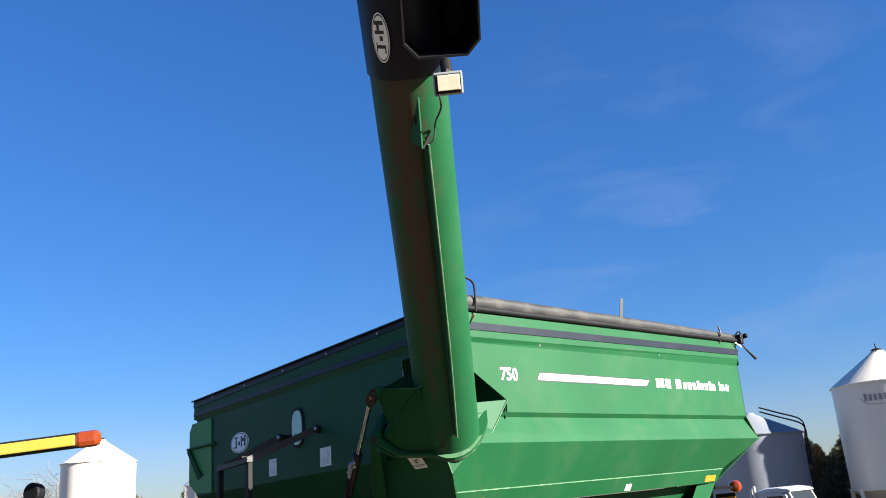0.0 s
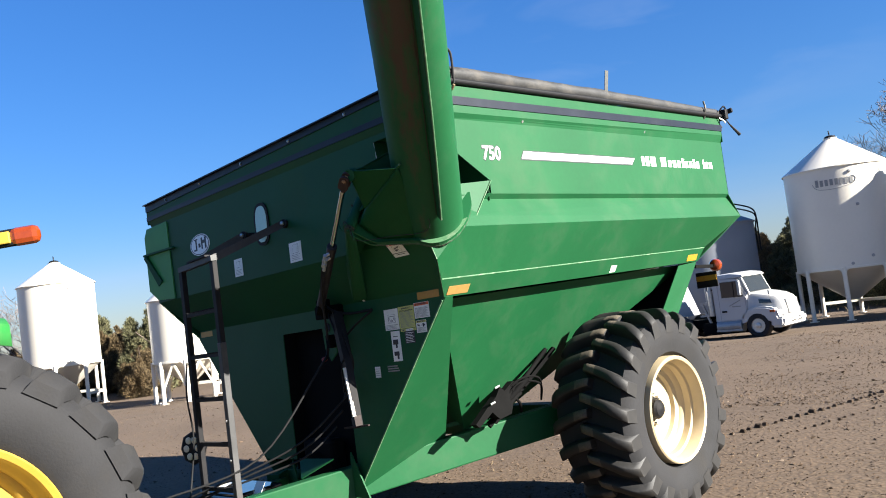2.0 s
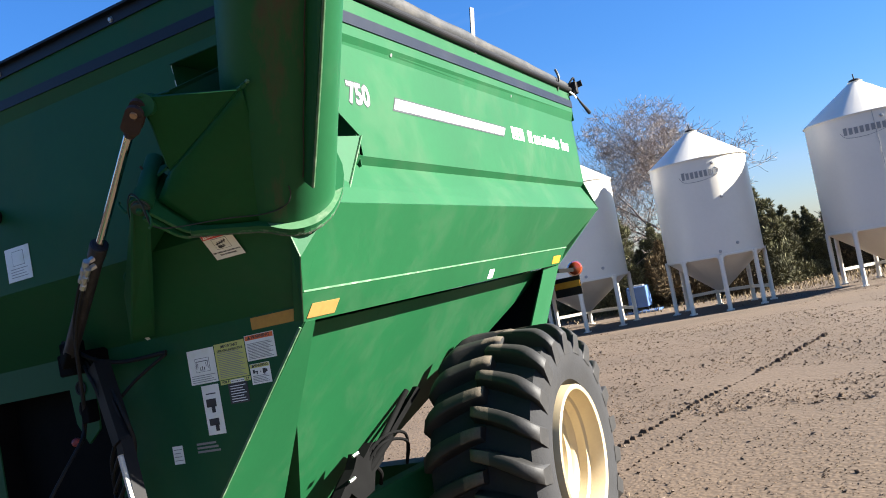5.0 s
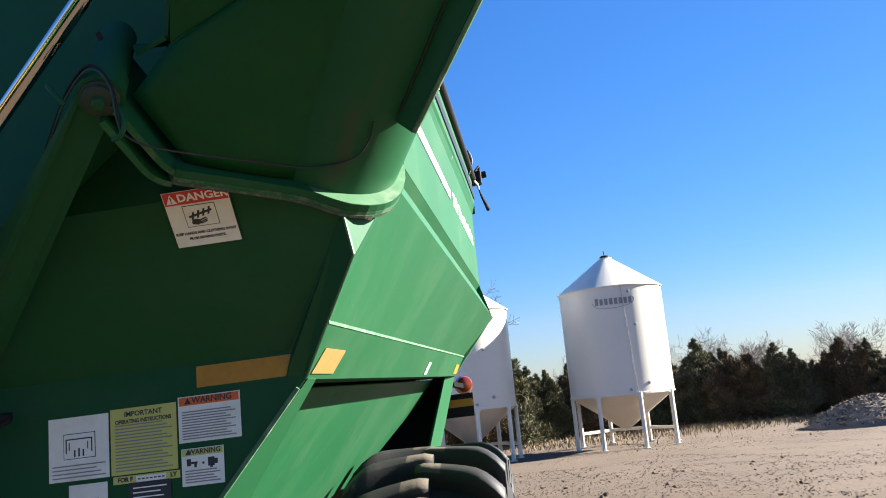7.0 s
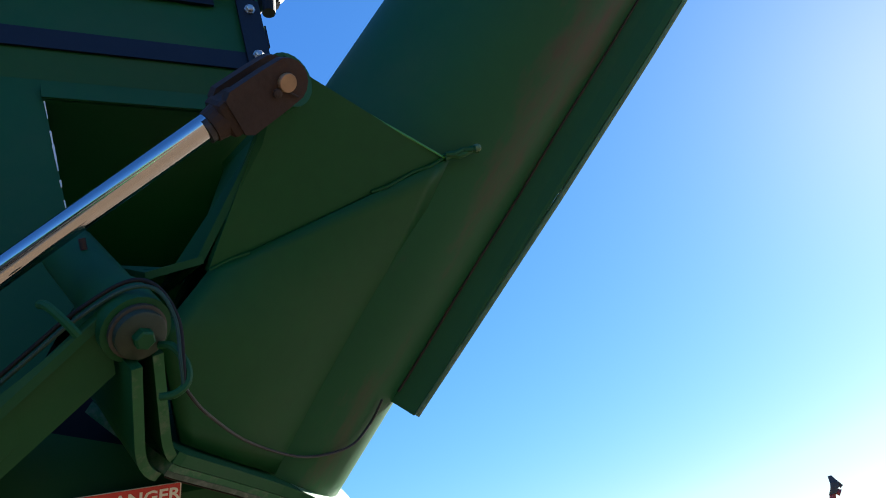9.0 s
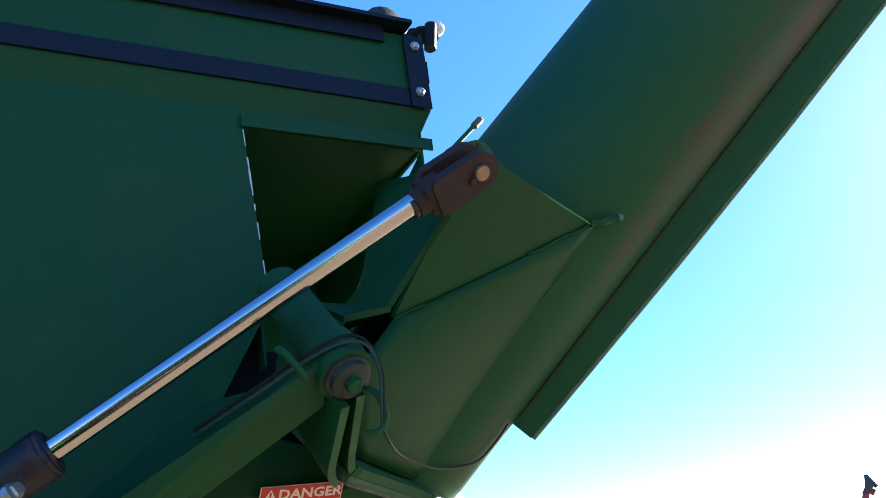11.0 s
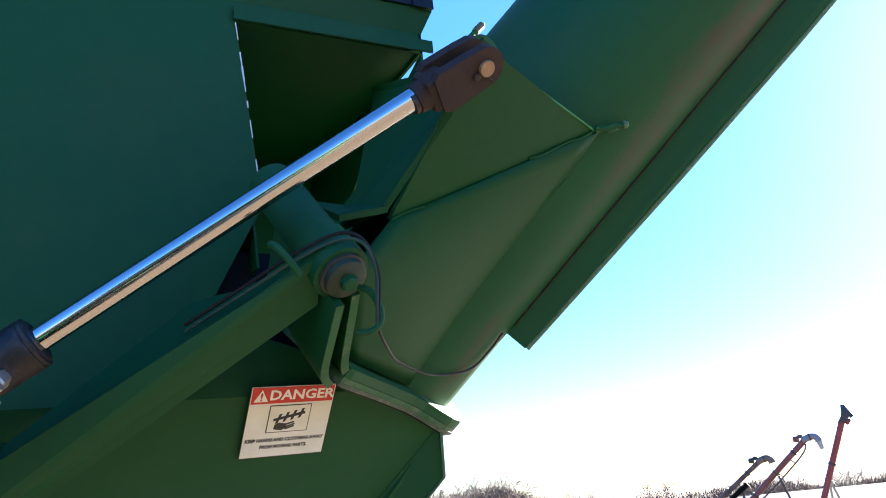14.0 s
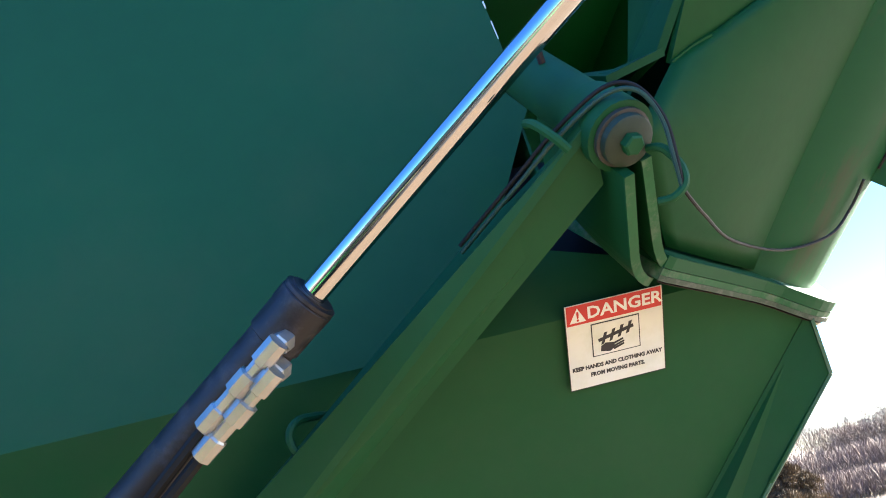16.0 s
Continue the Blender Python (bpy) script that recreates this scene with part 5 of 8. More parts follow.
def spout(bm):
    c = V(2.09, -1.745, 4.17)
    dn = V(0.60, -0.52, -0.61).normalized()
    x, y, z = basis(dn, V(0, 0, 1))
    shell = [(-0.185, -0.13), (-0.12, -0.20), (0.12, -0.20), (0.185, -0.13), (0.185, 0.20), (0.12, 0.26), (-0.12, 0.26), (-0.185, 0.20)]
    rings = []
    for t, k in ((-0.62, 0.85), (-0.30, 1.0), (0.0, 1.02), (0.0, 0.97), (-0.30, 0.95), (-0.60, 0.8)):
        rings.append([bm.verts.new(c + dn * t + x * a * k + y * b_ * k) for a, b_ in shell])
    skin(bm, rings)


cpart("rubber_spout", spout, BLACK, "black flexible discharge spout")
WL = V(2.045, -1.69, 3.838)
wl_rot = look((0, 0, 0), (0.62, -0.60, -0.50)).to_3x3()
wl = cpart("work_light", lambda bm: box(bm, WL, (0.140, 0.108, 0.055), wl_rot, 0.008), GREYMETAL, "small rectangular work light")
cpart("light_bezel", lambda bm: box(bm, WL + wl_rot @ V(0, 0, -0.026), (0.124, 0.090, 0.010), wl_rot, 0.003), BLACK, "", wl)
cpart("light_lens", lambda bm: box(bm, WL + wl_rot @ V(-0.003, 0.004, -0.032), (0.106, 0.072, 0.008), wl_rot, 0.003), LAMPGLASS, "dusty clear lens", wl)
cpart("light_stem", lambda bm: [rod(bm, WL + V(-0.02, 0.02, 0.04), WL + V(-0.06, 0.05, 0.16), 0.028), box(bm, WL + V(-0.02, 0.015, 0.06), (0.06, 0.06, 0.03), bevel=0.005)], BLACK, "", wl)
cpart("light_wire", lambda bm: pipe(bm, [WL + V(-0.06, -0.02, 0.0), WL + V(-0.05, -0.01, -0.10), A(0.13, -RT - 0.01, 2.45), A(0.11, -RT - 0.03, 2.36), A(0.06, -RT - 0.05, 2.34)], 0.005), CABLE)
cpart("cable_tie", lambda bm: [rod(bm, A(0.05, -RT - 0.07, 2.33), A(0.09, -RT - 0.02, 2.38), 0.012, n=8), pipe(bm, [A(0.05, -RT - 0.06, 2.36), A(0.03, -RT - 0.03, 2.42), A(0.02, -RT - 0.02, 2.50)], 0.005)], CABLE)
cpart("rib_bracket", lambda bm: slab(bm, [A(-0.02, -RT, 2.36), A(0.045, -RT - 0.09, 2.34), A(0.05, -RT - 0.01, 2.60)], 0.01, AU), GREEN)


def logo(m, cx, cy, rx, ry, strokes, group):
    """An oval badge with plain dark marks."""
    o = part("badge", shape(lambda bm: oval(bm, m, cx, cy, rx, ry, 0.0015)), LETTER, cart, "white oval badge with dark marks")
    part("badge_rim", shape(lambda bm: [oval(bm, m, cx, cy, rx * 0.94, ry * 0.93, 0.0008, 0.0015)]), DARKPRINT, o)
    part("badge_field", shape(lambda bm: [oval(bm, m, cx, cy, rx * 0.88, ry * 0.86, 0.0008, 0.0024)]), LETTER, o)
    for x0, y0, x1, y1 in strokes:
        part("mark", shape(lambda bm: sheet(bm, m, cx + x0 * rx, cy + y0 * ry, cx + x1 * rx, cy + y1 * ry, 0.0008, 0.0033)), DARKPRINT, o)


STROKES = [(-0.42, -0.35, -0.28, 0.55), (-0.62, -0.5, -0.28, -0.35), (-0.55, 0.5, -0.18, 0.6), (-0.12, -0.25, 0.08, 0.12), (0.16, -0.45, 0.30, 0.6), (0.52, -0.45, 0.68, 0.6), (0.30, 0.05, 0.52, 0.35)]
FRONT = plane_pose((0, YF - 0.002, 0), (1, 0, 0), (0, 0, 1))
logo(FRONT, -2.70, 2.755, 0.175, 0.095, STROKES, "front")
logo(plane_pose(A(-0.104, -0.207, 2.93), AD, AV * 0.454 - AU * 0.891), 0.0, 0.0, 0.13, 0.050, STROKES, "hood")
# sight window
port = cpart("sight_window", lambda bm: oval(bm, FRONT, -1.67, 2.75, 0.105, 0.170, 0.008, n=36, power=0.75), BLACK, "black rubber window frame")
cpart("window_pane", lambda bm: oval(bm, FRONT, -1.67, 2.75, 0.080, 0.145, 0.003, 0.008, n=36, power=0.75), PORT, "cloudy clear window pane", port)


# decals
def decal(m, x0, y0, x1, y1, mat, label, bars=(), bar_mat=GREYPRINT, head=None, head_mat=None, head_text="", frame_box=None):
    d = part("decal", shape(lambda bm: sheet(bm, m, x0, y0, x1, y1, 0.0012)), mat, cart, label)
    w, h = x1 - x0, y1 - y0
    if head:
        part("header", shape(lambda bm: sheet(bm, m, x0 + 0.02 * w, y1 - head * h, x1 - 0.02 * w, y1 - 0.02 * h, 0.0006, 0.0013)), head_mat, d)
        if head_text:
            lettering("lettering", head_text, head * h * 0.95, m @ Matrix.Translation((x0 + w * 0.55, y1 - head * h * 0.52, 0.0021)), DARKPRINT if head_mat is not RED else LETTER, d, 0.0003, squeeze=1.0, bold=0.0004)
        tx, ty, th_ = x0 + w * 0.16, y1 - head * h * 0.84, head * h * 0.68
        part("warning_triangle", shape(lambda bm: slab(bm, [m @ V(tx - th_ * 0.58, ty, 0.0021), m @ V(tx + th_ * 0.58, ty, 0.0021), m @ V(tx, ty + th_, 0.0021)], 0.0004, m.to_3x3() @ V(0, 0, 1))), DARKPRINT, d)
    for a, b_, c in bars:
        part("print_line", shape(lambda bm: sheet(bm, m, x0 + a * w, y0 + b_ * h - 0.0014, x0 + c * w, y0 + b_ * h + 0.0014, 0.0005, 0.0014)), bar_mat, d)
    if frame_box:
        a, b_, c, e = frame_box
        part("picture_frame", shape(lambda bm: sheet(bm, m, x0 + a * w, y0 + b_ * h, x0 + c * w, y0 + e * h, 0.0005, 0.0014)), DARKPRINT, d)
        part("picture_field", shape(lambda bm: sheet(bm, m, x0 + a * w + 0.0016, y0 + b_ * h + 0.0016, x0 + c * w - 0.0016, y0 + e * h - 0.0016, 0.0004, 0.002)), mat, d)
    return d


LOW = plane_pose((0, 0.025 - 0.001, 0), (1, 0, 0), (0, 0, 1))


def lines(a, c, lo, hi, n):
    return [(a, lo + (hi - lo) * i / max(n - 1, 1), c - (0.15 * ((i * 7) % 3) / 2)) for i in range(n)]


d = decal(LOW, -0.640, 1.770, -0.487, 1.920, DECAL, "white instruction decal with a line drawing", lines(0.06, 0.94, 0.06, 0.24, 4), frame_box=(0.25, 0.34, 0.78, 0.74))
for x0, y0, x1, y1 in ((-0.596, 1.835, -0.593, 1.868), (-0.531, 1.835, -0.528, 1.868), (-0.596, 1.866, -0.528, 1.869), (-0.588, 1.842, -0.5855, 1.86), (-0.541, 1.842, -0.5385, 1.86), (-0.575, 1.826, -0.571, 1.842), (-0.564, 1.826, -0.560, 1.846), (-0.553, 1.826, -0.549, 1.842)):
    part("drawing_line", shape(lambda bm: sheet(bm, LOW, x0, y0, x1, y1, 0.0004, 0.0024)), DARKPRINT, d)
d = decal(LOW, -0.482, 1.770, -0.316, 1.925, DECALY, "yellow-green operating instruction decal", lines(0.07, 0.93, 0.06, 0.74, 15))
lettering("lettering", "IMPORTANT", 0.017, LOW @ Matrix.Translation((-0.399, 1.910, 0.0014)), DARKPRINT, d, 0.0003, bold=0.0004)
lettering("lettering", "OPERATING INSTRUCTIONS", 0.0135, LOW @ Matrix.Translation((-0.399, 1.893, 0.0014)), DARKPRINT, d, 0.0003, squeeze=0.82, bold=0.0004)
decal(LOW, -0.311, 1.826, -0.157, 1.934, DECAL, "white warning decal with orange header", lines(0.06, 0.92, 0.08, 0.66, 11), head=0.2, head_mat=ORANGE, head_text="WARNING")
d = decal(LOW, -0.307, 1.726, -0.203, 1.812, DECAL, "white warning decal with pictograms", lines(0.08, 0.9, 0.1, 0.4, 5), head=0.2, head_mat=DECALY, head_text="WARNING")
for x0, y0, x1, y1 in ((-0.294, 1.772, -0.284, 1.788), (-0.284, 1.776, -0.268, 1.781), (-0.276, 1.768, -0.270, 1.776), (-0.256, 1.774, -0.251, 1.779), (-0.242, 1.768, -0.226, 1.788), (-0.226, 1.772, -0.218, 1.784), (-0.237, 1.764, -0.231, 1.768)):
    part("pictogram", shape(lambda bm: sheet(bm, LOW, x0, y0, x1, y1, 0.0005, 0.0014)), DARKPRINT, d)
d = decal(LOW, -0.478, 1.749, -0.312, 1.767, DECALY, "narrow yellow-green decal strip")
lettering("lettering", "FOR F", 0.0145, LOW @ Matrix.Translation((-0.448, 1.758, 0.0014)), DARKPRINT, d, 0.0003, bold=0.0006)
lettering("lettering", "LY", 0.0145, LOW @ Matrix.Translation((-0.328, 1.758, 0.0014)), DARKPRINT, d, 0.0003, bold=0.0006)
decal(LOW @ Matrix.Translation((0, 0, 0.0018)), -0.420, 1.750, -0.346, 1.764, DECAL, "small white sticker with dark marks", [(0.06 + 0.135 * k, 0.5, 0.15 + 0.135 * k) for k in range(7)], DARKPRINT)
decal(LOW, -0.440, 1.662, -0.335, 1.750, DARKPRINT, "black serial plate with silver print", lines(0.1, 0.9, 0.1, 0.85, 7), LETTER)
d = decal(LOW, -0.590, 1.545, -0.493, 1.760, DECAL, "tall white pictogram decal")
for x0, y0, x1, y1 in ((-0.57, 1.72, -0.515, 1.725), (-0.575, 1.665, -0.52, 1.70), (-0.55, 1.64, -0.53, 1.67), (-0.575, 1.585, -0.52, 1.615), (-0.545, 1.56, -0.525, 1.59)):
    part("print_mark", shape(lambda bm: sheet(bm, LOW, x0, y0, x1, y1, 0.0005, 0.0014)), DARKPRINT, d)
decal(LOW, -0.815, 1.440, -0.755, 1.520, DECAL, "small white decal", lines(0.1, 0.9, 0.2, 0.8, 4))
for i in range(3):
    cpart("stencil_line", lambda bm: sheet(bm, LOW, -0.67, 1.475 + 0.017 * i, -0.54 - 0.01 * i, 1.484 + 0.017 * i), GREYPRINT)
decal(FRONT, -1.335, 2.385, -1.175, 2.535, DECAL, "white caution decal", lines(0.15, 0.85, 0.12, 0.36, 4), frame_box=(0.28, 0.45, 0.75, 0.88))
decal(FRONT, -2.16, 2.39, -2.03, 2.535, DECAL, "white caution decal", lines(0.15, 0.85, 0.12, 0.36, 4), frame_box=(0.3, 0.5, 0.7, 0.85))
cpart("reflector_tape", lambda bm: sheet(bm, LOW, -0.262, 1.952, -0.025, 2.002), REFLECT_Y, "amber reflective tape")
cpart("reflector_tape", lambda bm: sheet(bm, LOW, mirror(-0.045), 1.952, mirror(-0.262), 2.002), REFLECT_Y, "amber reflective tape")
for y0, y1, mat in ((0.03, 0.235, REFLECT_P), (3.22, 3.40, REFLECT_Y)):
    cpart("reflector_tape", lambda bm: slab(bm, [on_lip(y0, 0.12, 0.0045), on_lip(y1, 0.12, 0.0045), on_lip(y1, 0.60, 0.0045), on_lip(y0, 0.60, 0.0045)], 0.0012, (1, 0, -0.6)), mat, "amber reflective tape")
d = cpart("decal", lambda bm: slab(bm, [on_lip(1.95, 0.10, 0.0045), on_lip(2.03, 0.10, 0.0045), on_lip(2.03, 0.55, 0.0045), on_lip(1.95, 0.55, 0.0045)], 0.0012, (1, 0, -0.6)), DECAL, "small white decal on the lip")
part("print_line", shape(lambda bm: slab(bm, [on_lip(1.96, 0.2, 0.0062), on_lip(2.02, 0.2, 0.0062), on_lip(2.02, 0.28, 0.0062), on_lip(1.96, 0.28, 0.0062)], 0.0005, (1, 0, -0.6))), GREYPRINT, d)
# danger decal on the slope
SLUP = V(0, -0.275, 0.33).normalized()
DM = plane_pose(V(-0.128, -0.218 - 0.009, 2.30), (1, 0.01, 0.0), SLUP)
d = part("decal", shape(lambda bm: sheet(bm, DM, -0.072, -0.067, 0.072, 0.067, 0.0012)), DECAL, cart, "white and red danger decal with pictogram")
part("header", shape(lambda bm: sheet(bm, DM, -0.070, 0.036, 0.070, 0.066, 0.0005, 0.0013)), RED, d)
part("border", shape(lambda bm: [sheet(bm, DM, -0.0728, -0.0676, 0.0728, -0.0664, 0.0005, 0.0009), sheet(bm, DM, -0.0728, -0.0664, -0.0718, 0.067, 0.0005, 0.0009), sheet(bm, DM, 0.0718, -0.0664, 0.0728, 0.067, 0.0005, 0.0009)]), DARKPRINT, d, "thin black border")
lettering("lettering", "DANGER", 0.025, DM @ Matrix.Translation((0.015, 0.0505, 0.002)), LETTER, d, 0.0003, squeeze=1.1, bold=0.0006)
part("warning_triangle", shape(lambda bm: slab(bm, [DM @ V(-0.066, 0.040, 0.0019), DM @ V(-0.042, 0.040, 0.0019), DM @ V(-0.054, 0.062, 0.0019)], 0.0004, DM.to_3x3() @ V(0, 0, 1))), LETTER, d)
lettering("lettering", "!", 0.020, DM @ Matrix.Translation((-0.054, 0.0485, 0.0026)), RED, d, 0.0002, bold=0.0006)
part("picture_frame", shape(lambda bm: sheet(bm, DM, -0.036, -0.020, 0.036, 0.032, 0.0004, 0.0013)), DARKPRINT, d)
part("picture_field", shape(lambda bm: sheet(bm, DM, -0.0345, -0.0185, 0.0345, 0.0305, 0.0003, 0.0018)), DECAL, d)


def screw_mark(bm):
    def q(pts):
        slab(bm, [DM @ V(x, y, 0.0022) for x, y in pts], 0.0003, DM.to_3x3() @ V(0, 0, 1))
    # the screw: a slanted core with saw-toothed flights
    q([(-0.026, 0.002), (0.027, 0.014), (0.026, 0.019), (-0.027, 0.007)])
    for k in range(4):
        x, y = -0.022 + 0.0125 * k, 0.0045 + 0.0029 * k
        q([(x - 0.001, y - 0.008), (x + 0.004, y - 0.006), (x + 0.0095, y + 0.0115), (x + 0.0045, y + 0.0105)])
    # the palm and its fingers
    q([(-0.024, -0.013), (-0.010, -0.016), (-0.002, -0.011), (-0.004, -0.003), (-0.016, -0.001), (-0.023, -0.005)])
    for dx, dy in ((0.0, 0.0), (0.0015, -0.004), (0.001, -0.008)):
        q([(-0.006 + dx, -0.004 + dy), (0.010 + dx, 0.001 + dy), (0.0105 + dx, -0.0018 + dy), (-0.005 + dx, -0.007 + dy)])


part("pictogram", shape(screw_mark), DARKPRINT, d)
lettering("lettering", "KEEP HANDS AND CLOTHING AWAY", 0.0086, DM @ Matrix.Translation((0.0, -0.0345, 0.0014)), DARKPRINT, d, 0.0003, squeeze=0.93, bold=0.0004)
lettering("lettering", "FROM MOVING PARTS.", 0.0086, DM @ Matrix.Translation((0.0, -0.0475, 0.0014)), DARKPRINT, d, 0.0003, squeeze=0.93, bold=0.0004)
cpart("decal", lambda bm: sheet(bm, plane_pose((-0.80, 0.012, 2.03), (1, 0, 0.08), SLUP), -0.06, -0.02, 0.06, 0.02), DECAL, "narrow red and white decal")
# side lettering
SIDE = plane_pose((XS + 0.0015, 0, 0), (0, 1, 0), (0, 0, 1))
lettering("number_outline", "750", 0.135, SIDE @ Matrix.Translation((0.475, 2.888, -0.0008)), DARKPRINT, cart, 0.0008, squeeze=0.95, bold=0.0085)["label"] = "black outline of the numerals"
lettering("model_number", "750", 0.135, SIDE @ Matrix.Translation((0.475, 2.888, 0)), LETTER, cart, 0.001, squeeze=0.95, bold=0.0025)["label"] = "white vinyl numerals"
cpart("stripe_outline", lambda bm: slab(bm, [SIDE @ V(*p, -0.0006) for p in ((0.780, 2.852), (2.246, 2.848), (2.303, 2.916), (0.822, 2.924))], 0.0008, (1, 0, 0)), DARKPRINT, "thin black outline of the stripe")
cpart("side_stripe", lambda bm: slab(bm, [SIDE @ V(*p, 0) for p in ((0.795, 2.862), (2.24, 2.858), (2.29, 2.908), (0.83, 2.916))], 0.0012, (1, 0, 0)), LETTER, "white vinyl stripe")
x = 2.40
for w, tall in ((0.060, 1), (0.075, 1), (0.110, 1), (0.050, 0), (0.115, 1), (0.075, 0), (0.078, 0), (0.075, 0), (0.050, 1), (0.075, 0), (0.070, 0), (0.050, 1), (0.075, 0), (0.050, 0), (0.035, 1), (0.075, 0), (0.080, 0)):
    if w != 0.050 or tall:
        cpart("name_bar", lambda bm: sheet(bm, SIDE, x, 2.848, x + w * 0.74, 2.932 if tall else 2.910, 0.0012), LETTER)
    x += w * 1.06
cpart("bolt", lambda bm: lathe(bm, (XE - 0.02, 0.85, 3.14), (1, 0, -0.4), [(0, 0.012), (0.01, 0.010)], n=8), STEEL)
cpart("bolt", lambda bm: lathe(bm, (XE - 0.02, 2.5, 3.15), (1, 0, -0.4), [(0, 0.012), (0.01, 0.010)], n=8), STEEL)

# ladder with side lamp and rail
LX0, LX1, LY = -1.93, -1.45, -0.84
for x in (LX0, LX1):
    cpart("ladder_post", lambda bm: beam(bm, (x, LY, 1.84 if x == LX1 else 0.62), (x, LY, 2.45), 0.040, 0.05, bevel=0.004), BLACK)
cpart("folding_post", lambda bm: beam(bm, (LX1 + 0.006, LY - 0.004, 0.60), (LX1 + 0.006, LY - 0.004, 1.86), 0.048, 0.05, bevel=0.004), DARKSTEEL, "grey lower half of the folding ladder post")
for z in (0.74, 1.02, 1.30):
    cpart("bolt", lambda bm: lathe(bm, (LX1 + 0.006, LY - 0.03, z), (0, -1, 0), [(0, 0.010), (0.006, 0.008)], n=6), STEEL)
for z in (0.80, 1.13, 1.46, 1.78, 2.10):
    cpart("ladder_rung", lambda bm: [beam(bm, (LX0, LY, z), (LX1, LY, z), 0.03, 0.03)] + [box(bm, (LX0 + 0.04 + 0.02 * k, LY - 0.012, z + 0.016), (0.008, 0.02, 0.008)) for k in range(21)], BLACK)
cpart("ladder_top", lambda bm: [beam(bm, (LX0 - 0.018, LY, 2.455), (LX1 + 0.018, LY, 2.475), 0.05, 0.04)], DARKSTEEL)
cpart("step_plate", lambda bm: beam(bm, (LX0 + 0.16, LY - 0.01, 2.49), (LX1 - 0.04, LY - 0.01, 2.50), 0.06, 0.012), BLACK)
for p, q in (((LX0, LY, 2.45), (-1.809, -0.349, 2.686)), ((LX1, LY, 2.47), (-1.338, -0.276, 2.694))):
    cpart("grab_rail", lambda bm: beam(bm, p, q, 0.014, 0.055), DARKSTEEL, "dusty dark steel grab rail")
    cpart("rail_bolt", lambda bm: [rod(bm, q, (q[0], YF, q[2]), 0.020), lathe(bm, V(*q) + V(0, -0.005, 0), (0.4, -1, 0.1), [(-0.03, 0.034), (0.0, 0.034), (0.005, 0.018)], n=12)], BLACK)
    cpart("rail_bolt", lambda bm: lathe(bm, V(*q) + V(0.006, -0.015, 0), (0.4, -1, 0.1), [(0, 0.017), (0.014, 0.015), (0.018, 0.005)], n=8), STEEL)
lampob = cpart("tail_lamp", lambda bm: lathe(bm, (LX0 - 0.10, LY, 1.10), (0.3, -1, 0), [(-0.03, 0.10), (0.0, 0.125), (0.02, 0.125), (0.025, 0.11)], n=8), BLACK, "black multi-lens lamp cluster")
for k in range(6):
    a = 2 * math.pi * k / 6
    cpart("lens", lambda bm: lathe(bm, V(LX0 - 0.10, LY, 1.10) + V(0.958, 0.287, 0) * 0.060 * math.cos(a) + V(0, 0, 0.070 * math.sin(a)) + V(0.287, -0.958, 0) * 0.024, (0.3, -1, 0), [(0, 0.028), (0.008, 0.026), (0.012, 0.01)], n=12), LAMPGLASS, "", lampob)
for k, (x0, z0) in enumerate(((-1.95, 0.75), (-1.9, 0.70), (-1.98, 0.72))):
    cpart("hose", lambda bm: pipe(bm, [(-1.0 - 0.1 * k, -0.1, 1.35 - 0.12 * k), (-1.3, -0.35, 1.05 - 0.06 * k), (-1.6, -0.7, 0.88 - 0.03 * k), (x0, -1.0, z0), (x0 - 0.15, -1.5, 0.62), (-2.0, -2.0, 0.7)], 0.0075), CABLE, "black hose looping to the tractor")
cpart("cable", lambda bm: pipe(bm, [(LX0 - 0.02, LY - 0.03, 1.75), (LX0 - 0.04, LY - 0.05, 1.5), (LX0 - 0.02, LY - 0.04, 1.2), (LX0 - 0.03, LY - 0.08, 0.9), (LX0 + 0.1, LY - 0.2, 0.66)], 0.007), CABLE)
cpart("prop_jack", lambda bm: [beam(bm, (-0.90, -0.16, 1.62), (-0.80, -0.20, 1.12), 0.05, 0.07), beam(bm, (-1.02, -0.12, 1.95), (-0.90, -0.16, 1.60), 0.07, 0.08)], BLACK)
cpart("prop_sleeve", lambda bm: beam(bm, (-0.885, -0.20, 1.55), (-0.80, -0.23, 1.20), 0.022, 0.024), BINGREY, "scuffed white prop sleeve")
cpart("rust_foot", lambda bm: [beam(bm, (-0.80, -0.215, 1.20), (-0.785, -0.22, 1.13), 0.05, 0.07), beam(bm, (-0.90, -0.25, 1.125), (-0.68, -0.20, 1.135), 0.016, 0.012)], RUST, "rusty foot with a cross bar")

# box and tags on the tongue
tb = cpart("tool_box", lambda bm: box(bm, (-2.16, -0.42, 0.56), (0.62, 0.36, 0.22), bevel=0.02), DARKGLASS, "black plastic tool box")
cpart("box_lid", lambda bm: box(bm, (-2.16, -0.42, 0.685), (0.64, 0.38, 0.03), bevel=0.01), DARKGLASS, "", tb)
cpart("paper_tag", lambda bm: slab(bm, [(-1.86, -0.50, 0.66), (-1.74, -0.50, 0.66), (-1.74, -0.44, 0.76), (-1.86, -0.44, 0.76)], 0.004, (0, 1, 0)), DECAL, "white paper tag")

# the cart leans a little to its far side
for ob in cart.children_recursive:
    if ob.name.split(".")[0] not in ("tyre", "tread_lug", "rim", "hub", "wheel_nut", "valve_stem"):
        for v in ob.data.vertices:
            v.co.z += LEAN_OF_CART * v.co.x


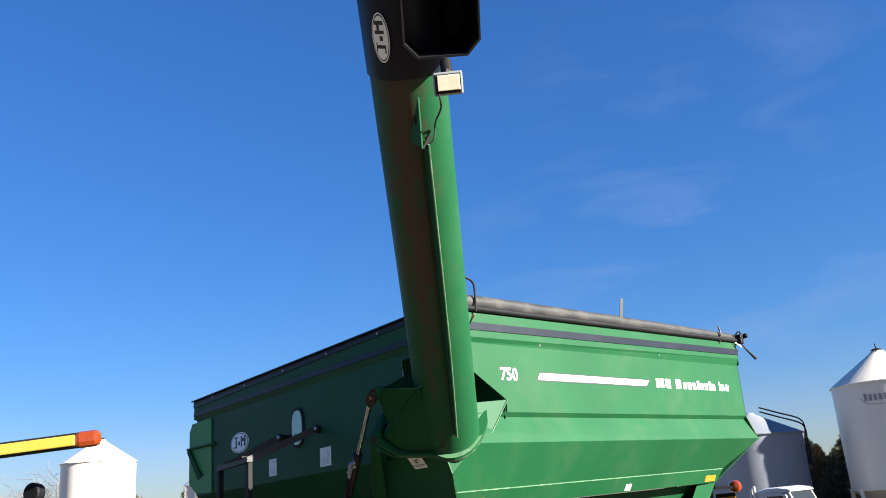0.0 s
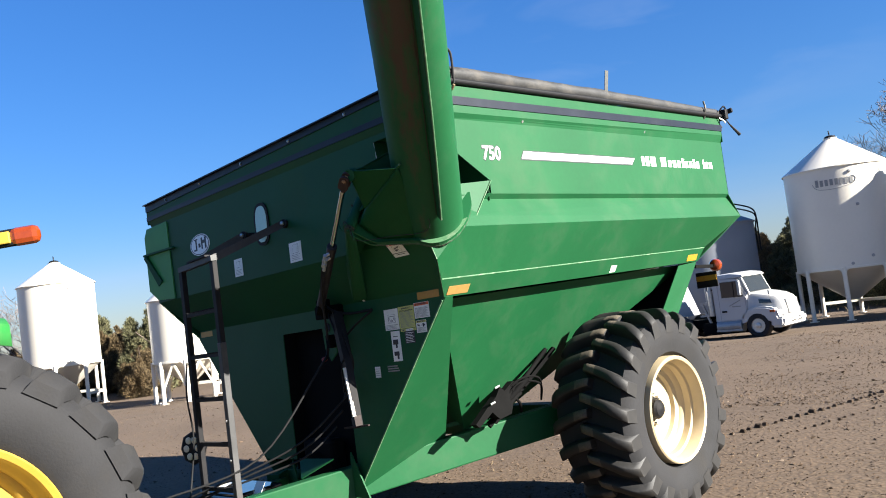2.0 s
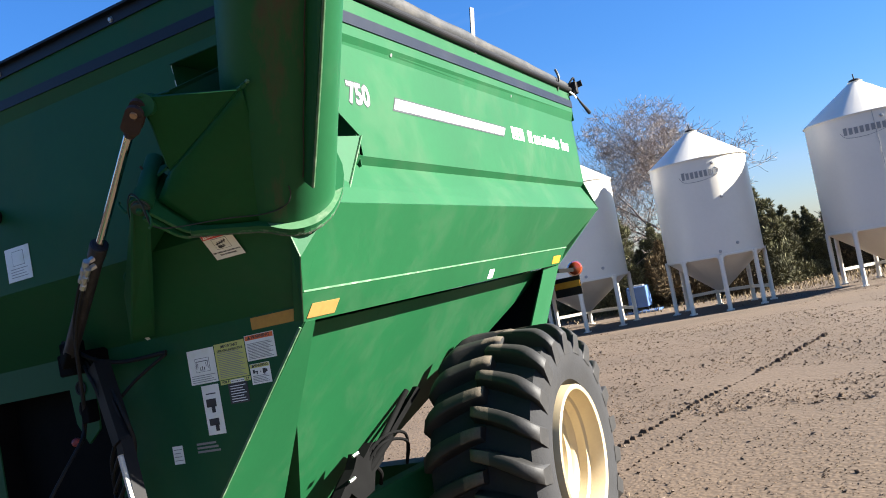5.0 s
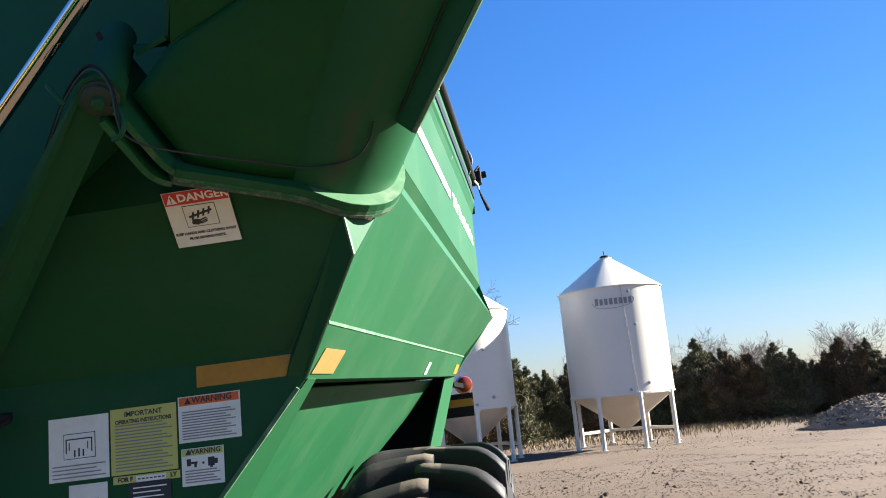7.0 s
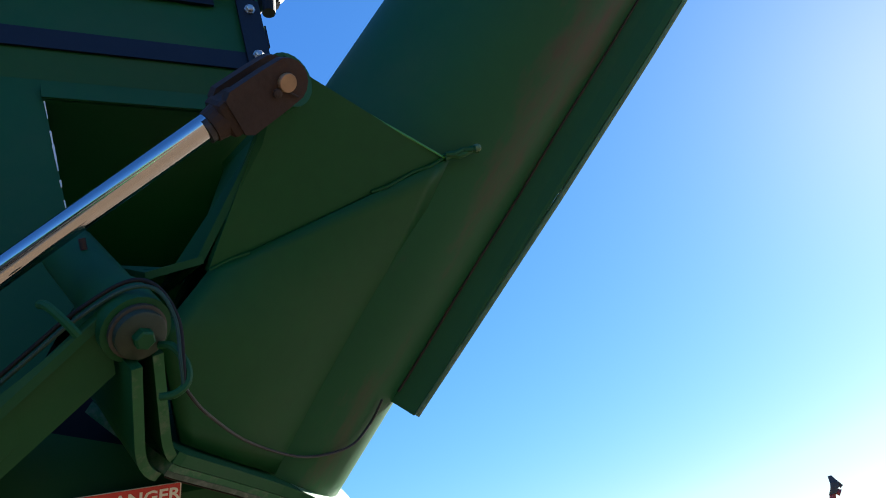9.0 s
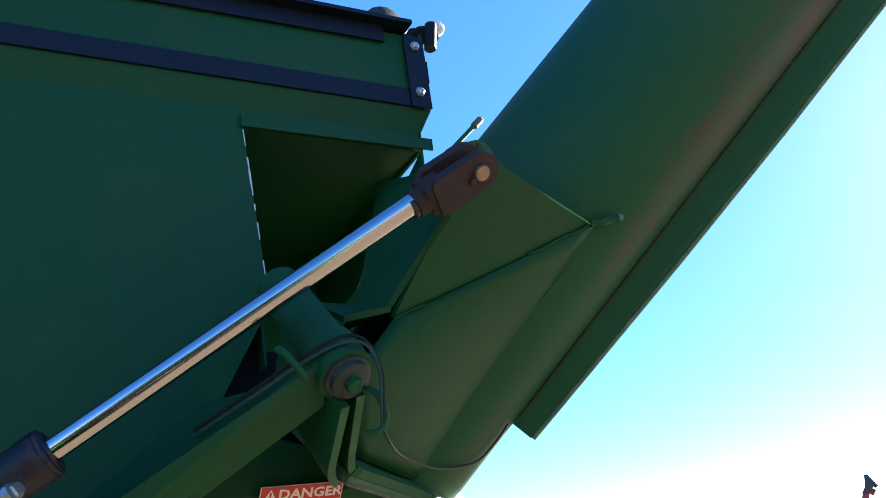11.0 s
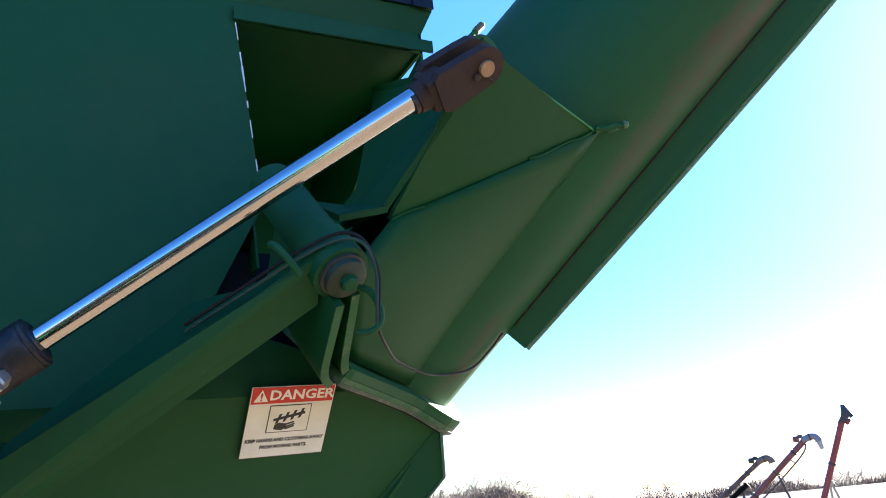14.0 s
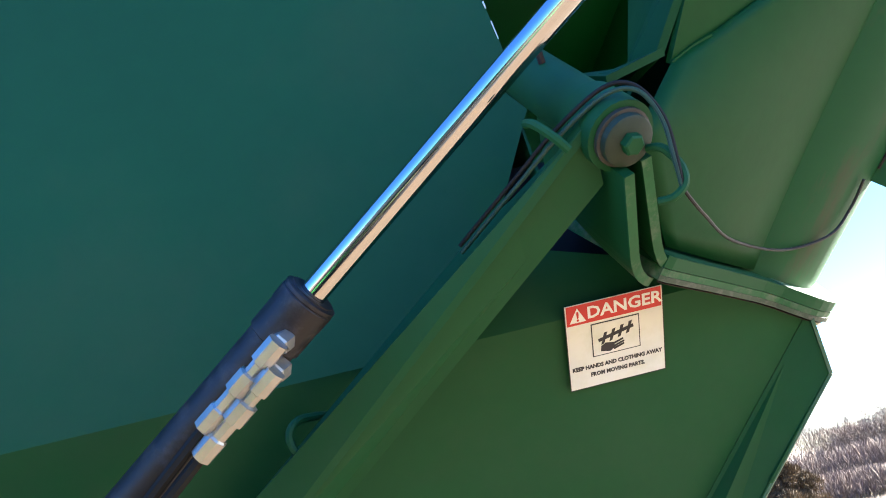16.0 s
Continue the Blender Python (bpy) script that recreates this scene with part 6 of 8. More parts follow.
# ---- tractor at the tongue: rear wheel, fender, warning lamp ----
tractor = thing("tractor", "green and yellow farm tractor hitched to the cart", "tractor")
TC, TR = V(-0.44, -2.963, 0.997), 1.0


def tractor_wheel():
    bm = bmesh.new()
    lathe(bm, TC, (1, 0, 0), [(0.18, 0.56), (0.22, 0.60), (0.25, 0.70), (0.252, 0.78), (0.235, 0.835), (0.19, 0.875), (0.12, TR - 0.075), (0, TR - 0.07), (-0.12, TR - 0.075), (-0.19, 0.875), (-0.235, 0.835), (-0.252, 0.78), (-0.25, 0.7), (-0.22, 0.60), (-0.18, 0.56)], n=80, close=True)
    tyre = soft(part("tyre", bm, RUBBER, tractor, "worn black tractor tyre"), 40)
    for side in (1, -1):
        bm = bmesh.new()
        rows = []
        for k in range(7):
            t = k / 6
            a = side * (-0.02 + 0.268 * t)
            ang = -radians(2 + 12 * t)
            base = TR - 0.085 - max(0, abs(a) - 0.12) ** 2 * 5
            half = radians(4.0 + 0.8 * t)
            row = []
            for da, h in ((-half * 1.3, 0), (-half * 0.95, 0.078 - 0.012 * t * t), (-half * 0.8, 0.085 - 0.014 * t * t), (half * 0.8, 0.085 - 0.014 * t * t), (half * 0.95, 0.078 - 0.012 * t * t), (half * 1.3, 0)):
                r = base + h
                row.append(bm.verts.new((a, -r * math.cos(ang + da), r * math.sin(ang + da))))
            rows.append(row)
        for p, q in zip(rows, rows[1:]):
            for i in range(5):
                bm.faces.new((p[i], p[i + 1], q[i + 1], q[i]))
        bm.faces.new(rows[0])
        bm.faces.new(rows[-1])
        bmesh.ops.recalc_face_normals(bm, faces=bm.faces)
        me = bpy.data.meshes.new("tread_lug")
        bm.to_mesh(me)
        bm.free()
        me.materials.append(RUBBER)
        for f in me.polygons:
            f.use_smooth = len(f.vertices) == 4
        for k in range(21):
            lug = new("tread_lug", me)
            lug.parent = tyre
            lug.matrix_basis = Matrix.Translation(TC) @ Matrix.Rotation(2 * math.pi * (k + (0.5 if side < 0 else 0)) / 21, 4, "X")
    bm = bmesh.new()
    lathe(bm, TC, (1, 0, 0), [(0.20, 0.57), (0.215, 0.56), (0.20, 0.535), (0.15, 0.52), (0.13, 0.50), (0.08, 0.49), (0.06, 0.46), (0.02, 0.44), (0.0, 0.30), (-0.03, 0.1), (-0.06, 0.1), (-0.06, 0.5), (-0.19, 0.56)], n=72, close=True)
    soft(part("rim", bm, YELLOW, tractor, "bright yellow wheel rim"), 35)


tractor_wheel()


def fender(bm):
    rows = []
    for k in range(9):
        a = radians(72 + 60 * k / 8)
        rr = 1.15
        row = []
        for x in (TC.x - 0.32, TC.x + 0.18, TC.x + 0.23, TC.x + 0.245):
            drop = 0.0 if x < TC.x + 0.21 else 0.035 if x < TC.x + 0.24 else 0.14
            row.append((x, TC.y + rr * math.cos(a), TC.z + (rr - drop) * math.sin(a)))
        rows.append([bm.verts.new(p) for p in row])
    for p, q in zip(rows, rows[1:]):
        for i in range(3):
            bm.faces.new((p[i], p[i + 1], q[i + 1], q[i]))


fd = soft(part("fender", shape(fender), TRACTOR_GREEN, tractor), 40)
fd.modifiers.new("thickness", "SOLIDIFY").thickness = 0.012
part("axle_housing", shape(lambda bm: rod(bm, (TC.x, TC.y, TC.z), (-2.4, TC.y, TC.z), 0.16)), TRACTOR_GREEN, tractor)
part("drawbar", shape(lambda bm: beam(bm, (XM, -1.85, 0.42), (XM, -3.2, 0.45), 0.10, 0.05)), BLACK, tractor)
part("rear_body", shape(lambda bm: box(bm, (XM, -3.1, 1.0), (0.6, 1.2, 0.8), bevel=0.06)), TRACTOR_GREEN, tractor)
# Unseen tractor body, added beyond the wheel; it keeps light off the cart front.
def unseen_tractor_body():
    def P(name, fn, mat, label=""):
        return part(name, shape(fn), mat, tractor, label)

    def loft(bm, rows):
        skin(bm, [[bm.verts.new(p) for p in r] for r in rows])

    def section(y, hw, z0, z1, r):
        return [(XM - hw, y, z0), (XM + hw, y, z0), (XM + hw, y, z1 - r), (XM + hw - r, y, z1), (XM - hw + r, y, z1), (XM - hw, y, z1 - r)]

    P("hood", lambda bm: loft(bm, [section(-5.1, 0.42, 1.05, 1.95, 0.15), section(-6.6, 0.40, 1.0, 1.80, 0.18), section(-7.2, 0.34, 1.0, 1.60, 0.2)]), TRACTOR_GREEN)
    P("cab_glass", lambda bm: loft(bm, [[(XM + a, b, 1.30) for a, b in ((-0.72, -3.35), (0.72, -3.35), (0.66, -5.0), (-0.66, -5.0))], [(XM + a, b, 2.75) for a, b in ((-0.70, -3.45), (0.70, -3.45), (0.66, -4.8), (-0.66, -4.8))]]), DARKGLASS, "dark tinted cab windows")
    P("cab_roof", lambda bm: box(bm, (XM, -4.12, 2.85), (1.60, 1.65, 0.20), bevel=0.06), TRACTOR_GREEN)
    for x, y in ((-0.71, -3.40), (0.71, -3.40), (-0.67, -4.92), (0.67, -4.92)):
        P("cab_pillar", lambda bm: beam(bm, (XM + x, y, 1.28), (XM + x * 0.99, y + 0.02, 2.78), 0.07, 0.07, bevel=0.01), BLACK)
    P("chassis", lambda bm: box(bm, (XM, -5.2, 0.85), (0.55, 3.6, 0.45), bevel=0.05), TRACTOR_GREEN)
    for x in (XM - 0.80, XM + 0.80):
        bm = bmesh.new()
        lathe(bm, (x, -6.6, 0.66), (1, 0, 0), [(-0.18, 0.38), (-0.22, 0.50), (-0.18, 0.63), (0, 0.66), (0.18, 0.63), (0.22, 0.50), (0.18, 0.38)], n=40, close=True)
        w = soft(part("front_tyre", bm, RUBBER, tractor), 40)
        part("front_rim", shape(lambda b2: lathe(b2, (x, -6.6, 0.66), (1, 0, 0), [(-0.12, 0.39), (0.12, 0.39), (0.05, 0.1), (-0.05, 0.1)], n=28)), YELLOW, w)
    bm = bmesh.new()
    c = V(2 * XM - TC.x, TC.y, TC.z)
    lathe(bm, c, (-1, 0, 0), [(0.18, 0.56), (0.25, 0.72), (0.20, 0.92), (0, TR), (-0.20, 0.92), (-0.25, 0.72), (-0.18, 0.56)], n=56, close=True)
    w = soft(part("far_tyre", bm, RUBBER, tractor), 40)
    part("far_rim", shape(lambda b2: lathe(b2, c, (1, 0, 0), [(-0.15, 0.57), (0.15, 0.57), (0.05, 0.1), (-0.05, 0.1)], n=40)), YELLOW, w)


unseen_tractor_body()
TIP, TIN = V(-0.30, -2.40, 2.50), V(-0.62, -2.86, 2.46)
arm = part("lamp_arm", shape(lambda bm: [beam(bm, TIN, TIP - (TIP - TIN) * 0.05, 0.05, 0.085, bevel=0.012), beam(bm, TIN, V(-1.05, -3.3, 2.3), 0.06, 0.08)]), BLACK, tractor, "black arm of the warning lamp")
part("arm_stripe", shape(lambda bm: beam(bm, TIN + V(0.01, -0.005, 0.0), TIP - (TIP - TIN) * 0.24 + V(0.01, -0.005, 0), 0.056, 0.060, bevel=0.006)), YELLOW, arm, "yellow reflective stripe")
part("amber_lens", shape(lambda bm: beam(bm, TIP - (TIP - TIN) * 0.25, TIP, 0.072, 0.092, bevel=0.03)), AMBER, arm, "amber warning lens")
part("work_lamp", shape(lambda bm: [lathe(bm, (-0.78, -2.60, 2.23), (0.5, -0.8, 0), [(-0.05, 0.03), (-0.03, 0.055), (0.02, 0.06), (0.03, 0.05)], n=16), rod(bm, (-0.78, -2.60, 2.02), (-0.78, -2.60, 2.14), 0.012)]), BLACK, tractor, "small black work lamp")
part("hose_rack", shape(lambda bm: pipe(bm, [(-1.55, -2.05, 1.35), (-1.52, -2.0, 1.6), (-1.58, -2.02, 1.72), (-1.66, -2.06, 1.76)], 0.015)), TRACTOR_GREEN, tractor)


# ---- grain bins ----
def hopper_bin(name, x, y, R, z0, z1, zt, label, legs=8, braces=False, sign=True, facing=None, seam=False):
    b = thing(name, label, "grain bin", "hopper bins", at=(x, y, 0))
    part("shell", shape(lambda bm: lathe(bm, (0, 0, 0), (0, 0, 1), [(z0 - 0.04, R + 0.02), (z0, R + 0.02), (z0 + 0.001, R), ((z0 + z1) / 2, R), (z1, R), (z1 + 0.01, R + 0.015)], n=56)), WHITE, b, smooth=False)
    soft(b.children[-1], 30)
    soft(part("roof", shape(lambda bm: lathe(bm, (0, 0, 0), (0, 0, 1), [(z1 - 0.02, R + 0.05), (z1 + 0.01, R + 0.05), (zt - 0.06, 0.22), (zt - 0.02, 0.22), (zt, 0.10)], n=40)), WHITE, b), 12)
    part("roof_cap", shape(lambda bm: [lathe(bm, (0, 0, 0), (0, 0, 1), [(zt - 0.03, 0.17), (zt + 0.04, 0.17), (zt + 0.07, 0.10)], n=20), rod(bm, (0.0, 0, zt + 0.05), (-0.02, 0, zt + 0.24), 0.02)]), BLACK, b, "dark roof cap")
    part("cone", shape(lambda bm: lathe(bm, (0, 0, 0), (0, 0, 1), [(0.26, 0.16), (0.30, 0.20), (z0 - 0.03, R - 0.02)], n=48)), BINGREY, b, smooth=False)
    soft(b.children[-1], 30)
    part("collar", shape(lambda bm: lathe(bm, (0, 0, 0), (0, 0, 1), [(z0 - 0.03, R + 0.022), (z0 + 0.02, R + 0.022), (z0 + 0.025, R + 0.002)], n=56)), WHITE, b)
    g = ground_z(x, y)
    for k in range(legs):
        a = 2 * math.pi * (k + 0.3) / legs
        p = V(math.cos(a), math.sin(a), 0) * (R + 0.0)
        tan = V(-math.sin(a), math.cos(a), 0)
        leg = part("leg", shape(lambda bm: [rod(bm, p + V(0, 0, g - 0.06), p + V(0, 0, z0 + 0.02), 0.070, n=14), box(bm, p + V(0, 0, g + 0.01), (0.22, 0.22, 0.05))]), WHITE, b)
        soft(leg, 40)
        part("gusset", shape(lambda bm: slab(bm, [p + tan * 0.20 + V(0, 0, z0 + 0.0), p + tan * 0.09 + V(0, 0, z0 - 0.09), p + tan * 0.05 + V(0, 0, z0 - 0.26), p - tan * 0.05 + V(0, 0, z0 - 0.26), p - tan * 0.09 + V(0, 0, z0 - 0.09), p - tan * 0.20 + V(0, 0, z0 + 0.0)], 0.02, p)), WHITE, leg)
        q = V(math.cos(a + 2 * math.pi / legs), math.sin(a + 2 * math.pi / legs), 0) * R
        if legs <= 8 and p.y + q.y > 0.6 * R:
            part("skid_rail", shape(lambda bm: beam(bm, p + V(0, 0, 0.14), q + V(0, 0, 0.14), 0.07, 0.10)), WHITE, b)
        if braces:
            part("brace", shape(lambda bm: beam(bm, p + V(0, 0, 0.12), (p + q) / 2 + V(0, 0, z0 - 0.05), 0.06, 0.06)), WHITE, b)
            part("brace", shape(lambda bm: beam(bm, q + V(0, 0, 0.12), (p + q) / 2 + V(0, 0, z0 - 0.05), 0.06, 0.06)), WHITE, b)
    f = facing if facing is not None else math.atan2(-3 - y, 2 - x)

    def on(da, z, out=0.006):
        return V((R + out) * math.cos(f + da), (R + out) * math.sin(f + da), z)

    if sign:
        # plain bars and a swoosh in place of the maker's name
        w = 0.115
        for k in range(8):
            da = -0.34 + k * w * 0.78
            part("name_bar", shape(lambda bm: slab(bm, [on(da, z1 - 0.60), on(da + w * 0.52, z1 - 0.60), on(da + w * 0.52, z1 - (0.37 if k == 0 else 0.40)), on(da, z1 - (0.37 if k == 0 else 0.40))], 0.004)), GREYPRINT, b)
        part("swoosh", shape(lambda bm: pipe(bm, [on(-0.40, z1 - 0.50), on(-0.30, z1 - 0.68), on(0.0, z1 - 0.72), on(0.32, z1 - 0.62), on(0.40, z1 - 0.46), on(0.34, z1 - 0.36)], 0.008, n=5)), GREYPRINT, b)
    for da, z in ((0.30, z1 - 0.22), (0.36, z1 - 1.3), (0.50, z0 + 0.3), (0.12, z0 + 0.12)):
        part("port", shape(lambda bm: lathe(bm, on(da, z, 0), on(da, z, 0).normalized().to_2d().to_3d(), [(0, 0.05), (0.03, 0.05), (0.035, 0.03)], n=12)), GREYMETAL, b)
    if seam:
        part("seam_conduit", shape(lambda bm: pipe(bm, [on(0.16, z1 + 0.0, 0.03), on(0.20, (z0 + z1) / 2, 0.03), on(0.24, z0, 0.03)], 0.008, n=5)), GREYMETAL, b)
    part("cone_label", shape(lambda bm: slab(bm, [V(math.cos(f + 0.06) * R * .72, math.sin(f + 0.06) * R * .72, z0 * 0.78), V(math.cos(f - 0.10) * R * .72, math.sin(f - 0.10) * R * .72, z0 * 0.78), V(math.cos(f - 0.10) * R * .75, math.sin(f - 0.10) * R * .75, z0 * 0.81), V(math.cos(f + 0.06) * R * .75, math.sin(f + 0.06) * R * .75, z0 * 0.81)], 0.02)), GREYPRINT, b)
    return b


hopper_bin("grain_bin", -6.42, 25.2, 1.63, 1.36, 4.62, 5.73, "white steel hopper bin partly shaded by its neighbour")
hopper_bin("grain_bin", -1.93, 25.6, 1.53, 1.40, 4.50, 5.55, "white steel hopper bin on round legs")
hopper_bin("grain_bin", 3.13, 27.0, 1.72, 1.40, 4.87, 6.05, "white steel hopper bin with a seam down its front", seam=True)
hopper_bin("grain_bin", -29.6, 8.0, 1.38, 1.30, 4.40, 5.30, "plain white steel bin beyond the tractor", sign=False)
hopper_bin("grain_bin", -22.6, 9.6, 1.15, 1.05, 3.10, 3.95, "small white bin on a braced frame", braces=True, sign=False)


def flat_bin():
    b = thing("grain_bin", "grey steel storage bin with a curved ladder rail", "grain bin", at=(-10.6, 23.75, ground_z(-10.6, 23.75) - 0.05))
    b.scale = (1.05, 1.05, 1.05)
    R, z1 = 1.55, 3.55

    def shell(bm):
        prof, z = [(0, R)], 0.0
        while z < z1:
            prof += [(z + 0.05, R + 0.0012), (z + 0.10, R)]
            z += 0.10
        lathe(bm, (0, 0, 0), (0, 0, 1), prof, n=72)
    soft(part("shell", shape(shell), BINSTEEL, b), 30)
    soft(part("roof", shape(lambda bm: lathe(bm, (0, 0, 0), (0, 0, 1), [(z1, R + 0.06), (z1 + 0.03, R + 0.06), (z1 + 0.72, 0.2), (z1 + 0.78, 0.15)], n=36)), BINSTEEL, b), 8)
    for dz in (0.06, 0.20):
        part("ladder_rail", shape(lambda bm: pipe(bm, [(0.88 * r_, 0.47 * r_, z1 + h_ + dz * k_) for r_, h_, k_ in ((0.35, 0.74, 1), (0.95, 0.50, 1), (1.50, 0.28, 1), (1.66, 0.10, 0.6), (1.70 - dz * 0.5, -0.25, 0), (1.70 - dz * 0.5, -1.0, 0))], 0.024)), BLACK, b)


flat_bin()


def blue_tank(x, y):
    """A small blue tank on a low stand beside the bins."""
    b = thing("fuel_tank", "small blue metal tank standing beside the white bins", "tank", at=(x, y, ground_z(x, y)))
    part("body", shape(lambda bm: box(bm, (0, 0, 0.60), (0.75, 0.7, 0.80), bevel=0.05)), BLUEPAINT, b)
    part("stand", shape(lambda bm: [beam(bm, (sx * 0.3, sy * 0.22, -0.05), (sx * 0.3, sy * 0.22, 0.25), 0.05, 0.05) for sx in (-1, 1) for sy in (-1, 1)]), BLACK, b)
    part("lid", shape(lambda bm: box(bm, (0.05, 0, 1.02), (0.4, 0.4, 0.06), bevel=0.02)), GREYMETAL, b)
    part("tray", shape(lambda bm: box(bm, (0.1, -0.1, 0.03), (1.3, 1.0, 0.08), bevel=0.02)), BLUEPAINT, b)


blue_tank(-5.4, 28.9)


# ---- semi truck ----
def semi():
    t = thing("semi_truck", "white conventional semi truck parked by the bins", "truck", at=(-7.28, 19.75, ground_z(-7.28, 19.75) - 0.01))

    def P(name, fn, mat, label="", parent=None):
        return part(name, shape(fn), mat, parent or t, label)

    S = 0.76

    def prism(bm, outline, y0, y1, inset=0.0):
        a = [bm.verts.new((x * S, y0 * S, z * S)) for x, z in outline]
        b_ = [bm.verts.new((x * S, y1 * S, z * S)) for x, z in outline]
        bm.faces.new(a)
        bm.faces.new(b_[::-1])
        n = len(outline)
        fs = [bm.faces.new((a[i], a[(i + 1) % n], b_[(i + 1) % n], b_[i])) for i in range(n)]
        bmesh.ops.bevel(bm, geom=list(bm.edges), offset=0.07, segments=3, affect="EDGES", clamp_overlap=True)

    def loft(bm, rows):
        """Rounded sections along the truck: place, half width, foot, top, corner."""
        skin(bm, [[bm.verts.new((x * S, y * S, z * S)) for y, z in ((-w, b_), (w, b_), (w, t_ - c), (w - 0.3 * c, t_ - 0.3 * c), (w - c, t_), (-w + c, t_), (-w + 0.3 * c, t_ - 0.3 * c), (-w, t_ - c))] for x, w, b_, t_, c in rows])

    prof = [(-1.23, 0.60), (0.0, 0.60), (0.20, 1.0), (0.28, 1.66), (0.0, 2.30), (-0.25, 2.40), (-1.23, 2.40)]
    P("cab", lambda bm: prism(bm, prof, -0.95, 0.95), TRUCKWHITE)
    soft(P("cab_roof", lambda bm: loft(bm, [(-1.22, 0.93, 2.3, 2.42, 0.1), (-0.9, 0.95, 2.32, 2.50, 0.12), (-0.4, 0.95, 2.33, 2.52, 0.12), (0.02, 0.95, 2.33, 2.45, 0.09), (0.10, 0.93, 2.34, 2.39, 0.04)]), TRUCKWHITE, "rounded roof with a lip over the windscreen"), 35)
    soft(P("hood", lambda bm: loft(bm, [(0.05, 0.90, 0.75, 1.70, 0.14), (0.35, 0.88, 0.75, 1.70, 0.2), (0.7, 0.82, 0.78, 1.65, 0.22), (1.1, 0.74, 0.78, 1.55, 0.22), (1.30, 0.69, 0.62, 1.45, 0.2), (1.40, 0.64, 0.6, 1.28, 0.18), (1.45, 0.62, 0.58, 0.95, 0.1)]), TRUCKWHITE), 35)
    for side in (-1, 1):
        P("fender", lambda bm: prism(bm, [(-0.16, 0.50), (-0.14, 0.72), (0.0, 0.98), (0.22, 1.12), (0.5, 1.17), (0.9, 1.14), (1.22, 1.04), (1.36, 0.62), (1.02, 0.50), (0.98, 0.64), (0.86, 0.84), (0.68, 0.95), (0.5, 0.98), (0.32, 0.95), (0.14, 0.84), (0.02, 0.64), (-0.02, 0.5)], side * 1.02, side * 0.66), TRUCKWHITE)
    P("bumper", lambda bm: prism(bm, [(0.98, 0.34), (1.42, 0.32), (1.52, 0.44), (1.50, 0.72), (1.0, 0.74)], -1.03, 1.03), TRUCKWHITE)
    for y in (-0.30, 0.30):
        P("tow_hook", lambda bm: pipe(bm, [(1.52 * S, y * S, 0.50 * S), (1.60 * S, y * S, 0.54 * S), (1.58 * S, y * S, 0.62 * S), (1.51 * S, y * S, 0.62 * S)], 0.018), STEEL, "chrome tow hook")
    P("grille", lambda bm: [slab(bm, [(1.415 * S, -0.50 * S, 1.34 * S), (1.415 * S, 0.50 * S, 1.34 * S), (1.475 * S, 0.44 * S, 0.80 * S), (1.475 * S, -0.44 * S, 0.80 * S)], 0.02, (1, 0, 0))] + [beam(bm, (1.435 * S + 0.02, -0.46 * S, z * S), (1.435 * S + 0.02, 0.46 * S, z * S), 0.012, 0.012) for z in (0.9, 1.0, 1.1, 1.2)], GREYMETAL, "grey mesh grille")
    for y in (-1, 1):
        P("headlamp", lambda bm: slab(bm, [(1.30 * S, y * 0.99 * S, 0.80 * S), (1.44 * S, y * 0.72 * S, 0.80 * S), (1.40 * S, y * 0.72 * S, 0.96 * S), (1.26 * S, y * 0.97 * S, 0.98 * S)], 0.02, (1, y, 0)), STEEL)
    P("window_frame", lambda bm: slab(bm, [(-0.90 * S, -0.957 * S, 1.52 * S), (0.16 * S, -0.957 * S, 1.52 * S), (-0.10 * S, -0.957 * S, 2.27 * S), (-0.90 * S, -0.957 * S, 2.27 * S)], 0.018, (0, -1, 0)), TRUCKWHITE)
    P("door_window", lambda bm: slab(bm, [(-0.82 * S, -0.982 * S, 1.59 * S), (0.06 * S, -0.982 * S, 1.59 * S), (-0.15 * S, -0.982 * S, 2.20 * S), (-0.82 * S, -0.982 * S, 2.20 * S)], 0.006, (0, -1, 0)), DARKGLASS)
    P("quarter_bar", lambda bm: beam(bm, (-0.30 * S, -0.992 * S, 1.58 * S), (-0.30 * S, -0.992 * S, 2.20 * S), 0.03, 0.012), BLACK)
    P("windscreen", lambda bm: slab(bm, [(0.275 * S, -0.86 * S, 1.72 * S), (0.275 * S, 0.86 * S, 1.72 * S), (0.02 * S, 0.80 * S, 2.30 * S), (0.02 * S, -0.80 * S, 2.30 * S)], 0.02, (1, 0, 0.6)), DARKGLASS)
    for y in (-1, 1):
        P("windscreen_pillar", lambda bm: beam(bm, (0.27 * S, y * 0.90 * S, 1.68 * S), (0.0, y * 0.86 * S, 2.34 * S), 0.06, 0.05, bevel=0.01), TRUCKWHITE)
    P("hood_vent", lambda bm: slab(bm, [(0.60 * S, -0.87 * S, 1.27 * S), (1.05 * S, -0.80 * S, 1.25 * S), (1.0 * S, -0.79 * S, 1.38 * S), (0.58 * S, -0.86 * S, 1.42 * S)], 0.02, (0, -1, 0)), DARKGLASS)
    P("mirror", lambda bm: [box(bm, (-0.02 * S, -1.10 * S, 1.93 * S), (0.09, 0.10, 0.44), bevel=0.025), rod(bm, (0.02 * S, -0.95 * S, 1.66 * S), (-0.02 * S, -1.10 * S, 1.72 * S), 0.012)], GREYMETAL)
    P("marker_lamp", lambda bm: box(bm, (1.12 * S, -1.035 * S, 0.96 * S), (0.15, 0.03, 0.07), bevel=0.01), AMBER)
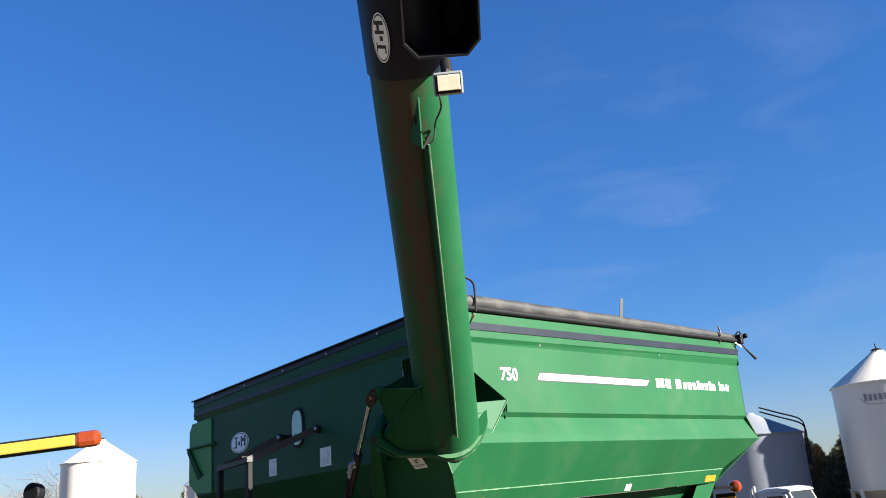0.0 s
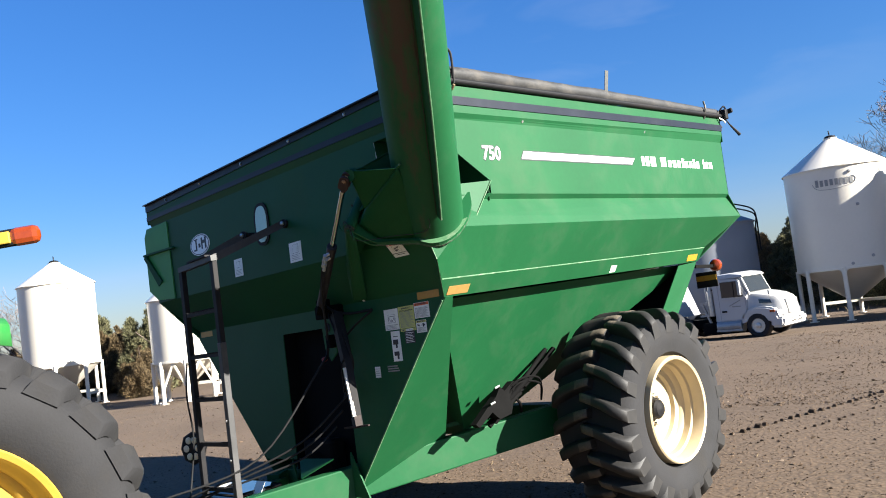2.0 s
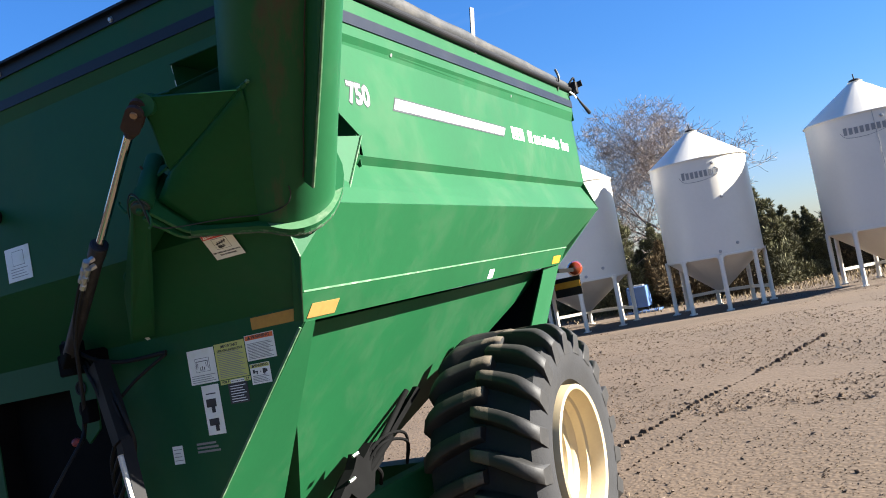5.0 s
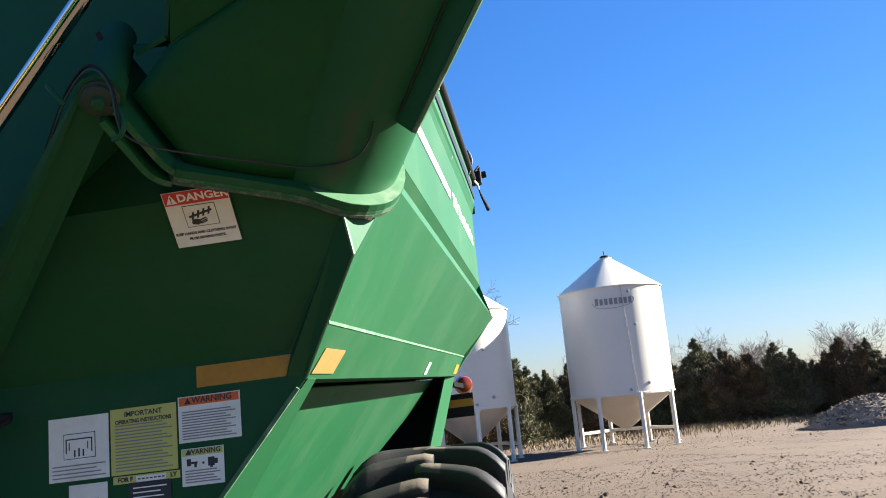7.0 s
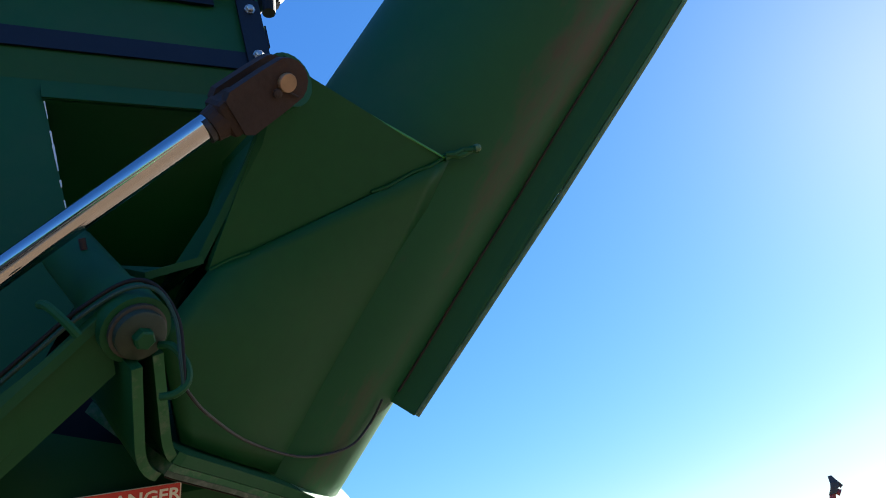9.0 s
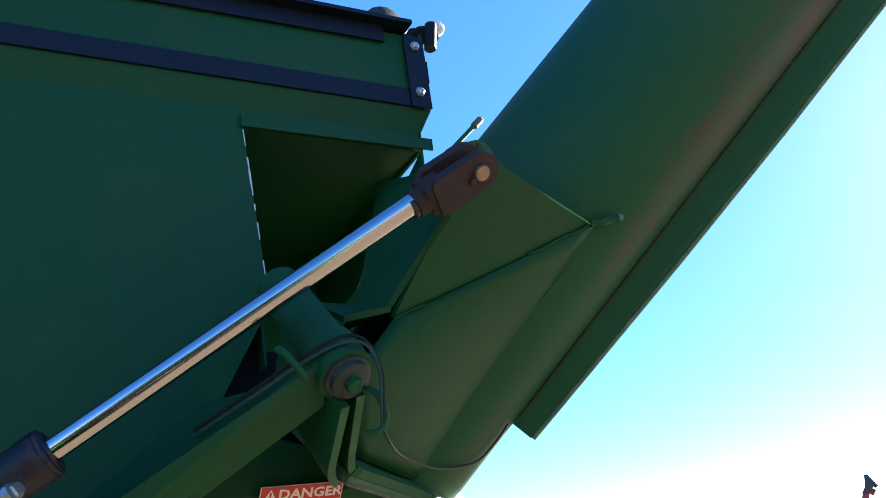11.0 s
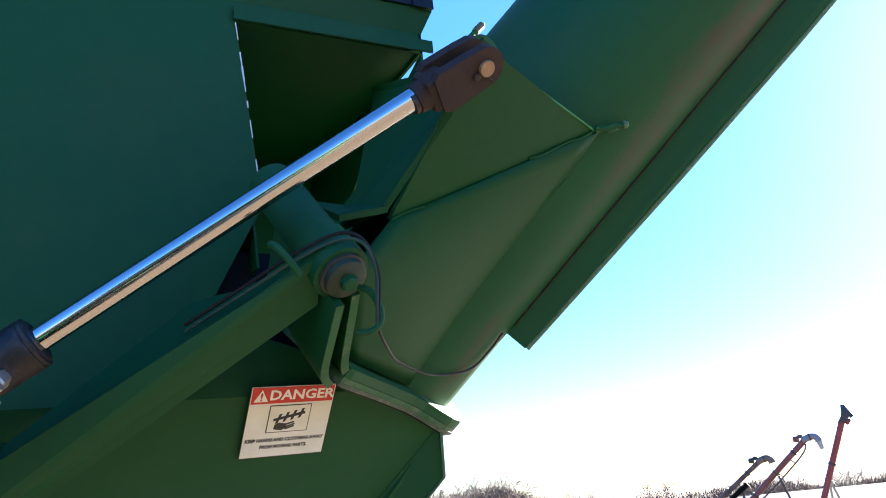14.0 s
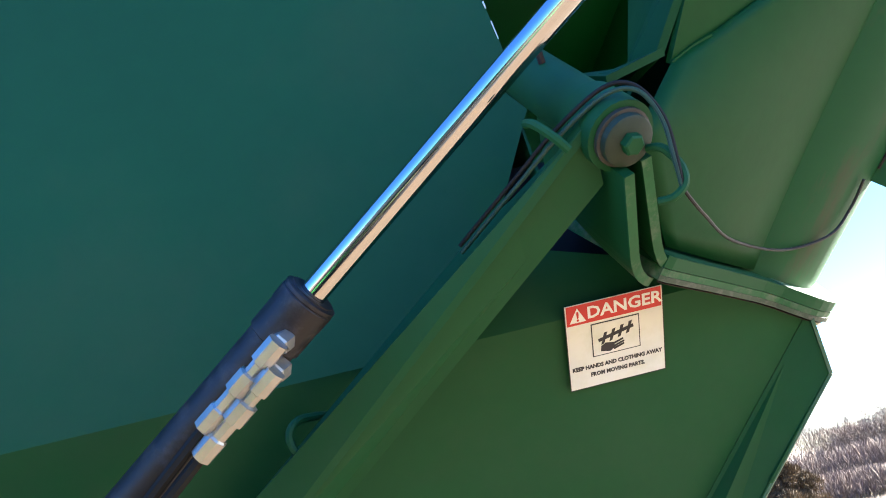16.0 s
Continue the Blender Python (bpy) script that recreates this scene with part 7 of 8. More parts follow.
    P("door_line", lambda bm: [box(bm, (-0.96 * S, -0.953 * S, 1.45 * S), (0.012, 0.008, 1.22)), box(bm, (0.10 * S, -0.953 * S, 1.2 * S), (0.012, 0.008, 0.5)), box(bm, (-0.45 * S, -0.953 * S, 0.72 * S), (0.85, 0.008, 0.012))], GREYMETAL)
    P("door_handle", lambda bm: box(bm, (-0.78 * S, -0.965 * S, 1.06 * S), (0.15, 0.03, 0.05), bevel=0.01), BLACK)
    P("door_mark", lambda bm: [beam(bm, (-0.56 * S, -0.957 * S, 1.26 * S), (-0.10 * S, -0.957 * S, 1.46 * S), 0.02, 0.018), box(bm, (-0.28 * S, -0.957 * S, 1.23 * S), (0.26, 0.006, 0.03))], GREYPRINT, "faded dark mark on the door")
    P("chassis", lambda bm: box(bm, (-1.6 * S, 0, 0.60 * S), (4.4, 0.8, 0.26)), GREASESHADE)
    P("battery_box", lambda bm: box(bm, (-1.45 * S, -0.5 * S, 0.42 * S), (0.5, 0.7, 0.36), bevel=0.02), GREASESHADE)
    P("air_tank", lambda bm: rod(bm, (-0.2 * S, -0.1, 0.36 * S), (-1.9 * S, -0.1, 0.36 * S), 0.16), GREASESHADE)
    # Added panel: paints the gap behind the cab as dark as its shade.
    P("bulkhead", lambda bm: box(bm, (-1.62 * S, 0.1, 1.35 * S), (0.08, 1.1, 0.9)), GREASESHADE, "added black panel for the dark gap behind the cab")
    P("fuel_tank", lambda bm: [rod(bm, (-1.15 * S, -0.80 * S, 0.50 * S), (-0.15 * S, -0.80 * S, 0.50 * S), 0.19), box(bm, (-0.65 * S, -0.98 * S, 0.34 * S), (0.8, 0.08, 0.05))], GREYMETAL)
    P("hood_mirror", lambda bm: [box(bm, (0.98 * S, -0.80 * S, 1.66 * S), (0.06, 0.05, 0.13), bevel=0.02), rod(bm, (0.98 * S, -0.78 * S, 1.48 * S), (0.98 * S, -0.80 * S, 1.62 * S), 0.01)], STEEL)
    P("exhaust", lambda bm: [rod(bm, (-1.36 * S, -0.85 * S, 0.72), (-1.36 * S, -0.85 * S, 1.45), 0.085), rod(bm, (-1.36 * S, -0.85 * S, 1.45), (-1.36 * S, -0.85 * S, 1.98), 0.05)], STEEL, "bright exhaust stack")
    P("exhaust_guard", lambda bm: rod(bm, (-1.52 * S, -0.80 * S, 0.75), (-1.52 * S, -0.80 * S, 1.90), 0.04), GREYMETAL)
    P("cab_steps", lambda bm: [box(bm, (-1.55 * S, -0.6 * S, 0.95 * S), (0.45, 0.5, 0.05)), beam(bm, (-1.45 * S, -0.82 * S, 0.6 * S), (-1.75 * S, -0.82 * S, 1.4 * S), 0.06, 0.06), beam(bm, (-1.3 * S, -0.5 * S, 1.45 * S), (-2.0 * S, -0.5 * S, 1.40 * S), 0.08, 0.10)], GREYMETAL)
    for x, r in ((0.5, 0.345), (-2.7, 0.36), (-3.8, 0.36)):
        for y in (-0.86, 0.86):
            w = P("tyre", lambda bm: lathe(bm, (x * S, y * S, r), (0, 1 if y > 0 else -1, 0), [(-0.12, r * 0.6), (-0.13, r * 0.9), (-0.10, r), (0.10, r), (0.13, r * 0.9), (0.12, r * 0.6)], n=36, close=True), RUBBER)
            P("wheel_disc", lambda bm: lathe(bm, (x * S, y * S, r), (0, 1 if y > 0 else -1, 0), [(0.10, r * 0.62), (0.12, r * 0.58), (0.05, r * 0.5), (0.06, r * 0.25), (0.14, r * 0.22), (0.15, 0.02)], n=28), STEEL, "", w)
            if x > 0:
                for k in range(8):
                    a = k * math.pi / 4
                    P("rim_hole", lambda bm: lathe(bm, (x * S + r * 0.40 * math.cos(a), (y + (0.09 if y > 0 else -0.09)) * S, r + r * 0.40 * math.sin(a)), (0, 1 if y > 0 else -1, 0), [(0, 0.03), (0.012, 0.03)], n=8), BLACK, "", w)


semi()


def hopper_trailer():
    t = thing("hopper_trailer", "white hopper trailer with sloped ends behind the truck", "trailer", at=(-7.75, 19.75, ground_z(-7.75, 19.75) - 0.01))
    part("body", shape(lambda bm: skin(bm, [[bm.verts.new((x, y, z)) for x, z in ((-1.72, 0.72), (-2.05, 1.66), (-5.6, 1.74), (-5.6, 0.72))] for y in (-0.74, 0.74)])), TRUCKWHITE, t)
    part("top_rail", shape(lambda bm: beam(bm, (-2.0, -0.75, 1.70), (-5.6, -0.75, 1.77), 0.07, 0.07)), GREYMETAL, t)
    part("landing_leg", shape(lambda bm: beam(bm, (-4.4, -0.6, 0.0), (-4.4, -0.6, 0.75), 0.10, 0.10)), GREYMETAL, t)
    for k in range(5):
        part("stake", shape(lambda bm: beam(bm, (-2.4 - 0.7 * k, -0.752, 0.75), (-2.4 - 0.7 * k, -0.752, 1.68), 0.05, 0.03)), TRUCKWHITE, t)


hopper_trailer()


# ---- gravel pile ----
def pile():
    bm = bmesh.new()
    rnd = random.Random(5)
    n, m = 26, 9
    rings = []
    for j in range(m + 1):
        t = j / m
        row = []
        for i in range(n):
            a = 2 * math.pi * i / n
            r = (1 - t) * (1 + 0.15 * noise.noise(Vector((math.cos(a), math.sin(a), 2))))
            z = 0.85 * (1 - (1 - t) ** 1.6) + 0.08 * noise.noise(Vector((a * 2, t * 4, 3)))
            row.append(bm.verts.new((2.3 * r * math.cos(a), 1.7 * r * math.sin(a), max(z, -0.05) if j else -0.1)))
        rings.append(row)
    skin(bm, rings)
    for k in range(2600):
        a, t = rnd.uniform(0, 6.283), rnd.random() ** 0.6
        r = t * (1 + 0.15 * noise.noise(Vector((math.cos(a), math.sin(a), 2)))) * 1.03
        z = 0.85 * (1 - min(t, 1) ** 1.6) + 0.03
        c, s_ = Vector((2.3 * r * math.cos(a), 1.7 * r * math.sin(a), z)), rnd.uniform(0.02, 0.07)
        pts = [bm.verts.new(c + Vector((rnd.uniform(-1, 1), rnd.uniform(-1, 1), rnd.uniform(-.6, 1))) * s_) for _ in range(4)]
        for f in ((0, 1, 2), (0, 2, 3), (0, 3, 1), (1, 3, 2)):
            bm.faces.new([pts[i] for i in f])
    ob = part("gravel_pile", bm, GRAVEL)
    ob.location = (11.3, 27.6, ground_z(11.3, 27.6) + 0.04)
    return tagged(ob, "low heap of grey gravel on the bare ground", "gravel", kind="stuff")


pile()


# ---- trees ----
def cedar_mesh(seed, h, w, mat_index):
    """A bushy juniper: clumps of small upswept sprays, uneven and gappy, denser low down."""
    rnd = random.Random(seed)
    verts, faces = [], []
    clumps = []
    spires = [(0.0, 0.0, 1.0)] + [(rnd.uniform(0.25, 0.6) * w * math.cos(a), rnd.uniform(0.25, 0.6) * w * math.sin(a), rnd.uniform(0.66, 0.98)) for a in (rnd.uniform(0, 6.283) for _ in range(5))]
    for sx, sy, sh in spires:
        reach = w * (0.75 if sh == 1.0 else 0.5)
        for _ in range(26 if sh == 1.0 else 13):
            t = rnd.random()
            a = rnd.uniform(0, 6.283)
            rad = reach * (1 - t) ** 0.55 * rnd.uniform(0.2, 1.0)
            clumps.append((Vector((sx + rad * math.cos(a), sy + rad * math.sin(a), h * sh * (0.08 + 0.86 * t))), (0.14 + 0.36 * (1 - t) * rnd.uniform(0.6, 1.1)) * w / 1.5))
        for tt, rr in ((0.76, 0.26), (0.84, 0.20), (0.91, 0.14), (0.97, 0.09)):
            clumps.append((Vector((sx + rnd.uniform(-.06, .06), sy + rnd.uniform(-.06, .06), h * sh * tt)), rr))
    for c0, cr in clumps:
        for _ in range(int(40 + 480 * cr / 0.4)):
            d0 = Vector((rnd.gauss(0, 1), rnd.gauss(0, 1), rnd.gauss(0.2, 1))).normalized()
            c = c0 + d0 * cr * rnd.uniform(0.5, 1.05)
            d = (d0 + Vector((rnd.uniform(-.5, .5), rnd.uniform(-.5, .5), rnd.uniform(0.1, 1.1)))).normalized()
            side = d.cross(Vector((rnd.uniform(-1, 1), rnd.uniform(-1, 1), rnd.uniform(-1, 1)))).normalized()
            ln, wd = rnd.uniform(0.06, 0.16), rnd.uniform(0.009, 0.022)
            i0 = len(verts)
            verts += [c - d * ln * 0.5, c + side * wd, c + d * ln * 0.8, c - side * wd]
            faces.append((i0, i0 + 1, i0 + 2, i0 + 3))
    me = bpy.data.meshes.new("crown")
    me.from_pydata([tuple(v) for v in verts], [], faces)
    me.materials.append(mat_index)
    return me


CEDARS = [(cedar_mesh(11, 3.3, 1.7, CEDAR), 3.3), (cedar_mesh(23, 3.7, 1.6, CEDARG), 3.7), (cedar_mesh(37, 2.9, 1.8, CEDAR), 2.9), (cedar_mesh(41, 3.5, 1.5, CEDARG), 3.5)]
TRUNKS = bpy.data.meshes.new("trunk")
tb = bmesh.new()
lathe(tb, (0, 0, -0.1), (0, 0, 1), [(0, 0.14), (0.5, 0.10), (1.8, 0.07), (2.8, 0.02)], n=8)
for a_ in range(7):
    an = a_ * 2.4
    rod(tb, (0, 0, 0.4 + 0.3 * a_), (0.8 * math.cos(an), 0.8 * math.sin(an), 0.8 + 0.33 * a_), 0.035, 0.01, 6)
tb.to_mesh(TRUNKS)
tb.free()
TRUNKS.materials.append(BARK)


def cedar(x, y, k, s, rz):
    me, _ = CEDARS[k % len(CEDARS)]
    t = thing("cedar_tree", "bushy brown-green cedar with dry winter tips" if k % 2 == 0 else "dark green bushy cedar tree", "tree", "cedar windbreak", at=(x, y, ground_z(x, y)))
    t.rotation_euler = (0, 0, rz)
    t.scale = (s, s, s)
    for n_, m_ in (("trunk", TRUNKS), ("crown", me)):
        o = new(n_, m_)
        o.parent = t


rnd = random.Random(3)
x, k = -20.0, 0
while x < 15.5:
    cedar(x, 33.5 + 2.5 * math.sin(x * 0.3) + rnd.uniform(-0.8, 0.8) + max(0, (x - 6)) * 0.35, k + rnd.randrange(2), rnd.uniform(0.82, 1.15) * (0.92 if x > 1 else 1.0), rnd.uniform(0, 6))
    if k % 3 == 0:
        cedar(x + 0.6, 37.0 + 2.5 * math.sin(x * 0.3) + max(0, (x - 6)) * 0.35, k + 1, rnd.uniform(0.75, 0.95), rnd.uniform(0, 6))
    x += rnd.uniform(0.7, 1.15)
    k += 1
for i in range(9):
    cedar(-27.5 - rnd.uniform(0, 5), 10.5 + i * 1.35, k + i, (0.72, 1.08, 0.85)[i % 3] * rnd.uniform(0.9, 1.08), rnd.uniform(0, 6))

for i in range(5):
    cedar(-33.5 - rnd.uniform(0, 2), 8.7 + i * 0.9, k + i, rnd.uniform(0.95, 1.2), rnd.uniform(0, 6))


def bare_tree(x, y, h, seed, spread=0.5, levels=3, label="tall leafless tree with fine grey twigs", twig=0.006):
    """A leafless tree: a short trunk, rising limbs that bend, and side shoots down to fine twigs."""
    rnd_ = random.Random(seed)
    t = thing("bare_tree", label, "tree", "leafless trees", at=(x, y, ground_z(x, y)))
    wood, fine = ([], []), ([], [])

    def piece(store, p, q, r0, r1, n):
        u_, v_, _ = basis(q - p)
        vs, fs = store
        i0 = len(vs)
        for c, r in ((p, r0), (q, r1)):
            vs.extend(tuple(c + (u_ * math.cos(2 * math.pi * k / n) + v_ * math.sin(2 * math.pi * k / n)) * r) for k in range(n))
        fs.extend((i0 + k, i0 + (k + 1) % n, i0 + n + (k + 1) % n, i0 + n + k) for k in range(n))

    def limb(p, d, ln, r, lev):
        segs = 6 if lev == 0 else 5 if lev < 3 else 3
        for k in range(segs):
            d = (d + Vector((rnd_.uniform(-1, 1), rnd_.uniform(-1, 1), rnd_.uniform(-0.7, 1.0))) * 0.16 + Vector((0, 0, 0.05))).normalized()
            q = p + d * (ln / segs)
            r1 = max(r * (0.86 if k < segs - 1 else 0.6), twig)
            piece(wood if lev < 2 else fine, p, q, r, r1, 7 if lev < 2 else 3)
            if lev < levels and (k > 0 or lev > 0):
                for _ in range(2 if lev == 0 or k > 1 else 1):
                    out = Vector((rnd_.gauss(0, 1), rnd_.gauss(0, 1), rnd_.gauss(0, 0.6)))
                    out = (out - d * out.dot(d)).normalized()
                    limb(p.lerp(q, rnd_.uniform(0.3, 1.0)), (d * (1.15 - spread) + out * (spread + 0.22)).normalized(), ln * (rnd_.uniform(0.5, 0.78) if lev else rnd_.uniform(0.72, 1.0)) * (1 - 0.07 * k), max(r1 * 0.55, twig), lev + 1)
            p, r = q, r1

    limb(Vector((0, 0, -0.1)), Vector((0.03, 0, 1)).normalized(), h * 0.55, h * 0.016, 0)
    for n_, (vs, fs) in (("trunk", wood), ("crown", fine)):
        me = bpy.data.meshes.new(n_)
        me.from_pydata(vs, [], fs)
        me.materials.append(BARK)
        new(n_, me).parent = t


bare_tree(-5.9, 40.5, 11.6, 2, 0.60, 5, twig=0.0085)
bare_tree(-3.6, 43, 6.4, 4, 0.55, 3)
bare_tree(-34, 8.5, 6.0, 7, 0.55, 3)
bare_tree(-38, 5.0, 7.2, 9, 0.55, 3)
for i in range(8):
    bare_tree(2.5 + i * 2.6, 46 + (i % 3) * 1.6 + i * 0.9, 4.6 + ((i * 5) % 4) * 0.22, 20 + i, 0.55, 3, "leafless tree behind the cedars", 0.008)
for i in range(14):
    bare_tree(30 + i * 2.9, 52.5 - max(0, i - 6) * 1.0 + (i % 3), 4.9 + ((i * 7) % 5) * 0.3, 50 + i, 0.5, 3, "leafless tree in the hedgerow", 0.011)


# far brush row
def brush_row(name, pts, h, count, seed, mat, label, blade=1.0, stout=1.0):
    rnd_ = random.Random(seed)
    verts, faces = [], []
    for _ in range(count):
        t = rnd_.random() * (len(pts) - 1)
        i = int(t)
        a, b_ = Vector(pts[i]), Vector(pts[i + 1])
        c = a.lerp(b_, t - i) + Vector((rnd_.gauss(0, 1.5), rnd_.gauss(0, 1.5), 0))
        hh = h * (0.68 + 0.25 * noise.noise(Vector((c.x * 0.15, c.y * 0.15, seed)))) * rnd_.uniform(0.2, 1.15)
        d = Vector((rnd_.uniform(-.5, .5), rnd_.uniform(-.5, .5), 1)).normalized()
        side = d.cross(Vector((rnd_.uniform(-1, 1), rnd_.uniform(-1, 1), 0.1))).normalized()
        ln, wd = rnd_.uniform(0.5, 1.2) * blade, rnd_.uniform(0.03, 0.12) * blade * stout
        p = c + Vector((0, 0, hh + ground_z(c.x, c.y)))
        i0 = len(verts)
        verts += [p - d * ln * 0.5, p + side * wd, p + d * ln * 0.5, p - side * wd]
        faces.append((i0, i0 + 1, i0 + 2, i0 + 3))
    me = bpy.data.meshes.new(name)
    me.from_pydata([tuple(v) for v in verts], [], faces)
    me.materials.append(mat)
    return tagged(new(name, me), label, "brush", kind="stuff")


brush_row("brush_row", [(27, 55, 0), (45, 52, 0), (62, 46, 0), (72, 34, 0)], 4.9, 150000, 3, BRUSH, "brown leafless hedgerow along the field edge", 0.55, 0.30)
brush_row("scrub", [(15, 42.5, 0), (20, 41, 0), (25, 39, 0), (31, 37, 0)], 2.5, 60000, 7, BRUSH, "brown leafless scrub beyond the cedars", 0.5, 0.30)
brush_row("scrub", [(17, 36.8, 0), (21, 35.2, 0), (27, 33, 0)], 1.3, 40000, 8, BRUSH, "low brown scrub on the field edge", 0.4, 0.32)
brush_row("dry_grass", [(-14, 31, 0), (0, 31, 0), (12, 33, 0), (26, 38, 0)], 0.14, 9000, 5, GRASS, "dry straw-coloured grass at the foot of the trees", 0.22)


# ---- far machinery and shed, seen beside the cart ----
RIGHT = V(0.62, -0.78, -0.06)


def auger_tube(t, f, q, r, mat, bands):
    ax = (q - f).normalized()
    tube = soft(part("tube", shape(lambda bm: rod(bm, f, q, r, n=14)), mat, t), 40)
    for k in bands:
        c = q - ax * k
        part("band", shape(lambda bm: rod(bm, c, c + ax * 0.06, r + 0.018, n=14)), DARKSTEEL, tube)
    return ax, tube


def on_ground(x, y):
    return (x, y, ground_z(x, y))


def hooded_auger(label, foot, top, r, mat, head_mat, big):
    """A slanting auger with a truss below its tube, a motor on one side of its head and a hooded spout on the other."""
    t = thing("grain_auger", label, "grain auger", "portable augers", at=foot)
    f, q = V(0, 0, 0), V(*top) - V(*foot)
    ax, tube = auger_tube(t, f, q, r, mat, (0.5, 1.25, 2.1, 2.9))
    low = (RIGHT * 0.75 + V(0, 0, -0.66)).normalized()
    a, b_ = q - ax * (0.10 if big else 0.42), q - ax * (1.9 if big else 1.5)
    if big:
        part("truss", shape(lambda bm: [pipe(bm, [a + low * r, a - ax * 0.35 + low * 0.20, b_ + low * 0.20, b_ - ax * 0.6 + low * r], 0.022)] + [rod(bm, a - ax * k + low * r * 0.8, a - ax * k + low * 0.20, 0.018, n=6) for k in (0.6, 1.1, 1.6)]), DARKSTEEL, t, "thin dark truss under the tube")
        part("strut", shape(lambda bm: beam(bm, q - ax * 1.25 + low * 0.1, q - ax * 1.25 + low * 0.1 + RIGHT * 0.65 + V(0, 0, -2.2), 0.06, 0.06)), DARKSTEEL, t)
    else:
        part("drive_shaft_cover", shape(lambda bm: beam(bm, q - ax * 0.75 + low * 0.20, q - ax * 3.1 + low * 0.20, 0.12, 0.12, bevel=0.02)), GREASESHADE, t, "black shaft cover under the tube")
        part("strut", shape(lambda bm: beam(bm, q - ax * 0.95 + low * 0.2, q - ax * 0.95 + low * 0.2 + V(0, 0, -1.9), 0.05, 0.05)), DARKSTEEL, t)
    # gearbox and motor on the near side, spout beyond
    k = 0.74 if big else 0.70
    part("motor", shape(lambda bm: [lathe(bm, q - RIGHT * 0.30 * k + V(0, 0, 0.02 * k), RIGHT, [(-0.13 * k, 0.05 * k), (-0.10 * k, 0.10 * k), (0.06 * k, 0.11 * k), (0.09 * k, 0.06 * k)], n=14), box(bm, q - RIGHT * 0.16 * k + V(0, 0, 0.11 * k), (0.10, 0.10, 0.10), bevel=0.02)]), DARKSTEEL if not big else mat, t, "small motor")
    hood = soft(part("head", shape(lambda bm: pipe(bm, [q - RIGHT * 0.12 * k - V(0, 0, 0.03), q + RIGHT * 0.10 * k + V(0, 0, 0.05 * k), q + RIGHT * 0.28 * k + V(0, 0, 0.09 * k), q + RIGHT * 0.40 * k + V(0, 0, 0.03 * k), q + RIGHT * 0.44 * k - V(0, 0, 0.10 * k)], (0.12 if big else 0.13) * k, n=14)), head_mat, t, "rounded hood of the spout"), 40)
    part("head_band", shape(lambda bm: rod(bm, q + RIGHT * 0.14 * k + V(0, 0, 0.055 * k), q + RIGHT * 0.18 * k + V(0, 0, 0.065 * k), 0.15 * k, n=14)), DARKSTEEL, hood)
    if big:
        part("spout", shape(lambda bm: rod(bm, q + RIGHT * 0.325 - V(0, 0, 0.06), q + RIGHT * 0.37 - V(0, 0, 0.28), 0.075, 0.055, n=10)), PALESPOUT, hood, "pale rubber spout")
    for dx in (-0.6, 0.6):
        part("leg", shape(lambda bm: beam(bm, V(dx, dx, 0), q * 0.5, 0.06, 0.06)), DARKSTEEL, t)


def plain_auger(label, foot, top, r):
    """A steep red auger with a flared, dark open mouth."""
    t = thing("grain_auger", label, "grain auger", "portable augers", at=foot)
    f, q = V(0, 0, 0), V(*top) - V(*foot)
    ax, tube = auger_tube(t, f, q, r, MACHINE_RED, (1.2,))
    part("head", shape(lambda bm: [skin(bm, [[bm.verts.new(q + ax * d + RIGHT * (o + w * a) + V(0.78, 0.62, 0) * w * b_) for a, b_ in ((-1, -1), (1, -1), (1, 1), (-1, 1))] for d, w, o in ((-0.05, 0.10, 0.0), (0.12, 0.11, 0.05), (0.24, 0.10, 0.03), (0.44, 0.045, -0.09))]), slab(bm, [q + ax * 0.40 - RIGHT * 0.10, q + ax * 0.44 - RIGHT * 0.05, q + ax * 0.12 + RIGHT * 0.26, q + ax * 0.06 + RIGHT * 0.20], 0.05, (0.78, 0.62, 0))]), DARKSTEEL, t, "dark flared mouth")
    part("spout", shape(lambda bm: rod(bm, q + RIGHT * 0.10 - ax * 0.0, q + RIGHT * 0.20 - ax * 0.06, 0.075, 0.09, n=10)), MACHINE_RED, t)
    for dx, dz in ((0.62, -2.2), (-0.08, -2.2)):
        part("leg", shape(lambda bm: beam(bm, q - ax * 1.55, q - ax * 1.55 + RIGHT * dx + V(0, 0, dz), 0.06, 0.06)), YELLEG, t, "yellowish leg")


plain_auger("long red portable grain auger raised steeply", on_ground(18.70, 14.60), (19.71, 12.96, 3.33), 0.080)
hooded_auger("faded red grain auger with a truss and hooded spout", on_ground(17.05, 18.2), (19.13, 13.77, 2.97), 0.078, FADED, BINSTEEL, True)
hooded_auger("older brown grain auger with a barrel-shaped head", on_ground(16.3, 19.55), (18.34, 14.74, 2.54), 0.065, OLDBROWN, OLDTAN, False)


def shed():
    t = thing("shed", "long low shed with a pale metal roof", "shed", at=(29.9, 17.9, -2.0))
    part("wall", shape(lambda bm: box(bm, (0, 0, 1.15), (13, 6, 2.7))), ROOF, t)
    for side in (-1, 1):
        part("roof", shape(lambda bm: slab(bm, [(-6.7, side * 3.3, 2.45), (6.7, side * 3.3, 2.45), (6.7, 0, 3.42), (-6.7, 0, 3.42)], 0.05, (0, 0, 1))), ROOF, t)
    t.rotation_euler = (0, 0, radians(-52))


shed()


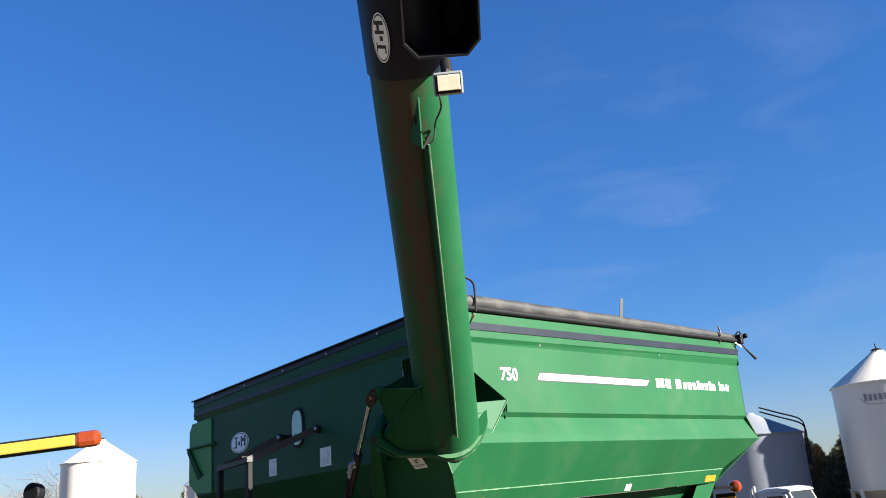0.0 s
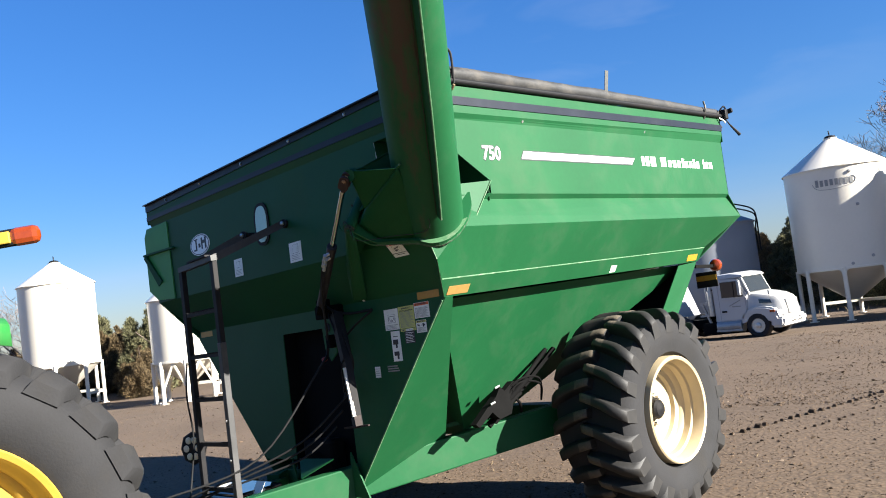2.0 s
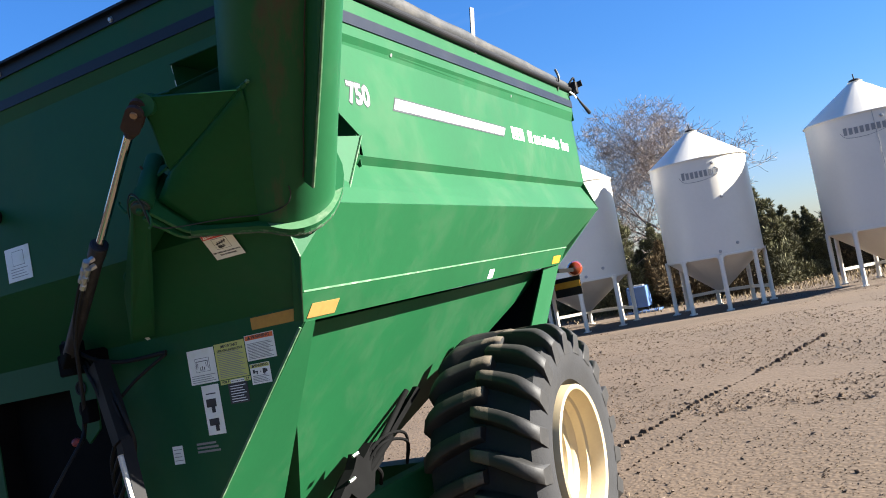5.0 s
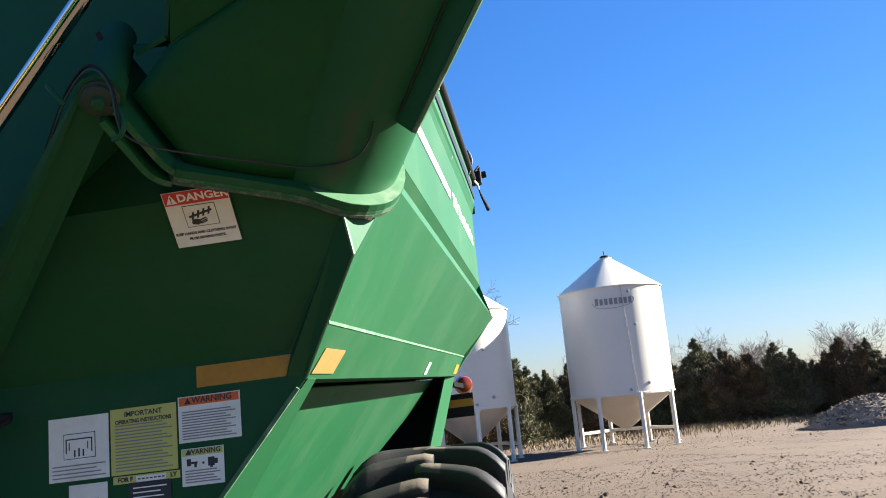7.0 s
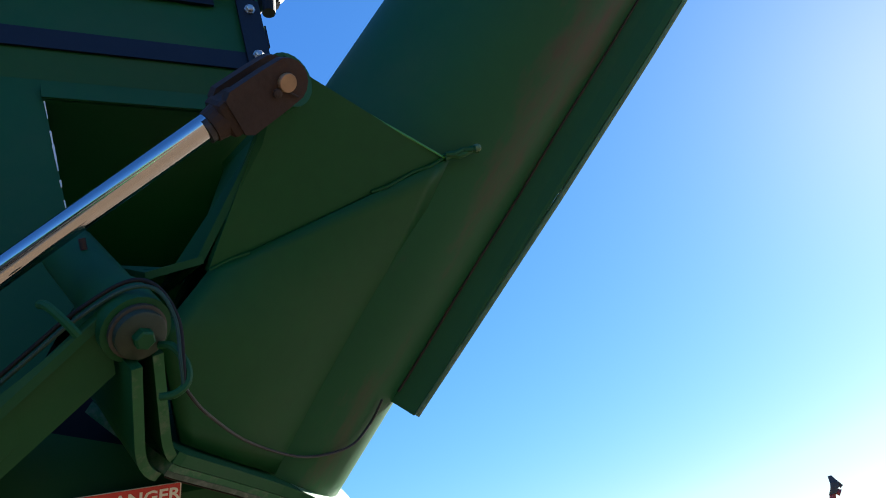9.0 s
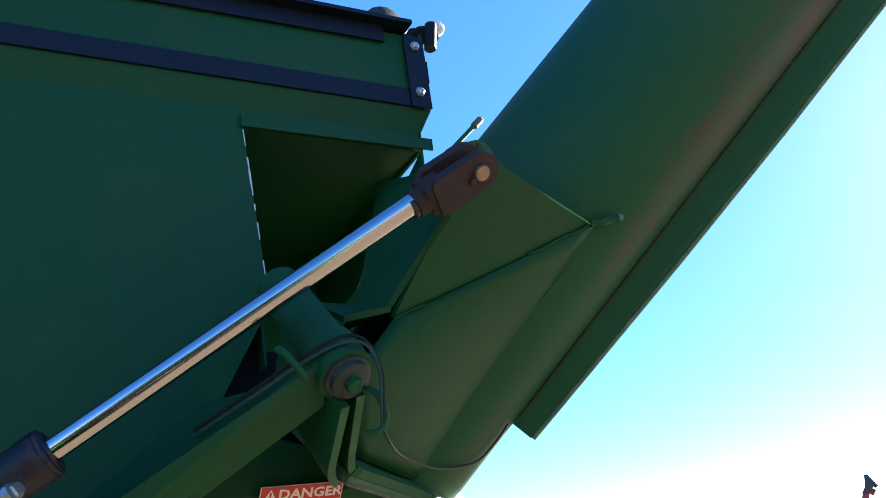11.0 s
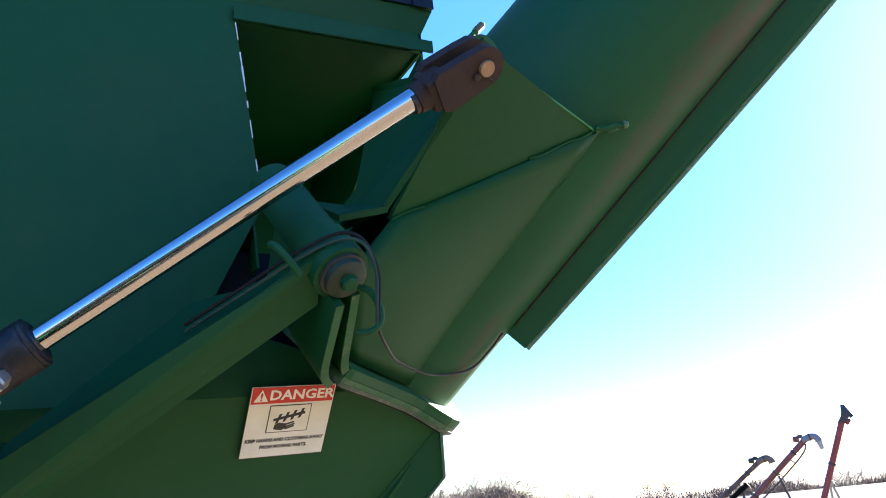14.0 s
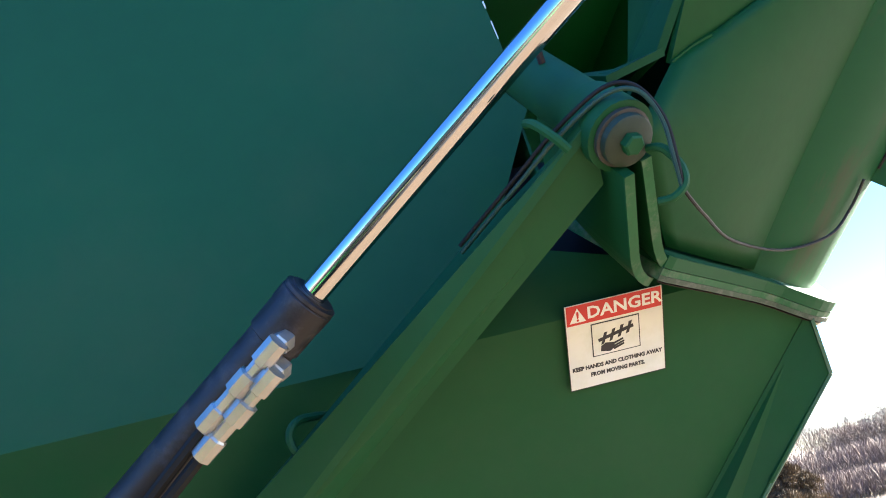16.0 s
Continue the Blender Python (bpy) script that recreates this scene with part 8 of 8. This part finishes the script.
# ---- clods and stubble on the yard ----
def crumbs(name, count, seed, s0, s1, mat, label, category, near=3, far=29, fan=(20, 175)):
    rnd_ = random.Random(seed)
    verts, faces = [], []
    for _ in range(count):
        u = rnd_.random()
        d = near + (far - near) * u ** 1.3
        a = radians(rnd_.uniform(*fan))
        c = Vector((1 + d * math.cos(a), -2 + d * math.sin(a), 0))
        c.z = ground_z(c.x, c.y)
        s_ = rnd_.uniform(s0, s1) * (1 + (rnd_.random() < 0.04) * 1.2)
        i0 = len(verts)
        verts += [tuple(c + Vector((rnd_.uniform(-1, 1), rnd_.uniform(-1, 1), rnd_.uniform(-.4, 0.9))) * s_) for _ in range(5)]
        faces += [(i0, i0 + 1, i0 + 2), (i0, i0 + 2, i0 + 3), (i0, i0 + 3, i0 + 1), (i0 + 1, i0 + 4, i0 + 2), (i0 + 2, i0 + 4, i0 + 3), (i0 + 3, i0 + 4, i0 + 1)]
    me = bpy.data.meshes.new(name)
    me.from_pydata(verts, [], faces)
    me.materials.append(mat)
    return tagged(new(name, me), label, category, kind="stuff")


crumbs("soil_clods", 60000, 8, 0.005, 0.014, CLOD, "loose dry clods and crumbs of soil", "soil")
crumbs("gravel_chips", 48000, 10, 0.006, 0.015, CLOD, "coarse brown gravel chips on the yard", "gravel")
crumbs("pebbles", 26000, 9, 0.005, 0.013, PEBBLE, "pale pebbles scattered over the dry yard", "gravel")

crumbs("stones", 20000, 14, 0.010, 0.024, CLOD, "brown stones and clods strewn over the yard", "gravel", 9, 32, (48, 108))
crumbs("pale_stones", 7000, 15, 0.008, 0.020, PEBBLE, "pale stones strewn over the yard", "gravel", 9, 32, (48, 108))


def tread_prints():
    """A wheel track: a row of small pressed-up clods with gaps between."""
    rnd_ = random.Random(12)
    bm = bmesh.new()
    for line_x, n in ((0.0, 60), (0.55, 40)):
        for k in range(n):
            t = k * 0.135
            c = Vector((-0.78 + 0.27 * t + line_x + rnd_.uniform(-0.02, 0.02), 4.7 + t, 0))
            c.z = ground_z(c.x, c.y) + 0.004
            s_ = (0.85 if line_x == 0 else 0.4) * rnd_.uniform(0.5, 1.2)
            pts = []
            for i in range(7):
                a = 2 * math.pi * i / 7
                pts.append((c + Vector((0.075 * math.cos(a) * s_ * rnd_.uniform(0.8, 1.1), 0.032 * math.sin(a) * s_, -0.02)), c + Vector((0.035 * math.cos(a) * s_ + 0.01, 0.014 * math.sin(a) * s_, 0.042 * s_ * rnd_.uniform(0.8, 1.2)))))
            lo, hi = [bm.verts.new(p) for p, _ in pts], [bm.verts.new(q) for _, q in pts]
            skin(bm, [lo, hi])
    return tagged(part("tread_prints", bm, CLOD), "row of tyre tread prints pressed in the soil", "tyre track", kind="stuff")


tread_prints()


def straw():
    rnd_ = random.Random(18)
    verts, faces = [], []
    for _ in range(4500):
        d = 3 + 24 * rnd_.random() ** 1.2
        a = radians(rnd_.uniform(20, 175))
        c = Vector((1 + d * math.cos(a), -2 + d * math.sin(a), 0))
        c.z = ground_z(c.x, c.y) + 0.012
        d2 = Vector((rnd_.uniform(-1, 1), rnd_.uniform(-1, 1), rnd_.uniform(-0.1, 0.25))).normalized()
        s2 = Vector((-d2.y, d2.x, 0.3)).normalized() * rnd_.uniform(0.002, 0.005)
        ln = rnd_.uniform(0.02, 0.07)
        i0 = len(verts)
        verts += [tuple(c - d2 * ln), tuple(c + s2), tuple(c + d2 * ln), tuple(c - s2)]
        faces.append((i0, i0 + 1, i0 + 2, i0 + 3))
    me = bpy.data.meshes.new("straw")
    me.from_pydata(verts, [], faces)
    me.materials.append(GRASS)
    return tagged(new("straw", me), "scattered bits of pale straw and chaff", "straw", kind="stuff")


straw()
